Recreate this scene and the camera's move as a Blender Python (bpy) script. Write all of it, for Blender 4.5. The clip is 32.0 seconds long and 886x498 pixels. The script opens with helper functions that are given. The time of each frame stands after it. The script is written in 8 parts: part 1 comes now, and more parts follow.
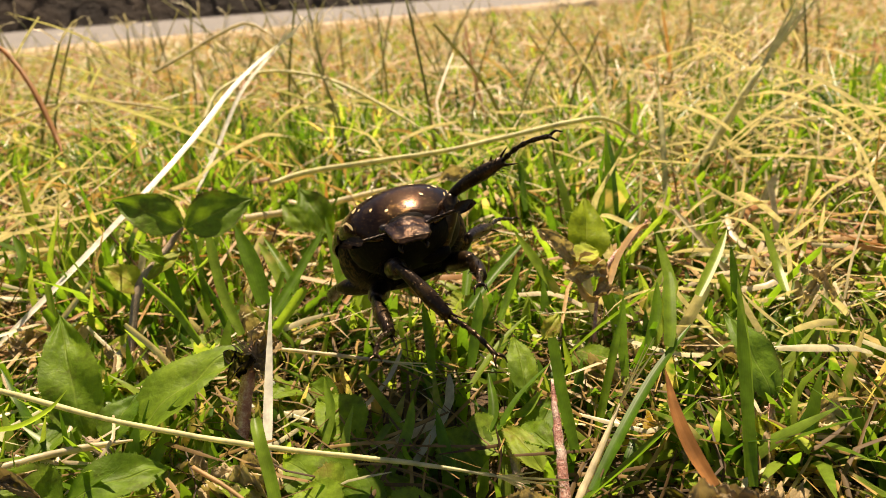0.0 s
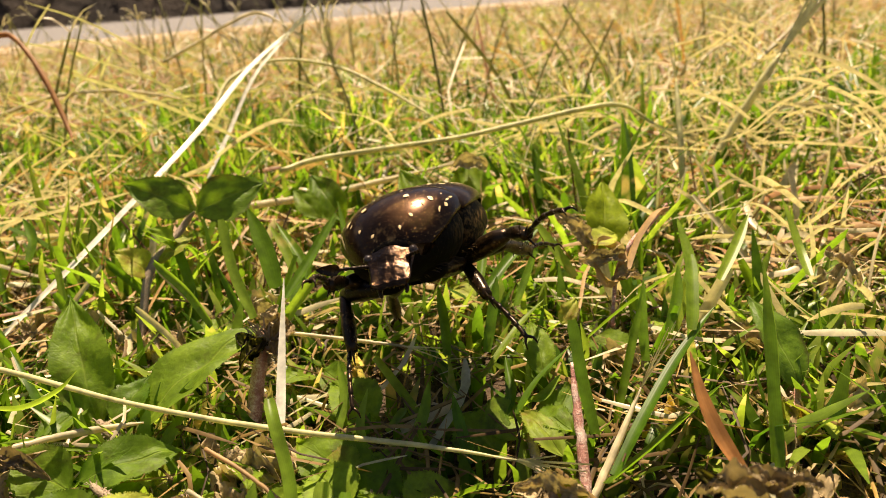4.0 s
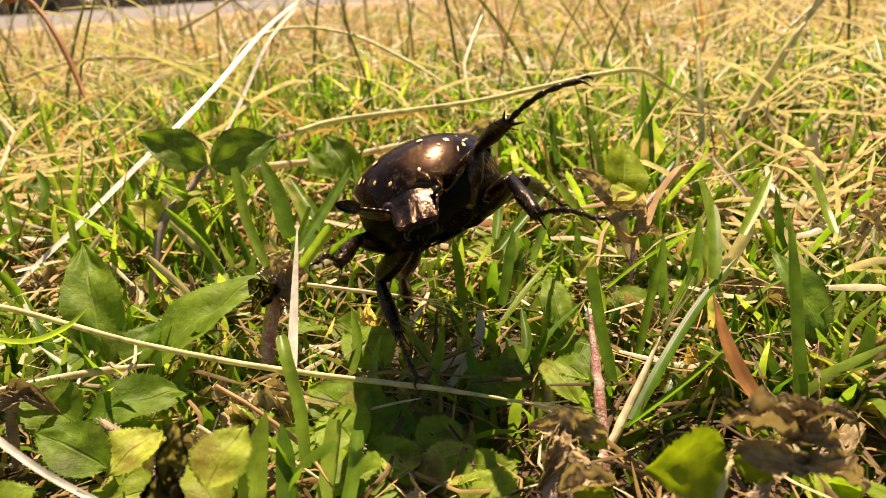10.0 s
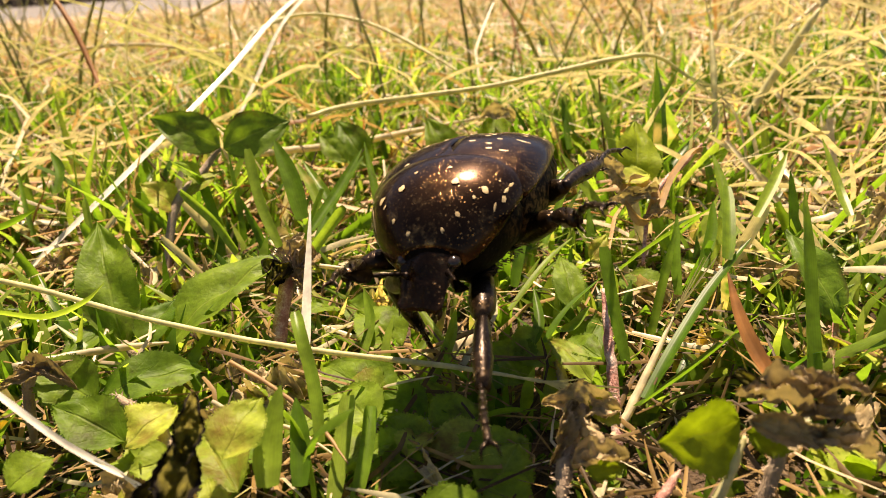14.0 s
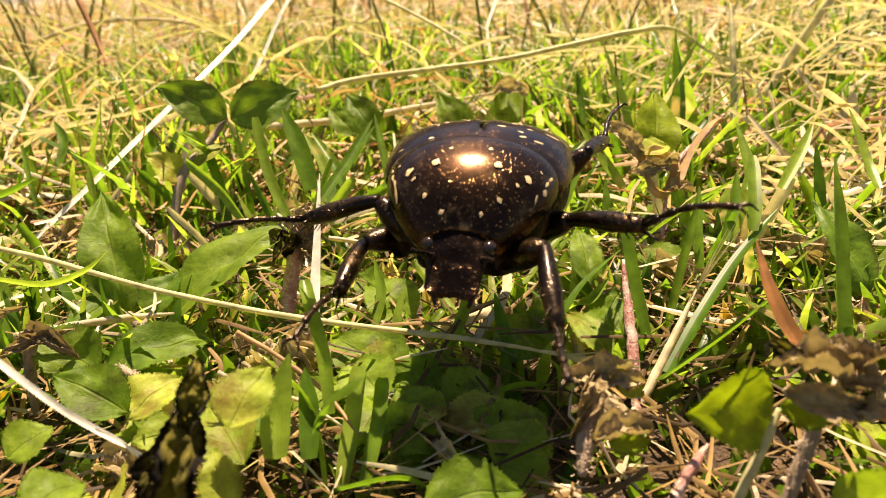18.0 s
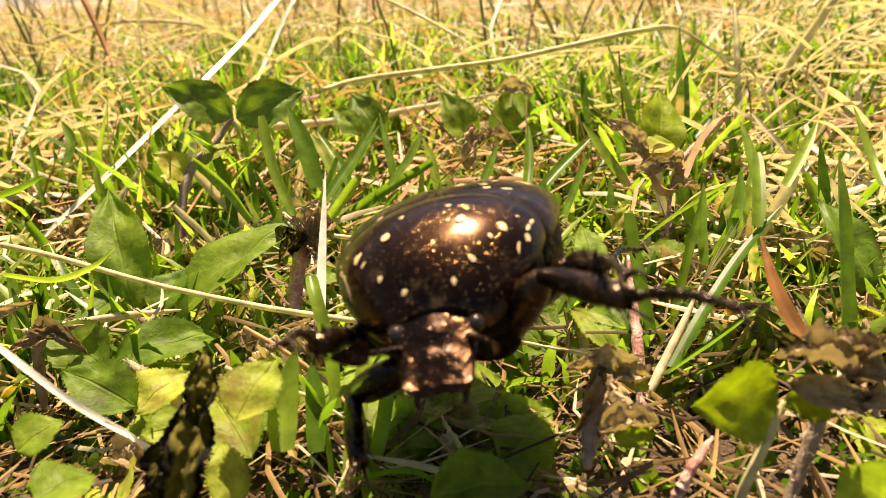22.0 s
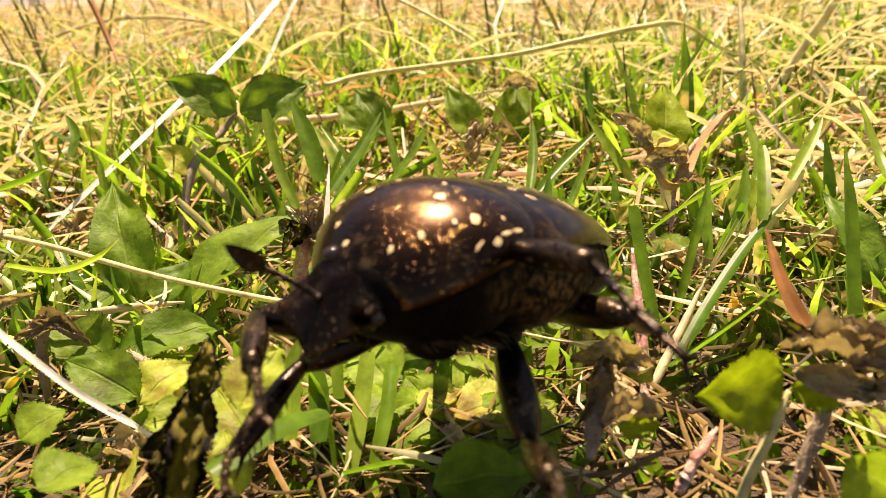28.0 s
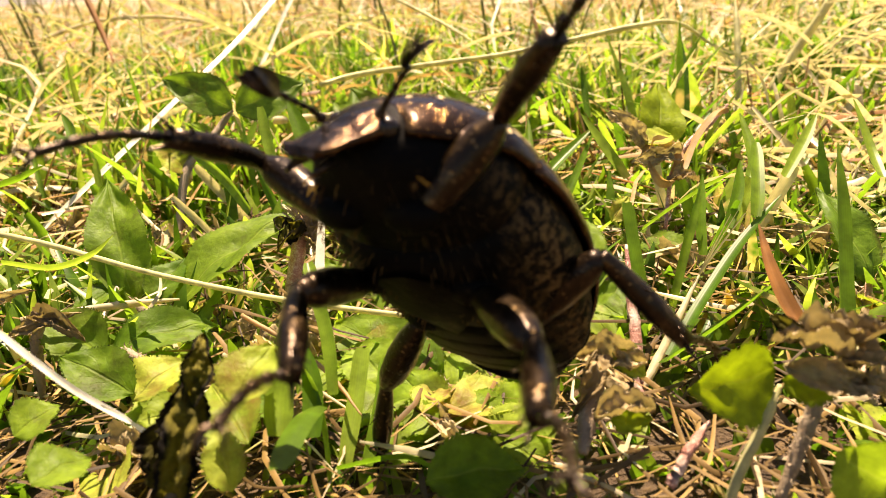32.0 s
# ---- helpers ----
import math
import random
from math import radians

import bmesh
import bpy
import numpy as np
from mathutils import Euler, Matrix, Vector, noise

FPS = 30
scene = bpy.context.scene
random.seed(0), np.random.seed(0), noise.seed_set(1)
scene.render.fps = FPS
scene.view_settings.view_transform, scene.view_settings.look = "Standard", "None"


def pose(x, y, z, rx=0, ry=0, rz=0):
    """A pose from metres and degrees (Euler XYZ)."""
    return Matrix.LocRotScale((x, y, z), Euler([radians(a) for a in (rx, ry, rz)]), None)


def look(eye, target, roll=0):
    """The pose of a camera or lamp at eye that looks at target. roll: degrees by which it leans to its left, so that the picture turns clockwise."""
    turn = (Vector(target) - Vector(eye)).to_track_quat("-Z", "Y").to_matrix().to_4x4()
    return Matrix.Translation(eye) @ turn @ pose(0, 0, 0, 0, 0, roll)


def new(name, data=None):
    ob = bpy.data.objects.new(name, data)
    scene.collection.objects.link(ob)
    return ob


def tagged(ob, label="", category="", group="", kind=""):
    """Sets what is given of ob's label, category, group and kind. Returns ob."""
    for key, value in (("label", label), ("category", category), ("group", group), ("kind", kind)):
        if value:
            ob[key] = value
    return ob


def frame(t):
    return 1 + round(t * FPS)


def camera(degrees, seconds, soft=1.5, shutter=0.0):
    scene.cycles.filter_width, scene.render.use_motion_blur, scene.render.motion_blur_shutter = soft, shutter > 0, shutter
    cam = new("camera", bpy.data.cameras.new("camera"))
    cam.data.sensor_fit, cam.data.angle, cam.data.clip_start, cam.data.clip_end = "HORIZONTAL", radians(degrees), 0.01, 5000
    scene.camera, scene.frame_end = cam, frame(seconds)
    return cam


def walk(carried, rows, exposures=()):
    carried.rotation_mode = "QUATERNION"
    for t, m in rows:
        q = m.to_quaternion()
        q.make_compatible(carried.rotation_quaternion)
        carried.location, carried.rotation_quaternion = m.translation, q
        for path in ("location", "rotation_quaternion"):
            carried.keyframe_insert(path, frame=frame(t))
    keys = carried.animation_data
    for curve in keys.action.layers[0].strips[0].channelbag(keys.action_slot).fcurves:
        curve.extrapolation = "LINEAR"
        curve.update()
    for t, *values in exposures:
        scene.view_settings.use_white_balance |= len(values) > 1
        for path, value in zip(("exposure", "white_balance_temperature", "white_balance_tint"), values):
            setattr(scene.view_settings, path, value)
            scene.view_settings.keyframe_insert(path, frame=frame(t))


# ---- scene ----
cam = camera(63, 32.0, soft=0.85)
cam.data.dof.use_dof, cam.data.dof.focus_distance, cam.data.dof.aperture_fstop = True, 0.043, 105.0
walk(cam, [
    (0, pose(0.00119, -0.00045, 0.02858, 70.82, 4.05, -3.85)),
    (0.5, pose(0.00095, -0.00043, 0.02839, 70.85, 4.19, -3.75)),
    (1, pose(0.00098, -0.00045, 0.02811, 70.84, 4.17, -3.54)),
    (1.5, pose(0.00088, -0.00038, 0.02819, 70.78, 4.15, -3.49)),
    (2, pose(0.00087, -0.00041, 0.02802, 70.82, 4.15, -3.41)),
    (2.5, pose(0.00077, -0.00034, 0.02795, 70.80, 4.18, -3.35)),
    (3, pose(0.00080, -0.00026, 0.02745, 70.86, 4.22, -3.24)),
    (3.5, pose(0.00065, -0.00003, 0.02745, 70.67, 4.14, -3.23)),
    (5.5, pose(0.00057, 0.00044, 0.02640, 70.62, 4.24, -2.94)),
    (6, pose(0.00034, 0.00044, 0.02629, 70.54, 4.31, -2.83)),
    (6.5, pose(0.00000, 0.00036, 0.02593, 70.53, 4.05, -2.72)),
    (7, pose(-0.00016, 0.00019, 0.02578, 70.48, 3.93, -2.52)),
    (7.5, pose(0.00005, -0.00001, 0.02570, 70.45, 3.84, -2.40)),
    (8, pose(0.00017, 0.00001, 0.02528, 70.47, 3.74, -2.28)),
    (8.5, pose(0.00014, 0.00024, 0.02506, 70.33, 3.71, -2.21)),
    (9, pose(0.00023, 0.00025, 0.02508, 70.08, 3.50, -2.13)),
    (9.5, pose(0.00013, 0.00020, 0.02494, 70.01, 3.53, -2.15)),
    (10, pose(0.00011, 0.00009, 0.02447, 69.95, 3.56, -2.04)),
    (10.5, pose(0.00009, -0.00005, 0.02457, 69.66, 3.59, -1.91)),
    (11, pose(-0.00005, -0.00008, 0.02427, 69.74, 3.61, -1.75)),
    (11.5, pose(-0.00018, -0.00017, 0.02434, 69.64, 3.58, -1.59)),
    (12, pose(-0.00014, 0.00002, 0.02400, 69.73, 3.67, -1.53)),
    (12.5, pose(-0.00006, -0.00004, 0.02419, 69.47, 3.74, -1.44)),
    (13, pose(0.00000, 0.00000, 0.02400, 69.53, 3.77, -1.41)),
    (13.5, pose(-0.00008, -0.00016, 0.02401, 69.40, 3.68, -1.38)),
    (14, pose(-0.00017, -0.00021, 0.02376, 69.42, 3.59, -1.28)),
    (14.5, pose(-0.00014, -0.00000, 0.02357, 69.29, 3.58, -1.25)),
    (16.5, pose(-0.00022, 0.00047, 0.02288, 69.15, 3.53, -0.64)),
    (17, pose(-0.00045, 0.00062, 0.02257, 68.81, 3.47, -0.83)),
    (17.5, pose(-0.00058, 0.00089, 0.02242, 68.48, 3.44, -0.80)),
    (18, pose(-0.00062, 0.00085, 0.02238, 68.34, 3.48, -0.64)),
    (18.5, pose(-0.00058, 0.00078, 0.02240, 68.33, 3.51, -0.63)),
    (19, pose(-0.00070, 0.00066, 0.02235, 68.44, 3.53, -0.56)),
    (19.5, pose(-0.00068, 0.00065, 0.02231, 68.43, 3.57, -0.53)),
    (20, pose(-0.00068, 0.00056, 0.02227, 68.50, 3.58, -0.44)),
    (20.5, pose(-0.00066, 0.00059, 0.02224, 68.49, 3.61, -0.33)),
    (21, pose(-0.00068, 0.00058, 0.02220, 68.51, 3.65, -0.35)),
    (21.5, pose(-0.00074, 0.00056, 0.02220, 68.58, 3.57, -0.33)),
    (22, pose(-0.00072, 0.00053, 0.02215, 68.55, 3.63, -0.37)),
    (22.5, pose(-0.00067, 0.00052, 0.02210, 68.59, 3.61, -0.34)),
    (23, pose(-0.00064, 0.00063, 0.02205, 68.58, 3.65, -0.39)),
    (23.5, pose(-0.00072, 0.00051, 0.02205, 68.65, 3.61, -0.37)),
    (24, pose(-0.00071, 0.00060, 0.02191, 68.69, 3.61, -0.34)),
    (24.5, pose(-0.00074, 0.00033, 0.02203, 68.64, 3.63, -0.24)),
    (25, pose(-0.00073, 0.00040, 0.02197, 68.66, 3.63, -0.10)),
    (25.5, pose(-0.00073, 0.00037, 0.02196, 68.67, 3.67, -0.04)),
    (27.5, pose(-0.00080, 0.00047, 0.02173, 68.50, 3.59, -0.16)),
    (28, pose(-0.00076, 0.00047, 0.02174, 68.53, 3.59, -0.07)),
    (28.5, pose(-0.00070, 0.00039, 0.02171, 68.56, 3.64, -0.03)),
    (29, pose(-0.00067, 0.00035, 0.02175, 68.57, 3.67, -0.11)),
    (29.5, pose(-0.00066, 0.00047, 0.02167, 68.57, 3.68, -0.16)),
    (30, pose(-0.00066, 0.00049, 0.02162, 68.60, 3.66, -0.16)),
    (30.5, pose(-0.00066, 0.00046, 0.02161, 68.60, 3.58, -0.12)),
    (31, pose(-0.00062, 0.00047, 0.02163, 68.58, 3.61, -0.20)),
    (31.5, pose(-0.00060, 0.00035, 0.02158, 68.57, 3.62, -0.12)),
    (32, pose(-0.00055, 0.00032, 0.02155, 68.58, 3.61, -0.21)),
], [(0, 1.1, 7450, 18.5), (14, 1.32, 7500, 24), (20, 1.46, 7500, 23.5), (24, 1.5, 7500, 23.5), (28, 1.52, 7500, 25), (32, 1.64, 7500, 22)])

# ---- light ----
SUN_AZ, SUN_EL = radians(6), radians(67)
world = bpy.data.worlds.new("sky")
scene.world = world
world.use_nodes = True
wn, wl = world.node_tree.nodes, world.node_tree.links
sky = wn.new("ShaderNodeTexSky")
sky.sky_type, sky.sun_disc = "NISHITA", False
sky.sun_elevation, sky.sun_rotation = SUN_EL, SUN_AZ
wn["Background"].inputs["Strength"].default_value = 0.04
wl.new(sky.outputs[0], wn["Background"].inputs["Color"])
sun = new("sun", bpy.data.lights.new("sun", "SUN"))
sun.data.energy, sun.data.angle, sun.data.color = 5.0, radians(0.55), (1.0, 0.88, 0.68)
sun.matrix_world = look((math.sin(SUN_AZ) * math.cos(SUN_EL) * 9, math.cos(SUN_AZ) * math.cos(SUN_EL) * 9, math.sin(SUN_EL) * 9), (0, 0, 0))

MM = 0.001


# ---- materials ----
class Nodes:
    def __init__(self, name):
        self.mat = bpy.data.materials.new(name)
        self.mat.use_nodes = True
        self.tree = self.mat.node_tree
        self.bsdf = self.tree.nodes["Principled BSDF"]
        self.out = self.tree.nodes["Material Output"]

    def add(self, kind, **inputs):
        n = self.tree.nodes.new(kind)
        for key, value in inputs.items():
            n.inputs[key.replace("_", " ")].default_value = value
        return n

    def link(self, a, b):
        self.tree.links.new(a, b)

    def noise(self, scale, detail=4.0, where=None, rough=0.6):
        n = self.add("ShaderNodeTexNoise", Scale=scale, Detail=detail, Roughness=rough)
        if where:
            self.link(where, n.inputs["Vector"])
        return n

    def ramp(self, fac, stops):
        r = self.tree.nodes.new("ShaderNodeValToRGB")
        e = r.color_ramp.elements
        while len(e) < len(stops):
            e.new(0.5)
        for el, (p, c) in zip(e, stops):
            el.position, el.color = p, (*c, 1)
        self.link(fac, r.inputs[0])
        return r

    def mix(self, fac, a, b, blend="MIX"):
        m = self.tree.nodes.new("ShaderNodeMix")
        m.data_type, m.blend_type = "RGBA", blend
        for socket, value in ((m.inputs[0], fac), (m.inputs[6], a), (m.inputs[7], b)):
            if isinstance(value, (int, float)):
                socket.default_value = value
            elif isinstance(value, tuple):
                socket.default_value = (*value, 1)
            else:
                self.link(value, socket)
        return m.outputs[2]

    def math(self, op, a, b=0.0, c=0.0):
        m = self.tree.nodes.new("ShaderNodeMath")
        m.operation = op
        for socket, value in zip(m.inputs, (a, b, c)):
            if isinstance(value, (int, float)):
                socket.default_value = value
            else:
                self.link(value, socket)
        return m.outputs[0]

    def bump(self, height, strength, distance):
        b = self.add("ShaderNodeBump", Strength=strength, Distance=distance)
        self.link(height, b.inputs["Height"])
        self.link(b.outputs[0], self.bsdf.inputs["Normal"])
        return b

    def coords(self, what="Object"):
        return self.tree.nodes.new("ShaderNodeTexCoord").outputs[what]

    def thin(self, colour, share):
        """Lets light through a thin leaf: translucent beside the coated surface."""
        t = self.add("ShaderNodeBsdfTranslucent")
        self.link(colour, t.inputs["Color"])
        m = self.add("ShaderNodeMixShader", Fac=share)
        self.link(self.bsdf.outputs[0], m.inputs[1])
        self.link(t.outputs[0], m.inputs[2])
        self.link(m.outputs[0], self.out.inputs["Surface"])

    def rough(self, value, spec=0.5):
        self.bsdf.inputs["Roughness"].default_value = value
        self.bsdf.inputs["Specular IOR Level"].default_value = spec


def blade_material(name, low, mid, high, share=0.45, rough=0.45, glow=1.6, per_island=True, dry=None, dry_from=0.7):
    """Grass: colour by blade, long veins by noise, dried ends and blotches."""
    n = Nodes(name)
    geo = n.tree.nodes.new("ShaderNodeNewGeometry")
    info = n.tree.nodes.new("ShaderNodeObjectInfo")
    rnd = geo.outputs["Random Per Island"] if per_island else info.outputs["Random"]
    base = n.ramp(rnd, [(0.0, low), (0.5, mid), (1.0, high)]).outputs[0]
    where = n.coords()
    fine = n.noise(900, 3, where)
    blotch = n.noise(140, 4, where)
    shade = n.ramp(fine.outputs[0], [(0.3, (0.62, 0.62, 0.6)), (0.7, (1.15, 1.15, 1.1))]).outputs[0]
    base = n.mix(1.0, base, shade, "MULTIPLY")
    if dry:
        fac = n.ramp(blotch.outputs[0], [(dry_from - 0.06, (0, 0, 0)), (dry_from, (1, 1, 1))]).outputs[0]
        base = n.mix(fac, base, dry)
    uv = n.coords("UV")
    wave = n.add("ShaderNodeTexWave", Scale=2.3, Distortion=2.5)
    wave.bands_direction = "X"
    n.link(uv, wave.inputs["Vector"])
    base = n.mix(0.07, base, wave.outputs[0], "MULTIPLY")
    n.link(base, n.bsdf.inputs["Base Color"])
    n.rough(rough, 0.28)
    n.bump(wave.outputs[0], 0.02, 0.0001)
    through_colour = n.mix(1.0, base, (glow, glow * 1.0, glow * 0.6), "MULTIPLY")
    n.thin(through_colour, share)
    return n.mat


def leaf_material(name, low, high, vein, share=0.4, spots=(0.05, 0.03, 0.015), spot_from=0.66, rough=0.5, glow=2.1, edge=0.0):
    """A broad leaf: midrib and side veins along the leaf's own axes, hairs and blotches, brown damage."""
    n = Nodes(name)
    uv = n.coords("UV")
    where = n.coords()
    sep = n.tree.nodes.new("ShaderNodeSeparateXYZ")
    n.link(uv, sep.inputs[0])
    across = n.math("ABSOLUTE", n.math("SUBTRACT", sep.outputs[0], 0.5))
    warp = n.noise(420, 2, where)
    along = n.math("ADD", n.math("SUBTRACT", n.math("MULTIPLY", sep.outputs[1], 5.0), n.math("MULTIPLY", across, 4.0)), n.math("MULTIPLY", warp.outputs[0], 2.2))
    cell = n.math("ABSOLUTE", n.math("SUBTRACT", n.math("FRACT", along), 0.5))
    side = n.ramp(cell, [(0.0, (1, 1, 1)), (0.09, (0, 0, 0))]).outputs[0]
    rib = n.ramp(across, [(0.0, (1, 1, 1)), (0.035, (0, 0, 0))]).outputs[0]
    veins = n.mix(1.0, rib, n.mix(0.16, (0, 0, 0), side), "LIGHTEN")
    info = n.tree.nodes.new("ShaderNodeObjectInfo")
    big = n.noise(160, 4, where)
    fine = n.noise(2200, 4, where)
    fac = n.math("ADD", n.math("MULTIPLY", big.outputs[0], 0.8), n.math("MULTIPLY", info.outputs["Random"], 0.35))
    base = n.ramp(fac, [(0.3, low), (0.8, high)]).outputs[0]
    base = n.mix(1.0, base, n.ramp(fine.outputs[0], [(0.3, (0.74, 0.75, 0.7)), (0.7, (1.16, 1.15, 1.1))]).outputs[0], "MULTIPLY")
    base = n.mix(1.0, base, n.ramp(n.noise(700, 3, where).outputs[0], [(0.35, (0.82, 0.84, 0.82)), (0.65, (1.1, 1.09, 1.05))]).outputs[0], "MULTIPLY")
    base = n.mix(n.mix(0.22, (0, 0, 0), veins), base, vein)
    damage = n.noise(330, 5, where, 0.7)
    base = n.mix(n.ramp(damage.outputs[0], [(spot_from - 0.12, (0, 0, 0)), (spot_from + 0.12, (1, 1, 1))]).outputs[0], base, spots)
    if edge:
        rim = n.math("ADD", across, n.math("MULTIPLY", n.math("SUBTRACT", n.noise(700, 4, where).outputs[0], 0.5), 0.3))
        base = n.mix(n.ramp(rim, [(0.46 - edge, (0, 0, 0)), (0.58 - edge, (1, 1, 1))]).outputs[0], base, spots)
    n.link(base, n.bsdf.inputs["Base Color"])
    n.rough(rough, 0.18)
    height = n.math("SUBTRACT", n.math("ADD", n.math("MULTIPLY", fine.outputs[0], 0.35), n.math("MULTIPLY", big.outputs[0], 0.5)), n.math("MULTIPLY", veins, 0.22))
    n.bump(height, 0.7, 0.0003)
    n.thin(n.mix(1.0, base, (glow, glow * 1.0, glow * 0.5), "MULTIPLY"), share)
    return n.mat


def plain_material(name, stops, scale, rough, bump=0.3, distance=0.0002, detail=6, metallic=0.0, spec=0.5):
    n = Nodes(name)
    where = n.coords()
    big, fine = n.noise(scale, detail, where), n.noise(scale * 9, 4, where)
    fac = n.math("ADD", n.math("MULTIPLY", big.outputs[0], 0.65), n.math("MULTIPLY", fine.outputs[0], 0.35))
    n.link(n.ramp(fac, stops).outputs[0], n.bsdf.inputs["Base Color"])
    n.rough(rough, spec)
    n.bsdf.inputs["Metallic"].default_value = metallic
    n.bump(fac, bump, distance)
    return n.mat


GREEN = blade_material("green_grass", (0.05, 0.125, 0.010), (0.13, 0.24, 0.020), (0.27, 0.36, 0.055), 0.52, 0.34, 1.95, dry=(0.50, 0.39, 0.16), dry_from=0.645)
HERO = blade_material("broad_green_blade", (0.07, 0.16, 0.012), (0.14, 0.255, 0.02), (0.26, 0.37, 0.05), 0.52, 0.36, 2.1, False, (0.46, 0.42, 0.13), 0.72)
STRAW = blade_material("dry_straw", (0.54, 0.41, 0.25), (0.76, 0.66, 0.46), (0.55, 0.54, 0.33), 0.38, 0.34, 1.1)
THATCH = blade_material("thatch", (0.33, 0.15, 0.06), (0.50, 0.31, 0.14), (0.64, 0.48, 0.25), 0.36, 0.5, 1.2)
STALK = blade_material("green_stalk", (0.28, 0.28, 0.12), (0.38, 0.37, 0.16), (0.52, 0.49, 0.25), 0.45, 0.45, 1.25, False)
PALE = blade_material("bleached_straw", (0.90, 0.87, 0.76), (0.92, 0.89, 0.78), (0.88, 0.86, 0.72), 0.25, 0.3, 1.05, False)
MULCH = blade_material("brown_mulch", (0.055, 0.032, 0.010), (0.17, 0.105, 0.034), (0.42, 0.27, 0.09), 0.2, 0.6, 1.2)
PALEGREEN = blade_material("pale_green_stalk", (0.58, 0.56, 0.27), (0.66, 0.64, 0.32), (0.72, 0.68, 0.38), 0.3, 0.4, 1.2, False)
RUST = blade_material("rust_brown_blade", (0.34, 0.14, 0.05), (0.40, 0.18, 0.06), (0.45, 0.24, 0.09), 0.35, 0.5, 1.3, False)
LEAF = leaf_material("weed_leaf", (0.055, 0.13, 0.008), (0.25, 0.36, 0.035), (0.34, 0.42, 0.10), 0.42, glow=2.4)
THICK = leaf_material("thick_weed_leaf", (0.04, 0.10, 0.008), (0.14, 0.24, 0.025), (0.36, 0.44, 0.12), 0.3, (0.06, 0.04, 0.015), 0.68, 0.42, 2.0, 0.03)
YOUNG = leaf_material("yellow_green_leaf", (0.17, 0.27, 0.02), (0.44, 0.50, 0.08), (0.50, 0.53, 0.16), 0.42, (0.20, 0.10, 0.03), 0.62, glow=1.7)
OLIVE = leaf_material("olive_leaf", (0.08, 0.15, 0.006), (0.28, 0.37, 0.02), (0.34, 0.40, 0.05), 0.4, (0.16, 0.13, 0.03), 0.7, glow=1.6)
CRISP = leaf_material("withered_leaf", (0.24, 0.17, 0.09), (0.64, 0.52, 0.33), (0.38, 0.28, 0.15), 0.2, (0.06, 0.042, 0.024), 0.64, 0.8, 1.3)
BURNT = leaf_material("blackened_leaf", (0.06, 0.055, 0.012), (0.19, 0.17, 0.03), (0.16, 0.14, 0.045), 0.3, (0.010, 0.008, 0.006), 0.62, 0.9, 1.8, 0.2)
PINK = plain_material("pink_stem", [(0.3, (0.20, 0.07, 0.05)), (0.47, (0.42, 0.19, 0.14)), (0.58, (0.66, 0.48, 0.38)), (0.68, (0.8, 0.7, 0.58))], 900, 0.5, 0.8, 0.0003)
GREYSTEM = plain_material("hairy_stem", [(0.3, (0.16, 0.11, 0.07)), (0.7, (0.42, 0.33, 0.22))], 900, 0.7, 0.6, 0.0003)
SOIL = plain_material("soil", [(0.25, (0.02, 0.013, 0.008)), (0.5, (0.07, 0.042, 0.02)), (0.75, (0.22, 0.14, 0.06))], 260, 0.9, 1.0, 0.002)
ASPHALT = plain_material("asphalt", [(0.3, (0.10, 0.095, 0.09)), (0.7, (0.20, 0.19, 0.18))], 60, 0.85, 0.6, 0.004)
VERGE = plain_material("sandy_edge", [(0.3, (0.42, 0.33, 0.2)), (0.7, (0.66, 0.55, 0.38))], 30, 0.9, 0.5, 0.003)
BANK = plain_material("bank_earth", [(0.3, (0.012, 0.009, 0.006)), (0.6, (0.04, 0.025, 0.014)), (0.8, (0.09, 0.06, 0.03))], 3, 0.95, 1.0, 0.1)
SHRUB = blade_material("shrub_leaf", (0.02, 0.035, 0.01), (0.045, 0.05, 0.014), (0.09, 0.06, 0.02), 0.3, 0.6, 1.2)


# ---- mesh helpers ----
def V(*p):
    return Vector(p)


def spline(points, n):
    """n + 1 places along a smooth curve through points."""
    pts = [Vector(p) for p in points]
    if len(pts) == 2:
        return [pts[0].lerp(pts[1], i / n) for i in range(n + 1)]
    pts = [2 * pts[0] - pts[1]] + pts + [2 * pts[-1] - pts[-2]]
    spans, out = len(pts) - 3, []
    for i in range(n + 1):
        u = i / n * spans
        k = min(int(u), spans - 1)
        u -= k
        a, b, c, d = pts[k:k + 4]
        out.append(0.5 * (2 * b + (c - a) * u + (2 * a - 5 * b + 4 * c - d) * u * u + (3 * b - 3 * c + d - a) * u ** 3))
    return out


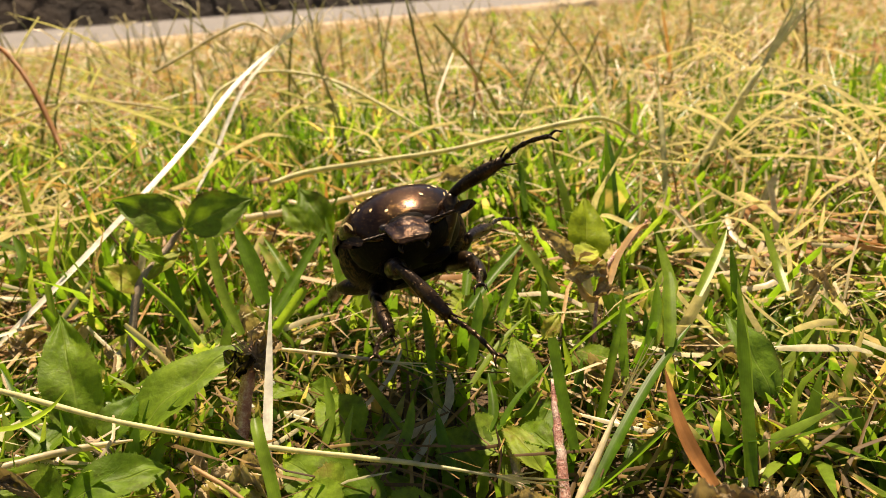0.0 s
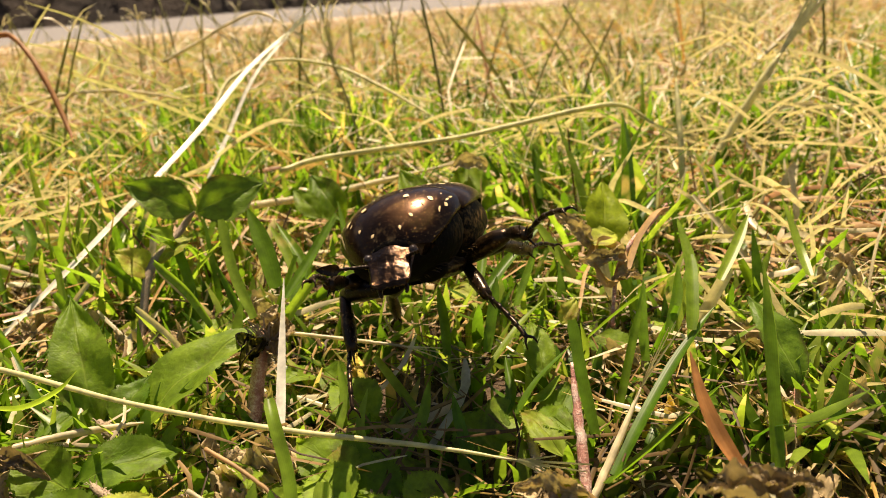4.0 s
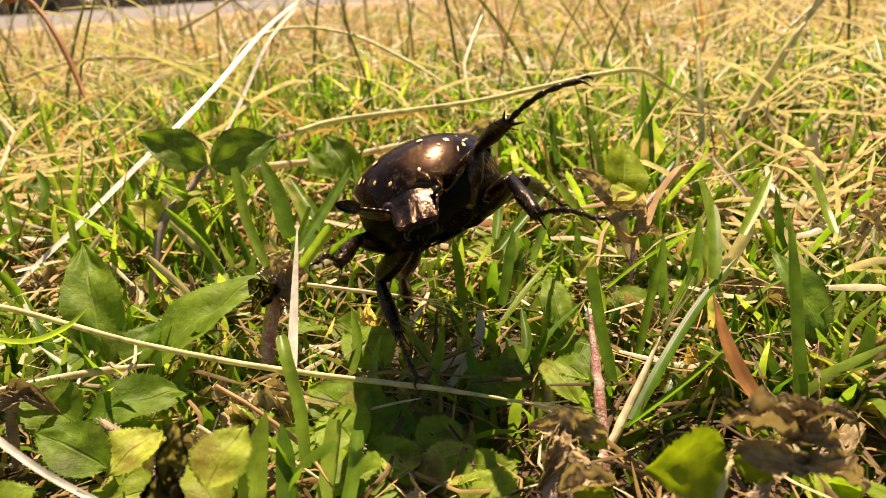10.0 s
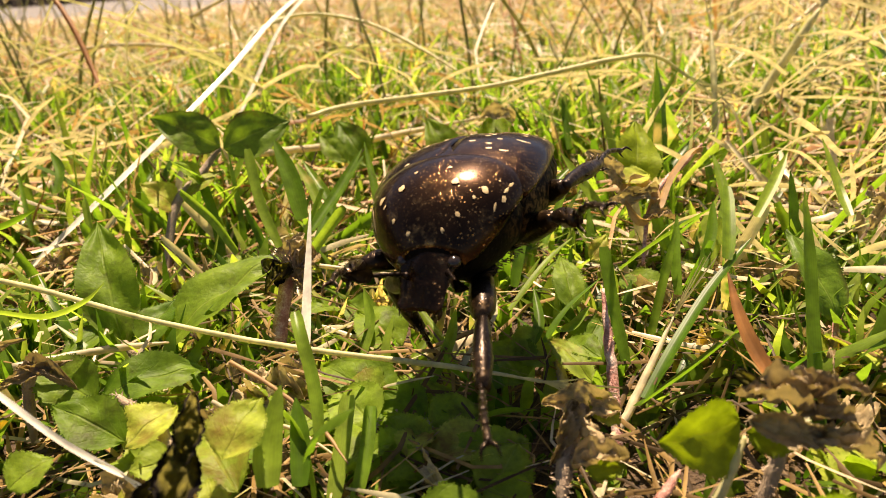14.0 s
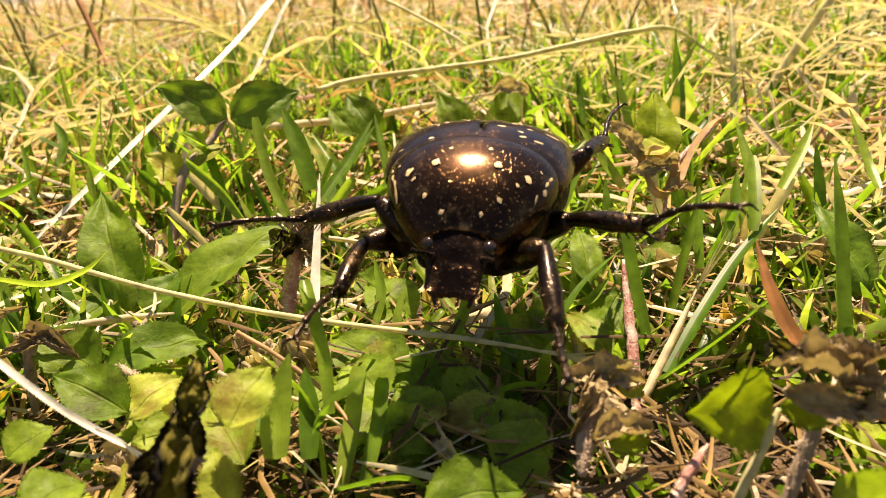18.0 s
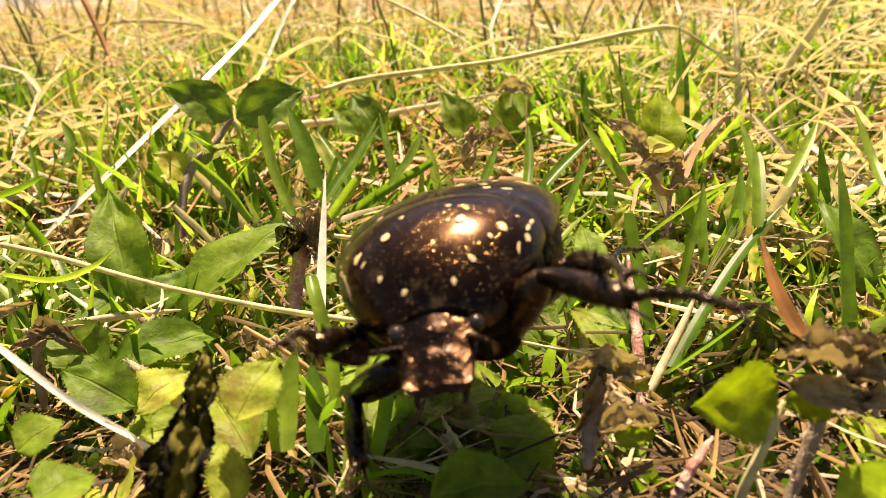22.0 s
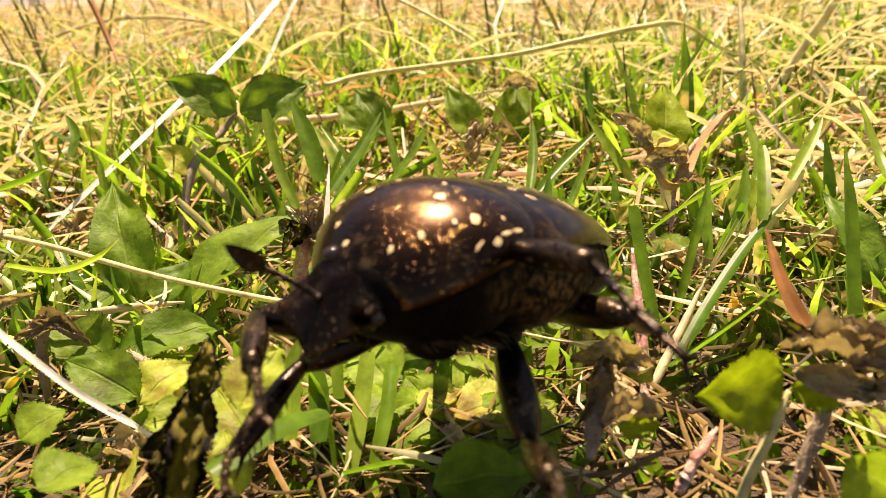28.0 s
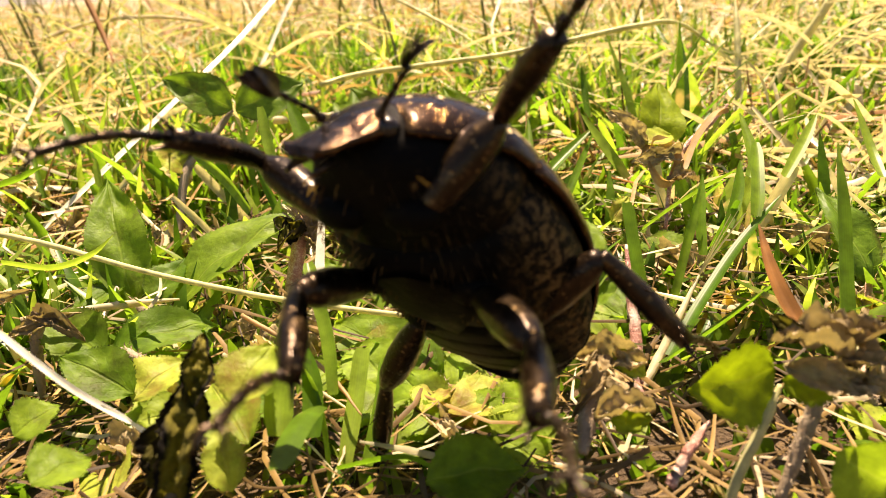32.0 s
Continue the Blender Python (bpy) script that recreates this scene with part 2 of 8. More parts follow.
class Sheet:
    """Collects vertices, faces and leaf coordinates, in millimetres."""
    def __init__(self):
        self.v, self.f, self.uv = [], [], []

    def grid(self, rows, uvs, closed=False):
        base, w = len(self.v), len(rows[0])
        for r, u in zip(rows, uvs):
            self.v += [tuple(p) for p in r]
            self.uv += u
        for i in range(len(rows) - 1):
            for j in range(w if closed else w - 1):
                k = (j + 1) % w
                self.f.append((base + i * w + j, base + i * w + k, base + (i + 1) * w + k, base + (i + 1) * w + j))

    def ribbon(self, points, width, side, fold=0.25, n=6, tip=0.0, taper=0.55, cols=3):
        """A blade along points, folded along its middle, narrowing past the share taper of its length."""
        c = spline(points, n)
        rows, uvs = [], []
        side = Vector(side).normalized()
        for i, p in enumerate(c):
            s = i / n
            along = (c[min(i + 1, n)] - c[max(i - 1, 0)]).normalized()
            across = (side - along * side.dot(along)).normalized()
            up = across.cross(along)
            w = width * 0.5 * (1 if s < taper else tip + (1 - tip) * math.cos((s - taper) / (1 - taper) * math.pi / 2) ** 0.8) * (0.75 + 0.25 * min(1, s * 4))
            w = max(w, 0.03)
            rows.append([p + across * w * q + up * abs(q) * w * fold for q in [2 * j / (cols - 1) - 1 for j in range(cols)]])
            uvs.append([(j / (cols - 1), s) for j in range(cols)])
        self.grid(rows, uvs)

    def tube(self, points, radii, n=10, sides=6, wear=0.0):
        c = spline(points, n)
        if wear:
            c = [p + wear * radii[0] * noise.noise_vector(p * 0.9 / radii[0]) for p in c]
        rows, uvs = [], []
        ref = V(0.3, 0.2, 1) if abs((c[-1] - c[0]).normalized().z) < 0.85 else V(1, 0.2, 0.1)
        for i, p in enumerate(c):
            s = i / n
            along = (c[min(i + 1, n)] - c[max(i - 1, 0)]).normalized()
            a = along.cross(ref).normalized()
            b = along.cross(a)
            k = s * (len(radii) - 1)
            q = min(int(k), len(radii) - 2)
            r = radii[q] + (radii[q + 1] - radii[q]) * (k - q)
            rows.append([p + (a * math.cos(x) + b * math.sin(x)) * r * (1 + wear * noise.noise((math.cos(x), math.sin(x), s * 14 + p.x))) for x in [2 * math.pi * j / sides for j in range(sides)]])
            uvs.append([(j / sides, s) for j in range(sides)])
        self.grid(rows, uvs, True)
        base = len(self.v) - len(rows) * sides
        self.f.append(tuple(range(base + sides - 1, base - 1, -1)))
        self.f.append(tuple(range(len(self.v) - sides, len(self.v))))

    def leaf(self, base, tip, width, normal, bend=0.12, fold=0.25, ripple=0.05, shape=0.75, seed=0, n=12, cols=7, curl=0.0, notch=0.0, blunt=0.75, roll=0.0):
        """A broad leaf from base to tip: bowed along its length, folded at the rib, with an uneven edge."""
        base, tip = Vector(base), Vector(tip)
        along = tip - base
        length = along.length
        along.normalize()
        nrm = Vector(normal)
        nrm = (nrm - along * nrm.dot(along)).normalized()
        across = along.cross(nrm)
        rows, uvs = [], []
        for i in range(n + 1):
            s = i / n
            w = width * 0.5 * max(0.02, math.sin(math.pi * min(1, s ** shape)) ** blunt)
            edge = 1 + notch * (noise.noise((s * 9, seed * 3.7, 0)) + (0.5 if i % 2 else -0.5) * 0.5)
            mid = base + along * length * s + nrm * length * bend * math.sin(math.pi * s) - nrm * length * curl * s * s
            row = []
            for j in range(cols):
                q = 2 * j / (cols - 1) - 1
                z = abs(q) ** 1.3 * w * fold + ripple * length * noise.noise((s * 4 + seed * 1.7, q * 1.6, seed))
                if ripple > 0.15:
                    z += ripple * length * (0.45 * noise.noise((s * 11, q * 4, seed + 7)) + 0.22 * noise.noise((s * 23, q * 9, seed + 3)))
                if roll:
                    turn = q * roll * (0.6 + 0.6 * noise.noise((s * 3, seed * 2.1, 4)))
                    row.append(mid + across * math.sin(turn) / roll * 1.3 * w * edge + nrm * (z + (1 - math.cos(turn)) / roll * 1.3 * w))
                else:
                    row.append(mid + across * q * w * edge + nrm * z)
            rows.append(row)
            uvs.append([(j / (cols - 1), s) for j in range(cols)])
        self.grid(rows, uvs)

    def weld(self):
        """Joins vertices that lie on one another."""
        seen, to, v, uv = {}, [], [], []
        for p, u in zip(self.v, self.uv):
            k = tuple(round(c, 3) for c in p)
            if k not in seen:
                seen[k] = len(v)
                v.append(p)
                uv.append(u)
            to.append(seen[k])
        faces = [tuple(dict.fromkeys(to[i] for i in q)) for q in self.f]
        self.v, self.uv, self.f = v, uv, [q for q in faces if len(q) > 2]
        return self

    def mesh(self, name, material, smooth=True, scale=MM):
        me = bpy.data.meshes.new(name)
        me.from_pydata([(x * scale, y * scale, z * scale) for x, y, z in self.v], [], self.f)
        layer = me.uv_layers.new(name="UVMap")
        idx = np.empty(len(me.loops), dtype=np.int32)
        me.loops.foreach_get("vertex_index", idx)
        layer.data.foreach_set("uv", np.array(self.uv, dtype=np.float32)[idx].ravel())
        me.materials.append(material)
        if smooth:
            me.polygons.foreach_set("use_smooth", [True] * len(me.polygons))
        me.update()
        return me


def part(name, sheet, material, parent=None, label="", smooth=True):
    """Links a sheet as one mesh object, under a thing or a part."""
    ob = new(name, sheet.mesh(name, material, smooth))
    ob.parent = parent
    return tagged(ob, label)


def thing(name, label, category, group=""):
    return tagged(new(name), label, category, group)


# ---- ground, road and bank ----
def ground_height(x, y):
    """Metres: gentle hollows of the lawn, level towards the road."""
    near = max(0.0, 1 - math.hypot(x, y) / 0.7)
    return near * 0.0022 * noise.noise((x * 28, y * 28, 0.3)) - 0.001


def build_ground():
    xs = sorted({round(s * v, 4) for s in (1, -1) for v in [*np.linspace(0, 0.16, 40), *np.geomspace(0.18, 400, 34)]})
    ys = sorted({round(v, 4) for v in [*-np.geomspace(0.1, 400, 12), *np.linspace(-0.05, 0.2, 56), *np.geomspace(0.22, 400, 40)]})
    s = Sheet()
    s.grid([[(x, y, ground_height(x, y)) for x in xs] for y in ys], [[(0, 0)] * len(xs)] * len(ys))
    s.f = [q[::-1] for q in s.f]
    ob = new("ground", s.mesh("ground", SOIL, True, 1.0))
    tagged(ob, "brown soil under a lawn of mixed green and dry grass", kind="structure")


ROAD_A, ROAD_B = V(-0.36, 0.69, 0), V(-0.06, 0.885, 0)
ROAD_DIR = (ROAD_B - ROAD_A).normalized()
ROAD_OUT = V(-ROAD_DIR.y, ROAD_DIR.x, 0)


def strip(name, label, near, far, z, material, wobble=0.0, height=None, kind="structure"):
    """A long band along the road, from near to far metres beyond its edge."""
    s = Sheet()
    us = [-60, -20, -8, -4] + [x * 0.1 for x in range(-30, 31)] + [4, 8, 20, 60]
    cross = [near, near + 0.002] + [near + (far - near) * k / 12 for k in range(1, 13)]
    rows = []
    for u in us:
        row = []
        for k, d in enumerate(cross):
            p = ROAD_A + ROAD_DIR * u + ROAD_OUT * d
            w = wobble * noise.noise((u * 7, d * 3, 2.0)) if k < 2 or k == len(cross) - 1 else 0
            p = p + ROAD_OUT * w
            h = z if k else -0.004
            if height and k:
                h = height(u, d)
            row.append((p.x, p.y, h))
        rows.append(row)
    s.grid(rows, [[(0, 0)] * len(cross)] * len(us))
    ob = new(name, s.mesh(name, material, True, 1.0))
    return tagged(ob, label, kind=kind)


def bank_height(u, d):
    rise = max(0.0, d - 4.4)
    return 0.012 + min(2.6, rise * 1.1) + 0.25 * noise.noise((u * 1.3, d * 1.3, 4)) * min(1, rise * 2)


def build_far():
    strip("road", "grey sunlit asphalt road beyond the lawn", 0.03, 4.6, 0.004, ASPHALT, 0.004, lambda u, d: 0.006 + 0.002 * d)
    strip("road_edge", "pale sandy edge line between lawn and road", 0.0, 0.05, 0.010, VERGE, 0.012)
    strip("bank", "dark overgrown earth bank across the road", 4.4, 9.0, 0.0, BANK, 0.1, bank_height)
    rng = random.Random(5)
    s = Sheet()
    for i in range(5200):
        u, d = rng.uniform(-9, 6), rng.uniform(4.5, 7.2)
        p = ROAD_A + ROAD_DIR * u + ROAD_OUT * d
        z = bank_height(u, d)
        q = V(p.x, p.y, z) + V(rng.uniform(-.1, .1), rng.uniform(-.1, .1), rng.uniform(0, 0.25))
        turn = V(rng.uniform(-1, 1), rng.uniform(-1, 1), rng.uniform(-.6, .8)).normalized()
        s.ribbon([q * 1000, (q + turn * rng.uniform(.06, .16)) * 1000], rng.uniform(25, 60), (turn.y, -turn.x, rng.uniform(-.5, .5)), n=2)
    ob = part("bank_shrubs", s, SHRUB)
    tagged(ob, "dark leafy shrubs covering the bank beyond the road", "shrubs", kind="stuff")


build_ground()
build_far()


# ---- the lawn ----
def in_hollow(x, y):
    """The open dark patch of soil before the beetle, in mm."""
    return ((x + 0.5) / 8.5) ** 2 + ((y - 40) / 8.0) ** 2 < 1


def clear_height(x, y):
    """How high loose grass may stand, in mm, so that the open patch where the beetle walks stays open."""
    if y < 34:
        return 2.2 if abs(x) < 26 else 5.0
    if abs(x - 1) < 17 and y < 50:
        return 5.0
    if abs(x - 1) < 17 and y < 82:
        return 7.5
    if y < 60:
        return 7.5
    if x > 24 and y < 100:
        return 9.0
    return 99.0


def lawn(name, label, material, count, near, far, height, width, seed, lean=0.5, dense=1.0, segments=5, droop=0.3, sides=(-1, 1)):
    rng = random.Random(seed)
    s = Sheet()
    made = 0
    while made < count:
        y = near + (far - near) * rng.random() ** dense
        x = rng.uniform(*sides) * (y * 0.78 + 25)
        p = V(x, y, 0)
        if (p * MM - ROAD_A).dot(ROAD_OUT) > -0.02 * rng.random():
            made += 1
            continue
        if noise.noise((x * 0.03 + seed, y * 0.02, seed)) + rng.uniform(-.5, .5) < -0.35:
            continue
        if in_hollow(x, y) and rng.random() < 0.6:
            continue
        h = rng.uniform(*height) * (0.65 + 0.7 * abs(noise.noise((x * 0.05, y * 0.05, 7))))
        h = min(h, clear_height(x, y) * rng.uniform(0.6, 1.0))
        h *= min(1.0, 0.35 - (p * MM - ROAD_A).dot(ROAD_OUT) / 0.5)
        a = rng.uniform(0, 2 * math.pi)
        out = V(math.cos(a), math.sin(a), 0)
        tilt = rng.gauss(0, lean)
        z0 = ground_height(x * MM, y * MM) / MM - 0.6
        p.z = z0
        q1 = p + out * h * tilt * 0.35 + V(0, 0, h * 0.55)
        q2 = p + out * h * (tilt + rng.uniform(0, droop)) + V(rng.uniform(-.1, .1) * h, 0, h * rng.uniform(0.75, 1.05))
        s.ribbon([p, q1, q2], rng.uniform(*width) * (1 + max(0, y - 300) / 700), (-out.y + rng.uniform(-.4, .4), out.x, rng.uniform(-.3, .3)), rng.uniform(0.1, 0.5), segments, 0.08, 0.35)
        made += 1
    ob = part(name, s, material)
    return tagged(ob, label, "grass", kind="stuff")


def litter(name, label, material, count, near, far, length, width, z, seed, dense=1.0, curl=0.25, tilt=0.18):
    """Dead blades lying criss-cross on the ground and among the grass."""
    rng = random.Random(seed)
    s = Sheet()
    for _ in range(count):
        y = near + (far - near) * rng.random() ** dense
        x = rng.uniform(-1, 1) * (y * 0.78 + 25)
        if in_hollow(x, y) and rng.random() < 0.3:
            continue
        if (V(x, y, 0) * MM - ROAD_A).dot(ROAD_OUT) > 0:
            continue
        a = rng.uniform(0, 2 * math.pi)
        d = V(math.cos(a), math.sin(a), rng.gauss(0, tilt))
        l = rng.uniform(*length)
        top = min(z[1], clear_height(x, y) * 0.6)
        p = V(x, y, rng.uniform(z[0], top))
        side = V(-d.y, d.x, 0)
        bow = rng.uniform(-curl, curl) * l
        pts = [p - d * l / 2, p + side * bow + V(0, 0, rng.uniform(0, .12) * min(l, 12)), p + d * l / 2]
        if y < 60:
            pts = [V(q.x, q.y, min(q.z, top + 0.6)) for q in pts]
        pts = [V(q.x, q.y, max(q.z, 0.0)) for q in pts]
        s.ribbon(pts, rng.uniform(*width), side + V(0, 0, rng.uniform(-.8, .8)), 0.3, 5, 0.3, 0.7)
    ob = part(name, s, material)
    return tagged(ob, label, "dry grass", kind="stuff")


lawn("lawn_grass_near", "short mown green grass blades of the lawn", GREEN, 9800, 24, 160, (8, 18), (0.45, 1.15), 11, 0.5, 0.9)
lawn("lawn_grass_middle", "green grass blades further across the lawn", GREEN, 9800, 130, 560, (8, 16), (0.55, 1.15), 12, 0.6, 0.75, 4)
lawn("lawn_grass_far", "sunlit green and yellow grass towards the road", GREEN, 5000, 450, 1000, (9, 20), (1.6, 3.0), 13, 0.5, 0.9, 3)
lawn("dry_grass_standing", "standing dry yellow grass among the green blades", STRAW, 5600, 72, 900, (7, 18), (0.28, 0.7), 14, 0.8, 0.8, 5, droop=0.6)
lawn("dry_grass_tufts", "pale dry curling grass among green blades", STRAW, 1500, 46, 190, (7, 17), (0.35, 0.95), 16, 0.9, 0.9, 6, 1.0, (0.2, 1))
lawn("rusty_grass_standing", "orange-brown dead blades standing in the lawn", THATCH, 5000, 62, 800, (6, 16), (0.35, 0.9), 17, 0.8, 0.8, 4, 0.7)
litter("thatch_near", "tan and rust dead blades matted on the soil", THATCH, 2200, 55, 170, (6, 20), (0.25, 0.8), (0.1, 5.5), 21, 0.75)
litter("thatch_at_soil", "brown dead stems and blades on the dark soil", MULCH, 3000, 20, 75, (3, 11), (0.1, 0.3), (0.0, 3.0), 24, 0.8, 0.6, 1.0)
litter("straw_at_soil", "pale dry straws between the low leaves", STRAW, 210, 20, 60, (3, 9), (0.12, 0.34), (1.0, 4.2), 27, 0.8, 0.6, 0.5)
lawn("low_grass", "short green shoots close to the soil", GREEN, 1700, 24, 62, (3, 6.5), (0.6, 1.3), 15, 0.6, 0.9)
litter("thatch_far", "matted tan dead grass across the lawn", THATCH, 9000, 130, 900, (6, 22), (0.35, 0.9), (1.0, 12.0), 22, 0.75, 0.35, 0.5)
litter("dry_curls", "pale curled dry blades caught between the green grass", STRAW, 380, 40, 120, (4, 11), (0.25, 0.7), (1.0, 7.0), 26, 0.9, 0.5, 0.6)
litter("straw_litter", "pale dry straws lying over the grass", STRAW, 4200, 75, 700, (8, 32), (0.18, 0.45), (4.0, 13.0), 23, 0.7, 0.32, 0.5)


# ---- thin stalks rising over the lawn ----
def stalks(count, seed):
    rng = random.Random(seed)
    first = None
    for i in range(count):
        y = rng.uniform(105, 420)
        x = rng.uniform(-0.72, 0.62) * y
        h = rng.uniform(20, 34) * (1.0 if x < 0.15 * y else 0.8)
        lean, side = rng.gauss(-0.08, 0.35), rng.gauss(0, 0.25)
        s = Sheet()
        pts = [(x, y, -0.5), (x + h * lean * 0.4, y + h * side * .4, h * 0.55), (x + h * lean, y + h * side, h)]
        r = rng.uniform(0.16, 0.36)
        s.tube(pts, [r, r * 0.9, r * 0.6], 8, 5)
        ob = part("grass_stalk", s, STALK)
        tagged(ob, "thin upright greyish-green grass stalk over the lawn", "grass stalk", "stalks over the lawn")
        if rng.random() < 0.45:
            k = Sheet()
            top = Vector(pts[2])
            for j in range(rng.randint(2, 4)):
                d = V(rng.uniform(-1, 1), rng.uniform(-.5, .5), rng.uniform(0.1, .9)).normalized() * rng.uniform(3, 8)
                k.ribbon([top, top + d * .5 + V(0, 0, 1), top + d], 0.45, (0.3, 1, 0.2), n=4)
            part("seed_head", k, STRAW, ob, "pale dry seed branches")


stalks(190, 31)


def lawn_around(count, seed):
    """The same lawn going on beside and behind, in coarser blades."""
    rng = random.Random(seed)
    s = Sheet()
    for _ in range(count):
        x, y = rng.uniform(-2200, 2200), rng.uniform(-1600, 1900)
        if (y > 0 and abs(x) < y * 0.78 + 60) or (abs(x) < 90 and y > -120) or (V(x, y, 0) * MM - ROAD_A).dot(ROAD_OUT) > 0:
            continue
        a, h = rng.uniform(0, 6.28), rng.uniform(9, 20)
        p, d = V(x, y, -1), V(math.cos(a), math.sin(a), 0)
        s.ribbon([p, p + d * h * .3 + V(0, 0, h * .6), p + d * h * .9 + V(0, 0, h * .9)], rng.uniform(8, 16), (-d.y, d.x, 0), 0.3, 3, 0.1)
    tagged(part("lawn_grass_around", s, GREEN), "mown green and dry grass going on around", "grass", kind="stuff")


lawn_around(16000, 41)


# ---- weeds, blades and straws that stand out near the beetle ----
LOOK_UP = (0.0, -0.42, 0.9)
TOWARD = (0.0, -0.9, 0.45)
seeds = iter(range(1, 999))


def fringe(s, cols, rows, seed):
    """Short soft hairs standing off a leaf's edges."""
    rng = random.Random(seed)
    base = len(s.v) - cols * rows
    for i in range(1, rows - 1):
        for edge, inner in ((0, 1), (cols - 1, cols - 2)):
            a, b, c = (Vector(s.v[base + r * cols + q]) for r, q in ((i, edge), (i, inner), (i + 1, edge)))
            for _ in range(3):
                p = a.lerp(c, rng.random())
                d = (a - b).normalized() * rng.uniform(.05, .14) + (c - a).normalized() * rng.uniform(0, .08)
                s.ribbon([p, p + d], 0.02, (c - a), 0, 1, cols=2)


def weed(name, label, stems, leaves, category="weed"):
    """A small plant: stems as tubes, each leaf a part. stems: (points, radius, material); leaves: (base, tip, width, normal, material)."""
    plant = thing(name, label, category)
    for points, radius, material in stems:
        s = Sheet()
        if material is THATCH:
            s.ribbon(points, radius * 3, (0.6, -0.3, 0.7), 0.9, 20, 0.2, 0.7, 5)
        else:
            s.tube(points, [radius * 0.45, radius * 0.95, radius, radius * 0.9, radius * 0.6], 30, 9, 0.22)
        if material in (PINK, GREYSTEM):
            rng = random.Random(next(seeds))
            c = spline(points, 24)
            for p in c:
                for _ in range(5):
                    d = V(rng.uniform(-1, 1), rng.uniform(-1, 1), rng.uniform(-.2, 1)).normalized()
                    s.ribbon([p + d * radius * .8, p + d * (radius + rng.uniform(.05, .2))], 0.016, (0.3, 0.9, 0.1), 0, 2, cols=2)
        part("stem", s, material, plant)
    for base, tip, width, normal, material in leaves:
        s = Sheet()
        k = next(seeds)
        old = material in (CRISP, BURNT)
        if old:
            s.leaf(base, tip, width * 1.3, normal, 0.2, 0.5, 0.26, 0.85, k, 40, 19, 0.18, 0.2, 0.5, 1.7)
        else:
            s.leaf(base, tip, width * 1.2, normal, 0.08, 0.26, 0.06, 0.78, k, 20, 11, 0.06, 0.05, 0.9)
            fringe(s, 11, 21, k)
        part("leaf", s, material, plant, {CRISP: "withered curled brown leaf", BURNT: "blackened curled leaf", YOUNG: "yellowish green leaf"}.get(material, ""))
    return plant


def blade(label, points, width, material, side=(1, 0.1, 0.1), fold=0.3, taper=0.5, tip=0.05):
    s = Sheet()
    s.ribbon(points, width * 0.76, side, fold + 0.12, 14, tip, taper, 5)
    shoot = thing("grass_shoot", label, "grass", "single blades near the beetle")
    part("blade", s, material, shoot)
    return shoot


def straw(label, points, radius, material, name="straw", tails=0):
    """A dry stem: a split tube with joints and frayed strands at its end."""
    top = thing(name, label, "straw")
    s = Sheet()
    if material is PALE:
        along = (Vector(points[-1]) - Vector(points[0])).normalized()
        s.ribbon(points, radius * 1.7, along.cross(V(0, -0.3, 0.95)), 0.35, 36, 0.5, 0.9, 5)
    else:
        s.tube(points, [radius, radius * 1.05, radius * .9, radius, radius * .85, radius * .25], 36, 8, 0.3 if material in (PINK, GREYSTEM) else 0.16)
    part("stem", s, material, top)
    k = Sheet()
    rng = random.Random(next(seeds))
    end, before = Vector(points[-1]), Vector(points[-2])
    along = (end - before).normalized()
    for _ in range(tails):
        d = (along + V(rng.uniform(-.3, .3), rng.uniform(-.3, .3), rng.uniform(-.25, .2))).normalized() * rng.uniform(2, 5) * radius * 5
        k.ribbon([end - along * radius * 8, end, end + d], radius * .7, (0.2, 0.3, 1), 0.2, 5, 0.2)
    if tails:
        tagged(part("frayed_end", k, material, top), kind="stuff")
    return top


# the pair of leaves on a reddish stem
weed("weed_seedling", "weed with two dark green leaves on a reddish stem", [
    ([(-18.5, 60.5, 11.5), (-19.8, 59.9, 10), (-21.7, 56.8, 7.8), (-22.4, 54.1, 3.5), (-23.1, 50.9, -1.8)], 0.36, GREYSTEM)],
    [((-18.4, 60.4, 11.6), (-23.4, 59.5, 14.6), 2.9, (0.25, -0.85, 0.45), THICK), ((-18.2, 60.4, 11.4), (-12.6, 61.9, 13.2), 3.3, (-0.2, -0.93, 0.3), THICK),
     ((-19.9, 58.4, 9), (-21.4, 57.1, 11.3), 1.7, LOOK_UP, LEAF), ((-21, 57, 8.2), (-18.7, 59.8, 9.7), 1.8, LOOK_UP, YOUNG),
     ((-21.7, 56.7, 7.4), (-24.1, 56.5, 9.9), 2.2, LOOK_UP, YOUNG)])
weed("broadleaf_weed", "low weed with long bright green toothed leaves", [
    ([(-20.8, 41.1, 3.4), (-18.9, 39.6, 2.1), (-18.7, 38.1, -1.8)], 0.5, GREYSTEM)],
    [((-20.8, 41, 3.1), (-23.6, 46.9, 10), 3.1, (0.25, -0.85, 0.45), LEAF), ((-17.8, 40.1, 3.3), (-10.8, 45.1, 7.5), 4.0, (-0.35, -0.4, 0.85), LEAF),
     ((-21.9, 42.4, 4), (-23.5, 37.9, 3.4), 1.8, LOOK_UP, LEAF), ((-19.2, 40.1, 3.4), (-17.9, 43.1, 5.4), 2.0, LOOK_UP, LEAF)])
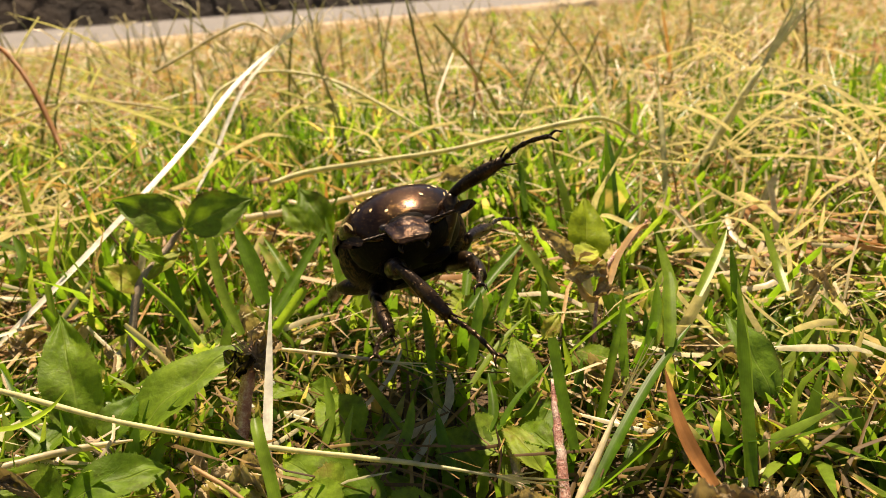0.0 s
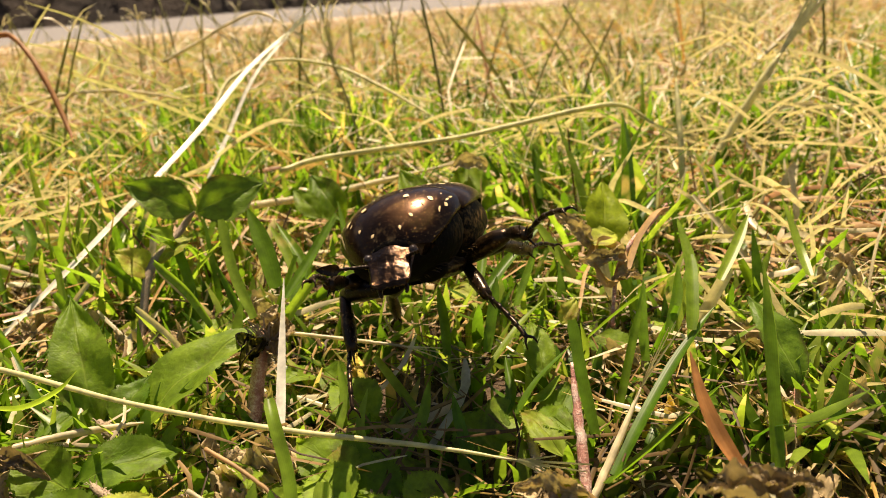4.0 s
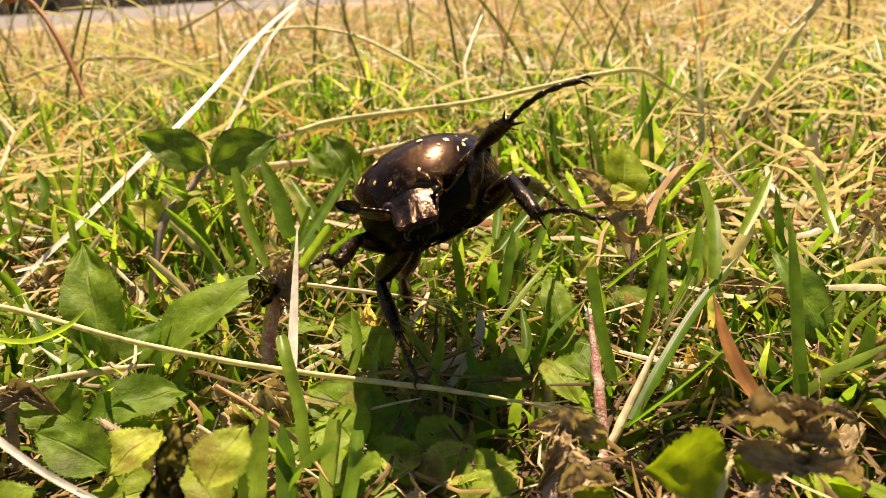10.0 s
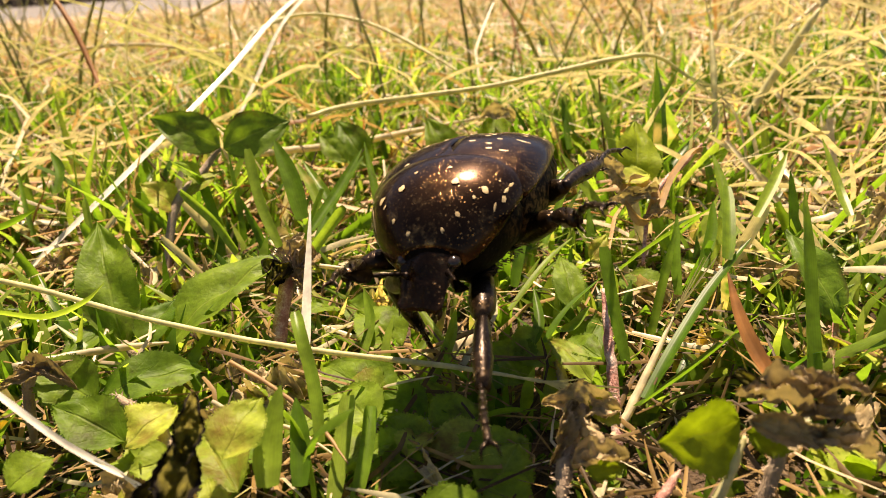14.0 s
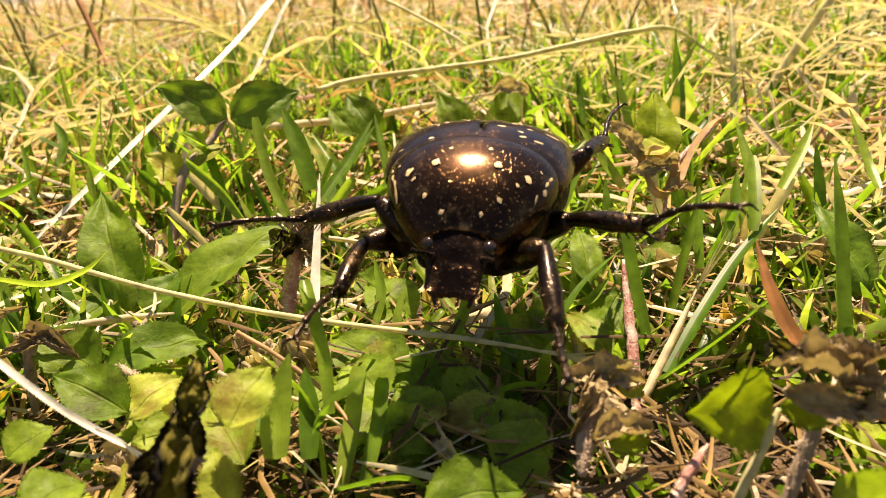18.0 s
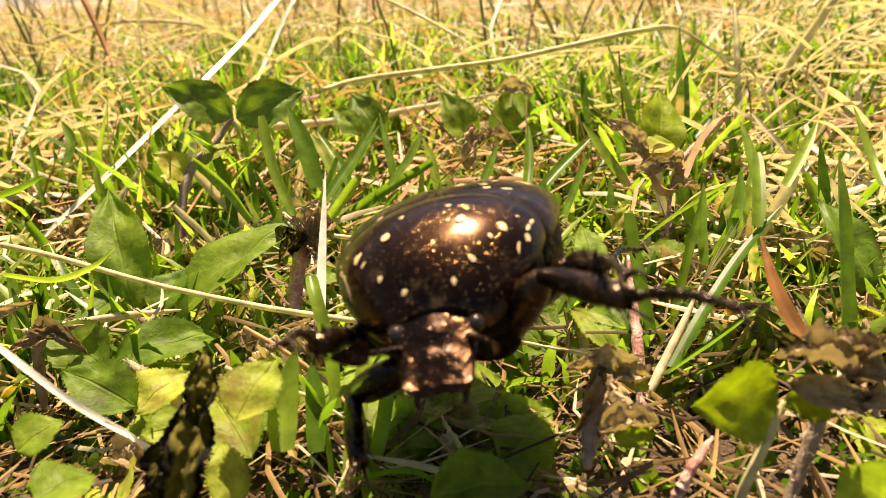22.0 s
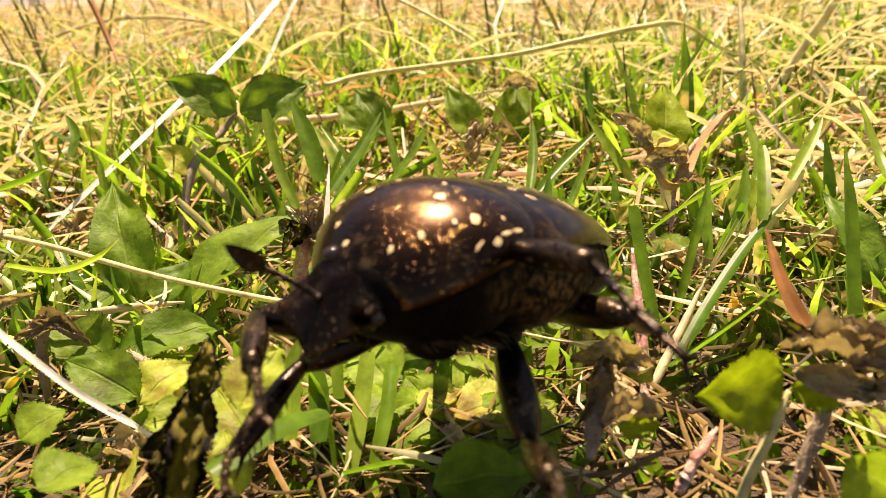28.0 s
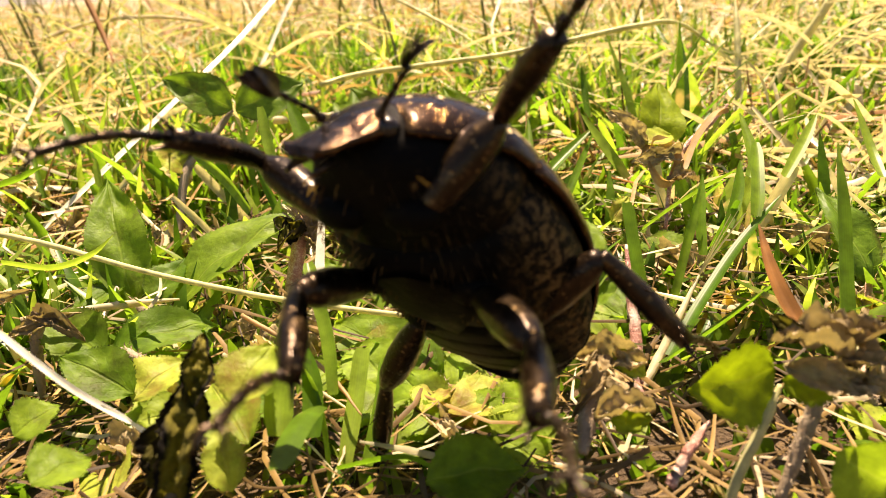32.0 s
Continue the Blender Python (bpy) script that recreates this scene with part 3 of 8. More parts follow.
stub = weed("withered_stub", "hairy pinkish cut stem with blackened leaf scraps", [
    ([(-10.2, 45, 7.1), (-11, 43.8, 4.3), (-11.7, 41.1, 0), (-12.1, 38.4, -4.1)], 0.52, PINK)],
    [((-10.8, 44.5, 6), (-12, 43.9, 7.2), 1.7, TOWARD, BURNT), ((-10.4, 44.6, 6.3), (-8.7, 46, 6.9), 1.8, TOWARD, CRISP),
     ((-10.2, 44.9, 7), (-9.5, 45.5, 8.5), 1.2, TOWARD, CRISP), ((-10.6, 44.4, 5.6), (-11.6, 42.4, 6.2), 1.5, LOOK_UP, BURNT), ((-10.4, 44.5, 5.9), (-9.2, 44.1, 4.8), 1.6, LOOK_UP, CRISP)])
weed("lobed_weed", "spreading weed with broad lit green leaves near the soil", [
    ([(-18.2, 33.8, 3.8), (-15.4, 31.5, 3.1), (-12.6, 28.6, 1.1)], 0.35, GREYSTEM)],
    [((-19.5, 34.7, 3.4), (-14.3, 37, 3.6), 2.6, LOOK_UP, LEAF), ((-19.4, 33.7, 3.6), (-22.8, 34.5, 5.8), 2.6, LOOK_UP, LEAF), ((-16.7, 30.3, 2.9), (-14.7, 32.8, 3.7), 2.3, LOOK_UP, YOUNG),
     ((-10.3, 27, 2.4), (-12.9, 30.6, 3.6), 2.4, LOOK_UP, YOUNG), ((-16.6, 30.4, 3.2), (-20.1, 31.1, 5.2), 2.3, LOOK_UP, LEAF), ((-13.5, 28.3, 3.2), (-15.1, 27.4, 3.7), 1.8, LOOK_UP, YOUNG),
     ((-16.4, 21.5, 5.1), (-15.2, 23.5, 4.8), 1.9, LOOK_UP, LEAF), ((-19.4, 25.5, 4.5), (-18, 26.8, 5.1), 1.8, LOOK_UP, LEAF)])
weed("burnt_leaf_weed", "curled olive leaf burnt black at its top", [
    ([(-11.5, 21.5, 4.8), (-11.4, 20.9, 3.5)], 0.4, GREYSTEM)],
    [((-11.3, 21.2, 4.2), (-10.4, 23.2, 8.3), 2.3, (0.25, -0.9, 0.3), BURNT), ((-10.6, 22.6, 7.3), (-10.1, 24.1, 9.5), 1.15, (0.3, -0.9, 0.2), BURNT), ((-11.8, 21.6, 4.6), (-11.6, 22.6, 6.9), 0.8, (-0.4, -0.8, 0.4), BURNT),
     ((-9.8, 23, 3.1), (-10.6, 24.8, 5), 1.3, LOOK_UP, YOUNG), ((-9.6, 24.2, 6.2), (-8.4, 26.6, 7.6), 2.0, LOOK_UP, YOUNG)])
weed("grey_clump", "grey withered leaves crumpled among the straws", [
    ([(-23.5, 34, 1), (-22.6, 33.4, 4.5), (-21.6, 33, 6.4)], 0.3, GREYSTEM)],
    [((-23.6, 33.2, 5.2), (-20.4, 33.2, 6.4), 1.1, TOWARD, CRISP), ((-22.9, 33.6, 5.9), (-19.8, 32.8, 5.5), 0.9, LOOK_UP, CRISP), ((-24.6, 33.4, 6.8), (-22.4, 33.8, 7.6), 0.7, TOWARD, CRISP)])
weed("round_leaf_weed", "young weed with pale round leaves on a short stem", [
    ([(1, 27.3, -0.1), (1.7, 28.7, 0.7), (1.9, 28.8, 0.9)], 0.35, GREYSTEM)],
    [((1.2, 27.5, 0.5), (2.9, 30.2, 1.8), 2.5, LOOK_UP, YOUNG), ((1.1, 27.8, 1.3), (3.2, 26.4, 0.2), 1.9, LOOK_UP, LEAF), ((0.5, 29.8, 0.9), (2.5, 32.2, 1.4), 1.5, LOOK_UP, YOUNG),
     ((-2, 28.7, 0.9), (-4.2, 30.9, 1.2), 1.8, LOOK_UP, LEAF), ((-2.3, 23.1, 3), (1.7, 24.1, 2.7), 2.4, LOOK_UP, LEAF), ((-1.4, 31, 1.2), (-3.7, 32, 1.3), 1.4, LOOK_UP, YOUNG)])
weed("shaded_weed", "dark green weed leaves in the beetle's shade", [
    ([(-3.4, 33.6, -0.3), (-3.7, 35.3, 1.2), (-3.9, 35.4, 1.7)], 0.4, GREYSTEM)],
    [((-3.6, 34.2, 1.2), (-7.7, 37.1, 3.3), 3.4, LOOK_UP, LEAF), ((-2.9, 34.1, 0.9), (-0.1, 36.4, 1.4), 3.0, LOOK_UP, LEAF), ((4.2, 36.4, 1.4), (1.8, 39, 2.7), 3.2, LOOK_UP, LEAF),
     ((1, 29.7, 0.6), (3.5, 31.1, 1.4), 2.6, LOOK_UP, LEAF), ((-3.8, 34, 0.7), (-2, 36.9, 2.5), 2.0, LOOK_UP, LEAF)])
weed("hollow_weed", "dark green weed spreading over the shaded hollow", [
    ([(-1.5, 30.8, 0.6), (-1.7, 32.1, 1.4), (-1.9, 33.2, 1.4)], 0.4, GREYSTEM), ([(-4.7, 30.9, 0.8), (-4.5, 32.4, 2.1)], 0.35, GREYSTEM)],
    [((-1.7, 33.1, 1.1), (-5.1, 34.5, 1.9), 3.2, LOOK_UP, LEAF), ((-1.4, 32, 1.1), (1.7, 34.2, 1.3), 3.0, LOOK_UP, LEAF), ((-2, 31, 1.2), (-4.5, 28.9, 1.3), 2.8, LOOK_UP, LEAF),
     ((-1.1, 31.1, 1.4), (0.4, 28.6, 0.5), 2.8, LOOK_UP, LEAF), ((-4.5, 32.3, 1.9), (-6.6, 34.8, 2.9), 2.6, LOOK_UP, LEAF), ((-4.4, 32.2, 1.6), (-5.8, 29, 1.7), 2.4, LOOK_UP, LEAF),
     ((-3.2, 39.8, 2.4), (-6.1, 42.6, 4), 2.8, LOOK_UP, LEAF), ((3.6, 37.5, 2.3), (6.5, 38.7, 2.8), 2.6, LOOK_UP, LEAF), ((-4.4, 34.3, 1.6), (-6.9, 35.8, 2.7), 3.0, LOOK_UP, YOUNG)])
weed("crisp_weed", "withered weed with curled brown leaves", [
    ([(4, 24.3, 3), (4.6, 25.9, 4.3), (5.6, 27.4, 5.5)], 0.4, GREYSTEM)],
    [((7.3, 27.3, 5.2), (3.8, 28.4, 5.3), 1.5, (0.1, -0.7, 0.6), CRISP), ((5.1, 27.5, 5.7), (3.9, 25.3, 4.2), 1.0, TOWARD, CRISP), ((4.6, 24.8, 4.3), (7, 24.9, 4.7), 1.1, LOOK_UP, CRISP), ((5.2, 25, 4.0), (6.9, 24.8, 4.1), 0.7, TOWARD, OLIVE),
     ((5.4, 26.4, 5.6), (4.7, 24.9, 4.0), 0.9, (0.4, -0.9, 0.2), CRISP), ((5.8, 27.5, 5.7), (7.2, 27.1, 4.7), 1.2, LOOK_UP, YOUNG)])
weed("backlit_leaf_weed", "weed with a sunlit yellow-green half leaf and withered tops", [
    ([(10.9, 23, 6.6), (10.2, 22.4, 5.4), (8.9, 21.4, 3.4), (8.2, 20.6, 0.6)], 0.2, PALEGREEN), ([(12.6, 23.3, 6.6), (12.1, 22.9, 4.9), (10.9, 22, 2.2)], 0.3, GREYSTEM)],
    [((10.7, 23.2, 7.2), (7.5, 22.6, 6.7), 2.7, (0.25, -0.93, 0.1), OLIVE), ((10.9, 22.9, 6.9), (12.9, 22.6, 6.2), 1.0, TOWARD, OLIVE),
     ((10.4, 23.1, 8.2), (13.2, 22.4, 8.3), 1.2, (0.0, -0.25, 0.95), CRISP), ((10.9, 22.8, 7.5), (13.6, 22, 6.9), 1.3, TOWARD, CRISP), ((11.4, 23.4, 8.6), (14.4, 22.8, 7.9), 1.0, (0.1, -0.3, 0.9), CRISP),
     ((10.5, 23.5, 9.2), (11.5, 23.1, 8.2), 0.8, TOWARD, BURNT), ((12.6, 22.6, 7.6), (14.9, 22.4, 7.2), 1.5, (0.0, -0.5, 0.8), CRISP), ((13.2, 22.9, 8.3), (15.4, 22.8, 8.5), 1.1, LOOK_UP, CRISP),
     ((12.9, 22.4, 6.6), (15.6, 21.6, 6.2), 1.0, LOOK_UP, CRISP), ((11.9, 20.6, 5.3), (14.2, 19.8, 4.1), 2.4, (0.1, -0.99, -0.1), LEAF)])
weed("crumpled_weed", "weed with a dark crinkled leaf and pink curled stalks", [
    ([(19.9, 53.3, 10.6), (18.5, 52.7, 10.4), (16.7, 51.5, 8.8), (15.3, 49.7, 7), (14, 49, 6.6), (13.3, 50, 7.8)], 0.26, THATCH), ([(19.9, 53.4, 10.8), (18.2, 52.8, 9.3), (16.3, 51.3, 8.4), (15.1, 50.5, 6.3), (13.9, 47.3, 3.7)], 0.2, PINK), ([(13.2, 50.9, 7.6), (14.3, 51.4, 8.7), (15.3, 50.7, 8.1), (14.9, 49.7, 7)], 0.3, THATCH)],
    [((14.2, 52.1, 7.8), (15.6, 56.0, 12.4), 3.0, (0.2, -0.95, 0.25), OLIVE), ((13.7, 52.1, 7.9), (11.2, 53.3, 10.9), 1.5, TOWARD, CRISP),
     ((15.6, 51.1, 7.8), (12.5, 50, 7.9), 1.6, TOWARD, CRISP), ((13.3, 51.4, 8.7), (15.6, 52.6, 9.1), 2.0, LOOK_UP, YOUNG), ((14.4, 49.4, 6.3), (16.8, 49.5, 6.5), 1.4, LOOK_UP, CRISP)])
weed("grey_leaf_weed", "greyish green weed leaves with dry brown tips", [
    ([(5.7, 75.6, -0.5), (5.7, 77.7, 2.1), (6.2, 79.5, 4.2)], 0.5, GREYSTEM)],
    [((5.6, 77.2, 1), (7.1, 82.8, 9.7), 4.6, (0.1, -0.95, 0.3), LEAF), ((1.9, 74.3, 4.7), (-1.1, 77.4, 9.9), 3.0, TOWARD, LEAF), ((5, 81.4, 8.9), (9, 81.3, 8.6), 2.4, TOWARD, CRISP),
     ((0.7, 62.7, 5.2), (1.5, 65.2, 8.9), 1.6, TOWARD, CRISP), ((1.6, 63.5, 7.3), (4.8, 63.7, 7.8), 1.3, LOOK_UP, CRISP), ((-7.1, 71.5, 6.2), (-10.5, 75.3, 10.6), 3.0, TOWARD, LEAF), ((-9.1, 69.8, 7.3), (-12, 72.8, 9.7), 1.8, TOWARD, LEAF)])
weed("side_leaf_weed", "weed with a pale broad leaf beside red stems", [
    ([(19.7, 32.2, 0.6), (21.2, 34.9, 2), (22.6, 37.7, 3.5)], 0.28, PINK)],
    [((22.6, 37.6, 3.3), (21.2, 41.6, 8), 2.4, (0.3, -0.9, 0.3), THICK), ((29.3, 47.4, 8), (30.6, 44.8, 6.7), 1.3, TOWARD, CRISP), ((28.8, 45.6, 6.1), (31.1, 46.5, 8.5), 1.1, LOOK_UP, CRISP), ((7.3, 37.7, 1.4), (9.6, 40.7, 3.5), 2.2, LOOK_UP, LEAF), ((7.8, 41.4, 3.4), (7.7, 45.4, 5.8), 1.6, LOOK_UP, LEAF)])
weed("yellow_fleck_weed", "thin weed with yellowing narrow leaves under the beetle", [
    ([(6.1, 34.3, 1.4), (6.1, 36.7, 2.2), (5.9, 37.8, 2.3)], 0.3, GREYSTEM)],
    [((7.6, 34.6, 2.2), (5.7, 38.2, 3.4), 1.4, LOOK_UP, YOUNG), ((8.4, 35.9, 2.9), (6.5, 39, 2.8), 1.5, LOOK_UP, LEAF), ((9.9, 46.2, 4.8), (11.4, 47.7, 6.1), 1.0, TOWARD, YOUNG)])

frayed = Sheet()
fibre_rng = random.Random(12)
for _ in range(170):
    foot_at = V(-10.5 + fibre_rng.uniform(-.75, .75), 44.4 + fibre_rng.uniform(-.4, .4), fibre_rng.uniform(4.4, 6.8))
    reach = V(fibre_rng.uniform(-1.1, 1.1), fibre_rng.uniform(-.7, .7), fibre_rng.uniform(.2, 1.2))
    frayed.ribbon([foot_at, foot_at + reach * .6 + V(0, 0, .2), foot_at + reach * 1.2], fibre_rng.uniform(.04, .16), (0.7, -0.3, 0.4), 0.3, 4, 0.3)
tagged(part("frayed_top", frayed, GREYSTEM, stub), "frayed brown fibres of the cut stem", kind="stuff")

# single stems
straw("pale green straw lying across the weeds", [(-29.1, 42.1, 8.1), (-24.7, 40.8, 7.4), (-17.7, 38.6, 6), (-9.5, 36.6, 4.7), (0, 34.2, 4), (4.7, 32.9, 3.5)], 0.18, PALEGREEN, tails=7)
straw("long bleached straw leaning over the lawn", [(-35.7, 55.6, 2.4), (-30.1, 60.2, 7.1), (-25.9, 66.7, 11.1), (-21.6, 76.5, 15.6), (-18, 88.7, 20.6), (-14.2, 99.3, 24.2)], 0.42, PALE, tails=7)
straw("bleached straw beside the long one", [(-23.8, 84.9, 8.9), (-21.7, 89.5, 13.2), (-18.6, 94.6, 19.3), (-14.4, 100.3, 23.9)], 0.34, PALE, tails=3)
straw("pale green arching stalk over the lawn", [(-14, 78, 10.6), (-8.8, 80, 11.3), (5.7, 80, 12.3), (19.5, 80, 14.3), (24.2, 80, 14.3), (27.9, 80, 11.9)], 0.3, PALEGREEN, tails=5)
straw("thin arching dry grass stalk", [(-26.2, 101.9, 14.8), (-24.5, 107.2, 18.3), (-18.5, 111.8, 20), (-9.3, 110.9, 18.3), (-0.4, 104.7, 13.9), (5.5, 99, 10.3)], 0.26, PALEGREEN)
straw("thin drooping dry stalk", [(-38.7, 123.4, 20.3), (-33.5, 126.2, 22.8), (-28.6, 128.9, 25.3), (-23.6, 131.3, 26.7), (-17.7, 127.8, 23.4)], 0.3, STRAW, tails=2)
straw("curved dry stalk over the lawn", [(-61.5, 114, 14.9), (-53.7, 116.5, 16.9), (-43.2, 116, 16.9), (-30.8, 110.6, 15.1)], 0.32, STRAW)
straw("dry stalk lying behind the beetle", [(-20.4, 73, 8), (-14.7, 77.1, 7.4), (-8.4, 81.2, 7), (5.7, 89.8, 7.2)], 0.42, STRAW, tails=2)
straw("dry broken stick standing among the blades", [(6, 29.5, -0.2), (8.8, 32.3, 1.3), (12.7, 36.9, 4.8)], 0.26, STRAW, "dry_stick", 4)
straw("reddish hairy stem rising from the soil", [(7.8, 28.4, -2.8), (8.3, 32.1, 1.3), (8.7, 37.3, 6.7)], 0.33, PINK, "red_stem")
straw("pinkish bent stem near the soil", [(6.8, 22.1, 3), (7.6, 22.6, 4.1), (8.8, 23.9, 4.5)], 0.22, PINK, "red_stem")
straw("pale striped straw in the corner", [(-19.2, 25.5, 10), (-17.3, 24.9, 8.4), (-15.9, 24.9, 6.8), (-14, 24.8, 5.3)], 0.17, PALE, tails=2)
straw("orange drooping dry stalk", [(-55.5, 105.6, 26.1), (-52.5, 105.6, 26.2), (-48, 101.7, 21.7), (-44.3, 97.3, 15.4), (-42.5, 94.2, 12.8)], 0.36, RUST)
straw("tangled stalk with frayed pale seed branches", [(37, 88, 2.0), (37.6, 89, 3.3), (41, 90, 8.3), (45.4, 90, 15.4), (47, 90.5, 17.5)], 0.55, PALEGREEN, "seed_stalk", 9)
straw("upright pale green grass stalk", [(30.2, 77, 4.4), (30.7, 80, 11.0), (31.7, 84.5, 16.2)], 0.36, PALEGREEN, "seed_stalk", 2)
straw("bent pale seed stalk", [(60.4, 126.6, 11.4), (66.8, 129.9, 15.5), (74.6, 133.5, 20.7), (77.9, 134.2, 22.9)], 0.35, STRAW, "seed_stalk", 6)
straw("looping dry seed stalk", [(55.8, 146.6, 1.1), (63.1, 153.9, 10.8), (70.1, 156.3, 12.4), (72.5, 149.6, 5.8)], 0.3, STRAW, "seed_stalk", 5)
straw("old straw lying below the beetle", [(-9.2, 48.4, 4.9), (-6, 48.2, 4.3), (-1.1, 46.9, 3.8)], 0.16, STRAW, tails=3)
straw("thin curved straw at the soil", [(-12.5, 32, 4.2), (-10.3, 30.7, 3.6), (-8.6, 31.4, 2.7), (-5.6, 29.1, 2.1)], 0.12, STRAW)
straw("thin dry straw in the undergrowth", [(-11.8, 33.7, 5.5), (-9.6, 32.3, 4.8), (-7, 29.9, 4.1), (-5.2, 27.5, 3.2)], 0.12, THATCH)
straw("dry straw lying among the leaves", [(-24.9, 36.2, 4.7), (-21.5, 38.3, 4.3), (-17.2, 39.3, 4.1)], 0.25, STRAW)

def tangle(label, centre, spread, count, length, material, seed):
    """Dry blades curling loosely round one another."""
    rng = random.Random(seed)
    heap = thing("dry_tangle", label, "dry grass")
    for _ in range(count):
        c = V(*centre) + V(rng.gauss(0, spread[0]), rng.gauss(0, spread[1]), rng.gauss(0, spread[2]))
        d = V(rng.uniform(-1, 1), rng.uniform(-.5, .5), rng.uniform(-.5, .8)).normalized() * rng.uniform(*length)
        side = V(rng.uniform(-.5, .5), rng.uniform(-.3, .3), rng.uniform(-.2, .6)) * d.length
        s = Sheet()
        s.ribbon([c - d * .5, c - d * .2 + side * .22, c + d * .2 + side * .28, c + d * .5 + side * .1], rng.uniform(.25, .6), (0.2, -0.5, 0.8), 0.35, 10, 0.15, 0.6)
        part("dry_blade", s, material, heap)


tangle("pale dry blades curling round a tall stalk", (58, 118, 15), (5, 5, 3.5), 34, (6, 18), STRAW, 91)
tangle("dry tangled blades over green grass", (30, 96, 9), (12, 10, 2.2), 46, (7, 20), STRAW, 92)
tangle("dry tangled blades over green grass", (52, 84, 8), (8, 9, 2), 40, (6, 18), STRAW, 93)
tangle("pale arching blades over the brown grass", (-45, 118, 15), (14, 12, 3.5), 34, (10, 28), PALEGREEN, 94)
tangle("dry tangled blades behind the leaves", (-38, 84, 8.5), (11, 10, 2), 38, (7, 18), STRAW, 95)
tangle("rusty dead blades lying in a heap", (-22, 96, 7.5), (12, 10, 2), 40, (5, 15), THATCH, 96)
tangle("short dry straws heaped among green blades", (34, 60, 5.5), (7, 6, 1.6), 34, (4, 11), STRAW, 97)
tangle("short dry straws heaped among green blades", (27, 47, 4), (5, 4, 1.2), 30, (3, 9), STRAW, 98)

# blades that can be told apart
UPRIGHT = (1, 0.15, 0.0)
G = "single green grass blade near the beetle"
blade("white sun-bleached blade standing upright", [(-8.9, 37.9, 2.6), (-8.9, 41, 5.5), (-8.7, 45.4, 10.4)], 0.8, PALE, UPRIGHT, -0.2, 0.3, 0.02)
blade("rust-brown curled blade standing upright", [(14.7, 28.2, 5.1), (14.1, 29.7, 6.2), (13.8, 31.2, 7.6), (13.9, 32.9, 9.1)], 1.1, RUST, UPRIGHT, 0.7, 0.3)
blade(G, [(9.2, 30.9, 3.0), (12.9, 33.5, 3.5), (18, 37.5, 4.3)], 2.0, HERO, (0.35, -0.62, 0.7), 0.15, 0.7)
blade(G, [(9.7, 31.6, 2.9), (12.3, 34.4, 4.7), (15, 37.2, 6.3), (18.2, 40, 8.1)], 1.15, HERO, (0.8, -0.3, 0.5), 0.3, 0.6)
blade(G, [(9.5, 34.9, 3), (9.2, 37, 5.8), (9.1, 39.1, 8.5)], 0.95, HERO, UPRIGHT, 0.3, 0.92, 0.7)
blade(G, [(18.4, 31.4, 2.3), (18.9, 33.9, 6.2), (19.5, 36.7, 10.9)], 1.0, HERO, UPRIGHT, 0.35, 0.7)
blade(G, [(11.7, 38.6, 1.4), (13.2, 40.9, 4.8), (14.7, 43.1, 8)], 0.75, HERO, UPRIGHT, 0.3, 0.6)
blade(G, [(10.9, 42.2, 5.6), (14.1, 44.7, 6.4), (19.5, 48.3, 7.6)], 0.9, HERO, (0.3, -0.4, 0.8), 0.25, 0.6)
blade(G, [(16.2, 38.6, 7.4), (16.8, 40.1, 8.6), (17.7, 43, 10.5)], 1.05, HERO, UPRIGHT, 0.3, 0.8, 0.5)
blade(G, [(-14.1, 46, 7.2), (-16.3, 48.8, 8.8), (-19.2, 51.5, 10.3)], 1.1, HERO, (0.7, -0.5, 0.5), 0.3, 0.8, 0.5)
blade(G, [(-11.5, 47, 7), (-12.9, 49.1, 9.7), (-13.8, 51.4, 13.1)], 0.95, HERO, UPRIGHT, 0.3, 0.85, 0.6)
blade(G, [(-10.2, 49.6, 8.1), (-11, 51.5, 10.6), (-12.3, 53.6, 13.2)], 1.7, HERO, UPRIGHT, 0.3, 0.5)
blade(G, [(-9.8, 50.2, 7), (-8, 53.1, 9), (-6.1, 56.2, 11.5)], 1.0, HERO, UPRIGHT, 0.3, 0.5)
blade(G, [(-9.9, 55.6, 7), (-10.7, 57.2, 8.5), (-11.9, 58.8, 10.1)], 1.0, HERO, UPRIGHT, 0.3, 0.5)
blade(G, [(-6.6, 28.7, 3.6), (-6.9, 30.5, 5.6), (-7.6, 32.3, 7.5), (-8, 33.6, 8.2)], 0.85, HERO, UPRIGHT, 0.3, 0.85, 0.6)
pushed = Sheet()
pushed.ribbon([(0, 0, 0), (2, 0, 0.35), (4, 0, 0.3), (6, 0, -0.1)], 0.95, (0, 1, 0), 0.25, 14, 0.55, 0.85, 5)
pushed_blade = thing("grass_shoot", "bright green blade pushed aside by the beetle", "grass", "single blades near the beetle")
part("blade", pushed, HERO, pushed_blade)
blade("bent bright green blade", [(-6.5, 25.5, 1), (-6.7, 26.9, 3.2), (-7.3, 28.1, 4.8), (-8.5, 28.9, 5.6), (-9.9, 28.8, 4.2)], 0.9, HERO, (0.5, -0.6, 0.5), 0.25, 0.6)
blade(G, [(-6.1, 26.6, 1.2), (-5.7, 28.9, 2.9), (-5.4, 31.1, 4.6)], 1.05, HERO, UPRIGHT, 0.25, 0.9, 0.7)
blade(G, [(-5.1, 26.6, 1.2), (-4.5, 28.9, 2.8), (-4.3, 30.9, 4)], 0.9, HERO, UPRIGHT, 0.25, 0.9, 0.7)
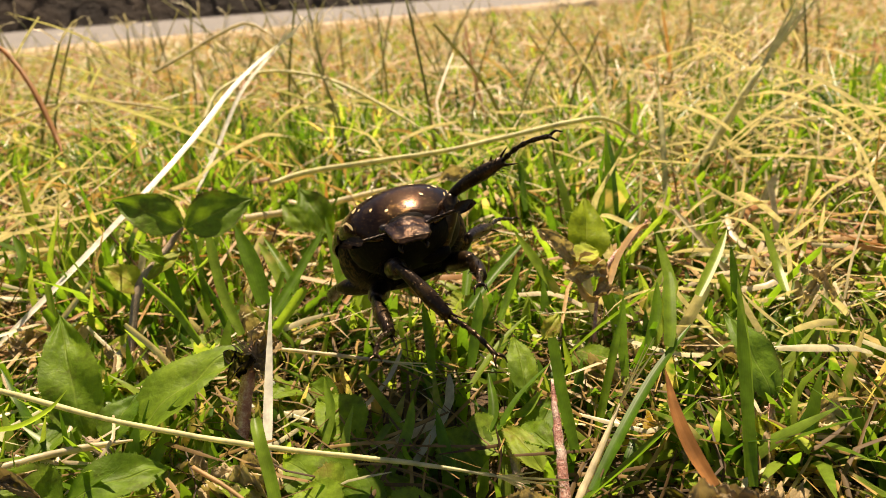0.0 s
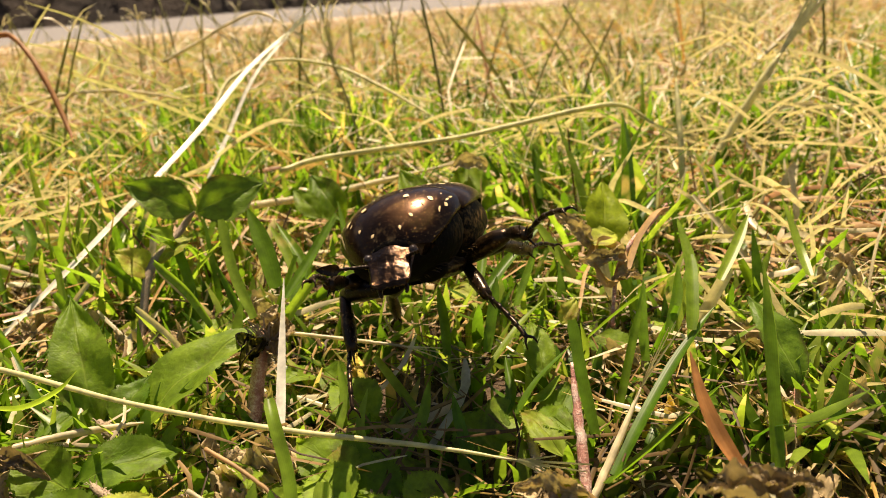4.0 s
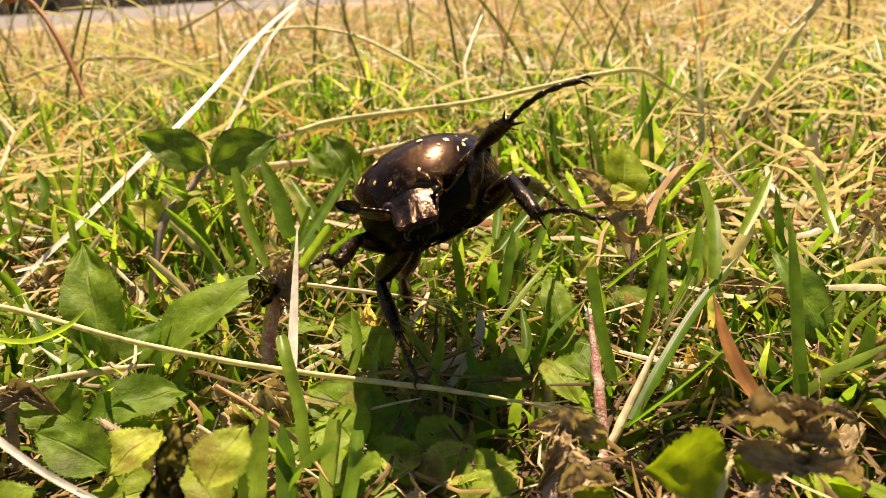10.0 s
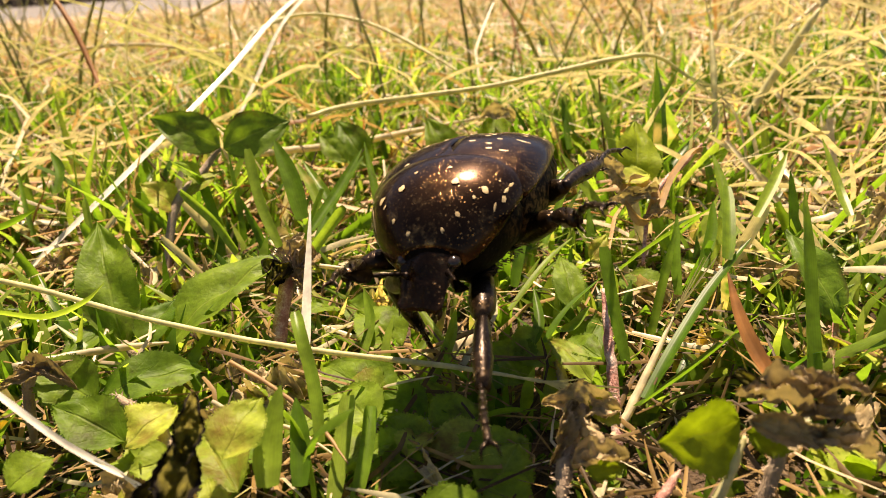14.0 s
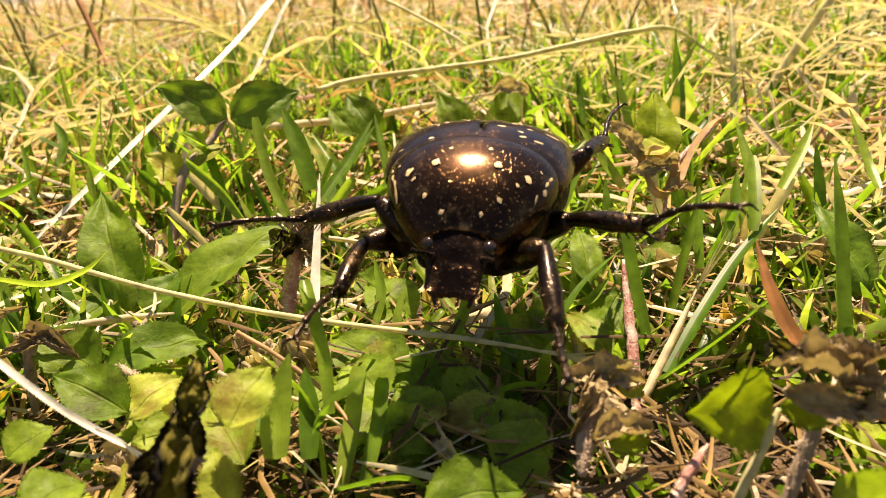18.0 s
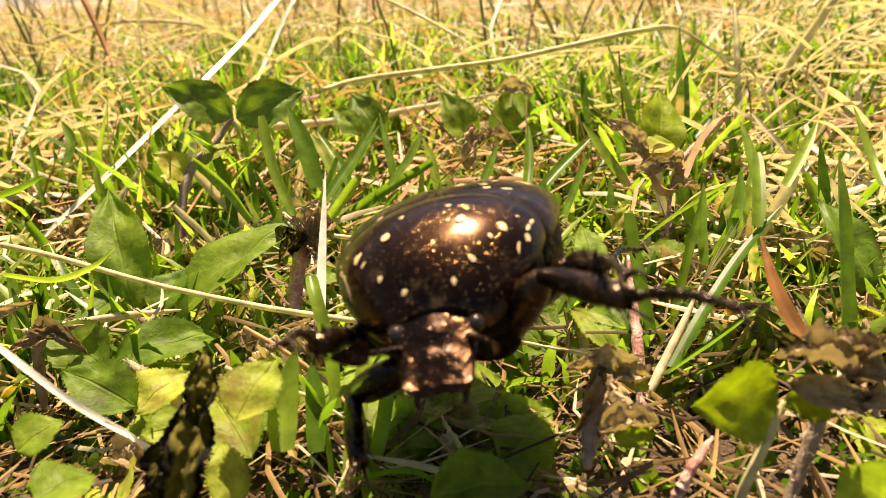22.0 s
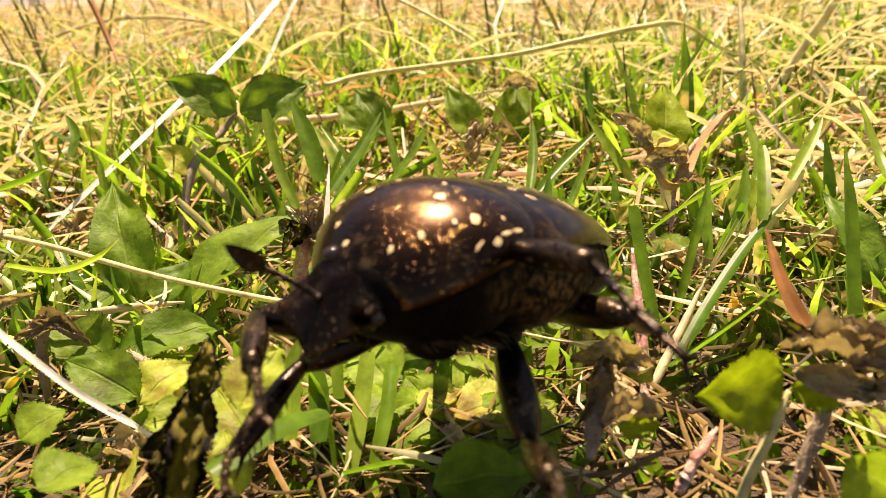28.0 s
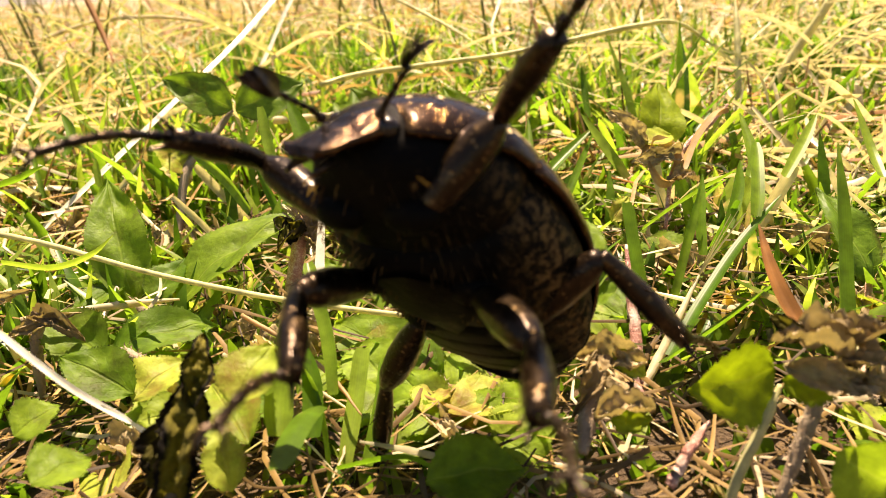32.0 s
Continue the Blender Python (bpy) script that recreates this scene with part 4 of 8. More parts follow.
blade(G, [(-7.2, 26.2, 3.1), (-7.3, 27.8, 4.3), (-7.6, 29.4, 5.7)], 1.2, HERO, UPRIGHT, 0.3, 0.5)
blade(G, [(-8.1, 24.6, 4.4), (-8.2, 26.1, 5.5), (-7.8, 27.9, 7.3)], 1.6, HERO, UPRIGHT, 0.35, 0.4)
blade(G, [(-6.1, 24.9, 2.4), (-3.4, 25.9, 2), (-1.7, 25.6, 1.2)], 0.7, HERO, (0.2, -0.4, 0.8), 0.25, 0.6)
blade(G, [(0.7, 32.2, 1.7), (2.3, 33.3, 1.5), (4.4, 34.1, 1)], 0.8, HERO, (0.1, -0.4, 0.9), 0.25, 0.5)
blade(G, [(-1.5, 38.9, -0.1), (-1, 37.8, -0.2), (0.8, 37.8, 0)], 0.9, HERO, (0.1, -0.6, 0.7), 0.25, 0.5)
blade("torn bright green blade scrap by the straw", [(-0.7, 37.2, 3.5), (-0.3, 36.4, 2.7), (0.9, 35.6, 2.1)], 0.75, HERO, (0.5, -0.6, 0.5), 0.3, 0.6)
blade(G, [(4, 43.3, 2.8), (6.8, 46.2, 4.7), (9.2, 48.7, 5.7)], 0.9, HERO, (0.8, -0.3, 0.4), 0.3, 0.5)
blade(G, [(1.7, 44.8, 3.9), (1.7, 46.6, 5.7), (1.5, 48.3, 7.6)], 0.9, HERO, UPRIGHT, 0.3, 0.6)
blade(G, [(4.5, 45.7, 3.4), (5.2, 47.5, 5.5), (5.9, 49.4, 7.6)], 1.0, HERO, UPRIGHT, 0.3, 0.6)
blade(G, [(5.5, 38.1, 3), (7.1, 39.6, 4.3), (9.8, 42.1, 5.3)], 0.9, HERO, (0.7, -0.3, 0.5), 0.3, 0.5)
blade("olive grass blade curving over the soil", [(-24.1, 34.9, 8.7), (-21.4, 34.7, 8.3), (-19.8, 35.9, 8.5), (-19.1, 37.1, 9.1)], 0.6, HERO, (0.2, -0.4, 0.9), 0.25, 0.5)
blade(G, [(-28.5, 42.8, 10.7), (-27.4, 43.9, 10.9), (-26.5, 45.2, 11.3)], 0.7, HERO, (0.2, -0.4, 0.9), 0.25, 0.5)
for points, width in (
        ([(-5.4, 39, 2.6), (-5, 40.6, 4), (-5.4, 42.2, 5.6)], 0.9), ([(-3.3, 36.5, 1.6), (-4, 38.1, 3), (-3.5, 39.8, 4.7)], 0.8), ([(-1.4, 36.5, 1.8), (-0.2, 38.2, 3.4), (0.3, 39.8, 4.8)], 0.9),
        ([(2.5, 35.5, 1.7), (2, 37, 3.1), (1.7, 38.6, 4.5)], 0.9), ([(-2.5, 38.7, 2.2), (-1, 39.9, 2.9), (0.5, 38.2, 1)], 0.7), ([(4.1, 37.9, 2.4), (5.3, 39.3, 3.5), (5.4, 42, 4.9)], 0.9),
        ([(-3.2, 44.4, 4.5), (-1, 41.4, 2.5), (0.1, 38.9, 1.5)], 0.8), ([(0.4, 37.7, 1), (1.5, 39.1, 2.1), (1.6, 39.5, 3.2)], 0.7), ([(4.5, 39.3, 3.2), (7, 39.2, 3.2), (8.7, 40.5, 4.1)], 0.9),
        ([(-10, 53.8, 5.1), (-8.7, 56.9, 7.4), (-6.4, 60.2, 10.1)], 1.1), ([(-5.4, 58.3, 5.3), (-5.8, 60.1, 7.3), (-6.6, 63.5, 10.5)], 0.9), ([(-5.6, 55.4, 6.2), (-3.9, 57.2, 7.9), (-2.8, 58.9, 9.6)], 1.0),
        ([(-1.9, 58.1, 4.7), (-2.2, 59.9, 6.6), (-2.9, 61.7, 8.5)], 1.0), ([(1.6, 58.1, 4.5), (2.5, 59.7, 5.9), (3.5, 61.5, 7.6)], 1.0), ([(5.2, 56.1, 4.6), (5.8, 58.9, 6.4), (6.2, 62.1, 8.9)], 1.1),
        ([(5.1, 52, 5.2), (7.7, 54.9, 6.9), (11, 57.8, 8.8)], 1.1), ([(7.3, 49.8, 4.9), (8.4, 51.5, 6.5), (10.1, 53.7, 9.2)], 0.8), ([(11.9, 50.5, 6.5), (10.8, 52.2, 8.2), (9.3, 54.2, 10.6)], 1.1),
        ([(13.8, 75, 5.9), (13.8, 77.1, 8.4), (13.8, 79.1, 10.8)], 0.9), ([(-31.3, 57.2, 9.3), (-31.4, 58.9, 10.7), (-32.7, 60.5, 12.1)], 1.1), ([(18.3, 44.7, 7.8), (19, 46, 8.5), (19.1, 49.2, 11)], 1.1),
        ([(20.9, 45.6, 7.4), (23.2, 48.4, 8.8), (25.3, 51.1, 10.2)], 1.0), ([(18.4, 31.9, 2.5), (19.7, 35.7, 6.7), (20.8, 39.6, 11.1)], 1.05), ([(27.8, 46.5, 6.7), (28.3, 49.2, 7.9), (28.5, 52.5, 10.8)], 1.0),
        ([(-8.7, 55.4, 6.4), (-9.6, 57.1, 7.9), (-11.6, 60, 10)], 1.1), ([(14.3, 41, 4.2), (14.6, 42.8, 6.1), (15.3, 44.8, 8.2)], 0.9), ([(16.3, 42.6, 5.3), (17.4, 44.3, 6.9), (18.1, 46, 8.6)], 1.0)):
    blade(G, points, width, HERO, (1, random.Random(int(width * 100) + len(bpy.data.objects)).uniform(-.4, .4), 0.1), 0.3, 0.5)


def low_weeds(count, seed):
    """Small creeping weeds that cover the soil between the blades."""
    rng = random.Random(seed)
    made = 0
    while made < count:
        x, y = rng.uniform(-52, 52), rng.uniform(27, 88)
        if abs(x) > y * 0.7 + 6:
            continue
        if in_hollow(x, y):
            continue
        top = 3.2 if y < 45 else 4.5
        leaves = []
        for _ in range(rng.randint(4, 7)):
            a = rng.uniform(0, 6.28)
            l = rng.uniform(2.2, 4.6)
            b = V(x + rng.uniform(-1, 1), y + rng.uniform(-1, 1), rng.uniform(0.5, top * .6))
            t = b + V(math.cos(a) * l, math.sin(a) * l, rng.uniform(-.2, .45) * l)
            t.z = min(t.z, top)
            leaves.append((b, t, l * rng.uniform(.45, .65), (rng.uniform(-.4, .4), rng.uniform(-.6, .2), 1), rng.choice((LEAF, LEAF, YOUNG, CRISP))))
        weed("creeping_weed", "small creeping weed with soft green leaves on the soil", [([(x, y, -0.5), (x + .2, y, 1.0), (x, y + .2, 1.8)], 0.25, GREYSTEM)], leaves)
        made += 1


low_weeds(70, 77)


def loose_shoots(count, seed):
    """Single short blades, green and dry, standing at all angles in the open lawn."""
    rng = random.Random(seed)
    for _ in range(count):
        x, y = rng.uniform(-42, 46), rng.uniform(44, 84)
        if abs(x) > y * 0.62 or abs(x - 1) < 13:
            continue
        h = rng.uniform(6, 9.5)
        lean = V(rng.gauss(0, .5), rng.gauss(0.1, .35), 1) * h
        p = V(x, y, 0.0)
        dry = rng.random() < 0.3
        blade("short dry straw-coloured blade standing in the lawn" if dry else "short green blade standing in the lawn",
              [p, p + lean * .5 + V(rng.uniform(-.6, .6), 0, .5), p + lean], rng.uniform(0.6, 1.2), STRAW if dry else HERO,
              (1, rng.uniform(-.5, .5), rng.uniform(-.2, .2)), 0.3, rng.choice((0.5, 0.9)), rng.choice((0.05, 0.6)))


loose_shoots(150, 55)


# ---- the beetle ----
def chitin(name, dark, warm, speck, metallic=0.55, rough=0.27, specks=True, bumps=(900, 0.4), flank=None, pitted=3800.0):
    n = Nodes(name)
    where = n.coords()
    big = n.noise(330, 4, where)
    base = n.ramp(big.outputs[0], [(0.35, dark), (0.7, warm)]).outputs[0]
    bent = n.mix(0.0004, where, n.noise(1800, 2, where).outputs["Color"])
    pits = n.add("ShaderNodeTexVoronoi", Scale=pitted)
    n.link(bent, pits.inputs["Vector"])
    pit = n.ramp(pits.outputs["Distance"], [(0.05, (0, 0, 0)), (0.3, (1, 1, 1))]).outputs[0]
    if specks:
        dot = n.ramp(pits.outputs["Distance"], [(0.16, (1, 1, 1)), (0.34, (0, 0, 0))]).outputs[0]
        sep = n.tree.nodes.new("ShaderNodeSeparateColor")
        n.link(pits.outputs["Color"], sep.inputs[0])
        some = n.ramp(sep.outputs[0], [(0.35, (0, 0, 0)), (0.95, (1, 1, 1))]).outputs[0]
        patch = n.ramp(n.noise(420, 3, where).outputs[0], [(0.4, (0.15, 0.15, 0.15)), (0.6, (1, 1, 1))]).outputs[0]
        base = n.mix(n.math("MULTIPLY", n.math("MULTIPLY", dot, some), patch), base, speck)
        rust = n.ramp(n.noise(760, 7, where, 0.78).outputs[0], [(0.54, (0, 0, 0)), (0.68, (1, 1, 1))]).outputs[0]
        base = n.mix(n.math("MULTIPLY", rust, 0.4), base, speck)
    if flank:
        sep = n.tree.nodes.new("ShaderNodeSeparateXYZ")
        n.link(where, sep.inputs[0])
        side = n.ramp(n.math("MULTIPLY", n.math("ABSOLUTE", sep.outputs[0]), 100.0), [(0.30, (0, 0, 0)), (0.41, (1, 1, 1))]).outputs[0]
        scales = n.ramp(n.noise(2600, 5, where, 0.75).outputs[0], [(0.48, (0, 0, 0)), (0.6, (1, 1, 1))]).outputs[0]
        base = n.mix(n.math("MULTIPLY", side, scales), base, flank)
    n.link(base, n.bsdf.inputs["Base Color"])
    n.bsdf.inputs["Metallic"].default_value = metallic
    n.rough(rough, 0.5 if metallic > 0.3 else 0.08)
    n.bsdf.inputs["Coat Weight"].default_value = 0.1 if metallic > 0.3 else 0.0
    n.bsdf.inputs["Coat Roughness"].default_value = 0.22
    lumps = n.noise(bumps[0], 3, where)
    n.bump(n.math("ADD", pit, n.math("MULTIPLY", lumps.outputs[0], bumps[1])), 0.28, 0.0001)
    return n.mat


SHELL = chitin("bronze_shell", (0.016, 0.007, 0.003), (0.075, 0.033, 0.012), (0.55, 0.31, 0.11), 0.9, 0.22, pitted=6200.0)
HEADSHELL = chitin("bronze_head", (0.008, 0.004, 0.002), (0.065, 0.030, 0.012), (0.46, 0.27, 0.11), 0.9, 0.24, True, (3200, 3.5), pitted=5200.0)
# the belly's shade is put into this near-black colour; flank scales are its own
SHADED_UNDER = chitin("shade_dark_underside", (0.001, 0.0008, 0.0006), (0.005, 0.003, 0.0015), (0.022, 0.014, 0.005), 0.1, 0.6, True, (800, 3.5), (0.17, 0.10, 0.035))
LEGSHELL = chitin("dark_leg", (0.006, 0.0033, 0.0018), (0.042, 0.023, 0.009), (0.28, 0.17, 0.065), 0.75, 0.32, True, (1600, 2.5))
PALESPOT = plain_material("pale_scale_spot", [(0.3, (0.46, 0.32, 0.13)), (0.7, (0.74, 0.60, 0.33))], 2500, 0.5, 0.4, 0.00005)
EYE = plain_material("black_eye", [(0.3, (0.01, 0.008, 0.006)), (0.7, (0.03, 0.02, 0.015))], 3000, 0.12, 0.2, 0.00003)
HAIR = blade_material("golden_hair", (0.06, 0.035, 0.012), (0.11, 0.065, 0.024), (0.2, 0.13, 0.05), 0.3, 0.4, 1.2)


BODY = 0.76


def limb(name, sheet, material, parent=None, label=""):
    """A part of the beetle, brought to its true size."""
    sheet.v = [(x * BODY, y * BODY, z * BODY) for x, y, z in sheet.v]
    return part(name, sheet, material, parent, label)


def curve_of(table):
    pts = spline([(y, v, 0) for y, v in table], 60)
    ys, vs = [p.x for p in pts][::-1], [p.y for p in pts][::-1]
    return lambda y: float(np.interp(y, ys, vs))


# half width, crown height and rim height along the body, from head to tail
PRO = [curve_of(t) for t in (
    [(9.0, 2.1), (8.3, 2.95), (7.0, 4.0), (5.6, 4.75), (4.2, 5.15), (3.2, 5.3), (2.5, 5.2)],
    [(9.0, 0.3), (8.3, 1.35), (7.0, 2.5), (5.6, 3.15), (4.2, 3.35), (3.2, 3.3), (2.5, 3.15)],
    [(9.0, -0.9), (8.3, -0.7), (7.0, -0.2), (5.6, 0.3), (4.2, 0.45), (3.2, 0.45), (2.5, 0.4)])]
ELY = [curve_of(t) for t in (
    [(4.0, 5.25), (2.6, 5.75), (0.5, 6.0), (-2.0, 6.0), (-5.0, 5.6), (-7.6, 4.6), (-9.2, 3.2), (-10.0, 1.4)],
    [(4.0, 2.7), (2.6, 2.95), (0.5, 2.95), (-2.0, 2.45), (-5.0, 1.2), (-7.6, -0.5), (-9.2, -1.8), (-10.0, -2.6)],
    [(4.0, 0.4), (2.6, 0.35), (0.5, 0.2), (-2.0, -0.1), (-5.0, -0.8), (-7.6, -1.7), (-9.2, -2.4), (-10.0, -2.8)])]


def shell_z(form, x, y):
    a, top, rim = (c(y) for c in form)
    q = min(0.999, abs(x) / a)
    return rim + (top - rim) * (1 - q ** 2.05) ** 0.5


def shell(form, y0, y1, x_from, x_to, rows=22, cols=17, wave=0.0, groove=0.0):
    """A domed plate between two shares of the half width, with a turned-under rim."""
    s = Sheet()
    grid, uvs = [], []
    for i in range(rows + 1):
        y = y0 + (y1 - y0) * i / rows
        row, a = [], form[0](y)
        for j in range(cols + 1):
            q = x_from + (x_to - x_from) * j / cols
            q = math.sin(q * math.pi / 2)
            yy = y + wave * (1 - q * q) * (i / rows)
            z = shell_z(form, q * a * 0.999, y)
            z -= groove * max(0, 1 - abs(q * a) / 0.35)
            if groove:
                z += 0.06 * math.sin(abs(q) * 16) * (1 - abs(q)) * min(1, max(0, -y / 3))
            row.append((q * a, yy, z))
        grid.append(row)
        uvs.append([(j / cols, i / rows) for j in range(cols + 1)])
    top = grid
    inner = [[(x * 0.97, y * 0.985, z - 0.22) for x, y, z in r] for r in top]
    s.grid(top, uvs)
    s.grid([r[::-1] for r in inner], uvs)
    for edge_a, edge_b in ((top[0], inner[0]), (inner[-1], top[-1]), ([r[0] for r in inner], [r[0] for r in top]), ([r[-1] for r in top], [r[-1] for r in inner])):
        s.grid([edge_b, edge_a], [[(0, 0)] * len(edge_a)] * 2)
    return s.weld()


def spot_patch(form, x, y, rx, ry, turn=0.0, lift=0.012):
    """A small scale spot lying on a plate."""
    s = Sheet()
    s.v.append((x, y, shell_z(form, x, y) + lift * 1.5))
    s.uv.append((0.5, 0.5))
    k = 13
    for r, h in ((0.6, 1.4), (1.0, 0.2)):
        for j in range(k):
            a = 2 * math.pi * j / k
            wob = 1 + 0.6 * noise.noise((x * 3 + math.cos(a), y * 3 + math.sin(a), r))
            u, v = math.cos(a) * rx * r * wob, math.sin(a) * ry * r * wob
            px, py = x + u * math.cos(turn) - v * math.sin(turn), y + u * math.sin(turn) + v * math.cos(turn)
            s.v.append((px, py, shell_z(form, px, py) + lift * h))
            s.uv.append((0.5, 0.5))
    for j in range(k):
        m = (j + 1) % k
        s.f.append((0, 1 + j, 1 + m))
        s.f.append((1 + j, 1 + k + j, 1 + k + m, 1 + m))
    return s


def ring_loft(stations, cols=22, power=2.0):
    """A closed body from stations of y, half width, top, bottom."""
    s = Sheet()
    rows = []
    for y, a, top, low in stations:
        c, h = (top + low) / 2, (top - low) / 2
        row = []
        for j in range(cols):
            t = 2 * math.pi * j / cols
            u, v = math.cos(t), math.sin(t)
            m = (abs(u) ** power + abs(v) ** power) ** (-1 / power)
            row.append((a * u * m, y, c + h * v * m))
        rows.append(row)
    s.grid(rows, [[(j / cols, i / len(rows)) for j in range(cols)] for i in range(len(rows))], True)
    n = len(rows)
    s.f.append(tuple(range(cols - 1, -1, -1)))
    s.f.append(tuple(range((n - 1) * cols, n * cols)))
    return s


def ball(s, centre, radii, n=10, m=14):
    c = Vector(centre)
    rows = []
    for i in range(n + 1):
        p = math.pi * (0.02 + 0.96 * i / n)
        rows.append([(c.x + radii[0] * math.sin(p) * math.cos(2 * math.pi * j / m), c.y + radii[1] * math.sin(p) * math.sin(2 * math.pi * j / m), c.z + radii[2] * math.cos(p)) for j in range(m)])
    s.grid(rows, [[(0, 0)] * m] * (n + 1), True)
    return s


LEGS = {  # coxa in the body's space, femur and lower-leg lengths
    "front_leg": (2.0, 6.3, -3.3, 5.0, 11.3), "middle_leg": (2.8, 1.6, -4.2, 5.6, 11.5), "hind_leg": (2.6, -3.0, -4.2, 6.0, 12.5)}


NECK = V(0, 8.8, 0.2)


def beetle_body(beetle):
    antennae = {}
    pro = limb("pronotum", shell(PRO, 9.0, 2.5, -1, 1, 22, 30, -0.5), SHELL, beetle, "domed dark bronze pronotum with pale spots")
    ely = {}
    for side in (1, -1):
        s = shell(ELY, 4.0, -10.0, 0.012, 1.0, 30, 18, 0.0, 0.1)
        if side < 0:
            s.v = [(-x, y, z) for x, y, z in s.v]
            s.f = [q[::-1] for q in s.f]
        ely[side] = limb("elytron", s, SHELL, beetle, "dark bronze wing case with pale flecks")
    tri = Sheet()
    tri.grid([[(-1.1, 3.0, 2.93), (0, 3.0, 3.05), (1.1, 3.0, 2.93)], [(-0.6, 1.6, 2.97), (0, 1.6, 3.08), (0.6, 1.6, 2.97)], [(-0.05, 0.3, 2.9), (0, 0.3, 3.0), (0.05, 0.3, 2.9)]], [[(0, 0)] * 3] * 3)
    limb("scutellum", tri, SHELL, beetle, "small triangular plate between the wing cases")
    # pale spots, alike on both sides
    rng = random.Random(3)
    pro_spots = [(3.39, 5.68, .26, .24), (1.8, 5.63, .25, .3), (2.1, 7.4, .15, .13), (1.1, 8.25, .14, .12), (2.95, 6.35, .12, .1), (1.15, 4.25, .15, .13), (2.6, 3.25, .3, .12), (0.75, 3.4, .1, .08), (3.8, 2.9, .22, .1), (4.2, 4.6, .08, .07)]
    for side in (1, -1):
        for x, y, rx, ry in pro_spots:
            limb("pale_spot", spot_patch(PRO, side * x * rng.uniform(.97, 1.03), y + rng.uniform(-.08, .08), rx * rng.uniform(.75, 1), ry * rng.uniform(.75, 1), rng.uniform(-.3, .3)), PALESPOT, pro)
        for i in range(4):
            y = 6.4 - i * 0.7 + rng.uniform(-.1, .1)
            limb("pale_edge_mark", spot_patch(PRO, side * PRO[0](y) * rng.uniform(0.9, 0.93), y, rng.uniform(.04, .08), rng.uniform(.22, .38), side * 0.3), PALESPOT, pro)
        for i in range(26):
            x, y = rng.uniform(0.9, 5.3), rng.uniform(-8.5, 2.2)
            if x > ELY[0](y) * 0.92:
                continue
            r = rng.uniform(.05, .15)
            limb("pale_spot", spot_patch(ELY, side * x, y, r * rng.uniform(1, 2.6), r * 0.8, rng.uniform(-.5, .5)), PALESPOT, ely[side])
    limb("prothorax", ring_loft([(9.0, 1.8, 0.4, -2.0), (8.2, 2.8, 1.1, -2.6), (7.0, 3.75, 1.9, -3.2), (5.6, 4.5, 2.5, -3.6), (4.6, 4.8, 2.7, -3.7), (3.8, 4.8, 2.7, -3.5), (3.2, 4.7, 2.5, -3.3)], 24, 2.3), SHADED_UNDER, beetle, "dark hairy underside of the prothorax, shade in its colour")
    limb("metathorax", ring_loft([(4.0, 4.2, 1.8, -3.4), (3.6, 4.9, 2.2, -4.0), (2.6, 5.35, 2.45, -4.4), (0.6, 5.8, 2.45, -4.6), (-1.6, 5.85, 2.1, -4.7), (-2.4, 5.7, 1.8, -4.4)], 24, 2.3), SHADED_UNDER, beetle, "dark broad underside between the leg bases, shade in its colour")
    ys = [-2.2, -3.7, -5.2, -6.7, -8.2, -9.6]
    wide = curve_of([(-2.0, 5.75), (-5.0, 5.45), (-7.0, 4.85), (-9.0, 3.4), (-12.0, 1.6)])
    low = curve_of([(-2.0, -4.6), (-5.0, -4.8), (-7.0, -4.8), (-9.0, -4.6), (-12.0, -4.3)])
    for i in range(5):
        y0, y1 = ys[i], ys[i + 1] - 0.25
        st = [(y0, wide(y0) * .97, ELY[1](y0) - .5, low(y0) * .97), (y0 - .15, wide(y0) * 1.0, ELY[1](y0) - .5, low(y0) * 1.0), (y1 + .2, wide(y1) * 1.01, ELY[1](y1) - .5, low(y1) * 1.02), (y1, wide(y1) * .97, ELY[1](y1) - .6, low(y1) * .96)]
        limb("abdomen_segment", ring_loft(st, 24, 2.2), SHADED_UNDER, beetle)
    limb("pygidium", ring_loft([(-9.0, 3.2, -2.2, -4.9), (-9.9, 2.6, -2.5, -4.8), (-10.7, 1.5, -3.0, -4.5), (-11.1, .4, -3.5, -4.1)], 18, 2.0), SHADED_UNDER, beetle, "pointed dark tail plate, shade in its colour")
    # head: a flat square snout with turned-up corners
    rows, uvs = [], []
    for i in range(25):
        t = i / 24
        y = 8.0 + 3.3 * t
        half = float(np.interp(t, [0, .1, .22, .36, .5, .65, .8, .93, 1], [1.5, 1.75, 1.92, 1.9, 1.75, 1.6, 1.52, 1.5, 1.2]))
        mid = 0.75 - 1.75 * t - 1.3 * t * t
        row = []
        for j in range(21):
            q = 2 * j / 20 - 1
            z = mid - 0.62 * abs(q) ** 2.4 * (1 - 0.55 * t) + (0.3 * max(0, t - 0.8) / 0.2) * (0.25 + abs(q) ** 3)
            z += 0.22 * math.exp(-(q * 2.2) ** 2) * math.sin(math.pi * min(1, t * 1.25)) - 0.16 * math.exp(-((t - 0.62) / 0.07) ** 2) * (1 - 0.5 * abs(q))
            z += 0.12 * noise.noise((q * 2.6, t * 5, 5.0)) + 0.05 * noise.noise((q * 7, t * 13, 2.0))
            row.append((q * half, y + 0.12 * (abs(q) - 0.5) * (t > .9), z))
        rows.append(row)
        uvs.append([(0, 0)] * 21)
    s = Sheet()
    s.grid(rows, uvs)
    under = [[(x * 0.82, y - 0.35 * (i == 24), z - 0.75 + 0.015 * i) for x, y, z in r] for i, r in enumerate(rows)]
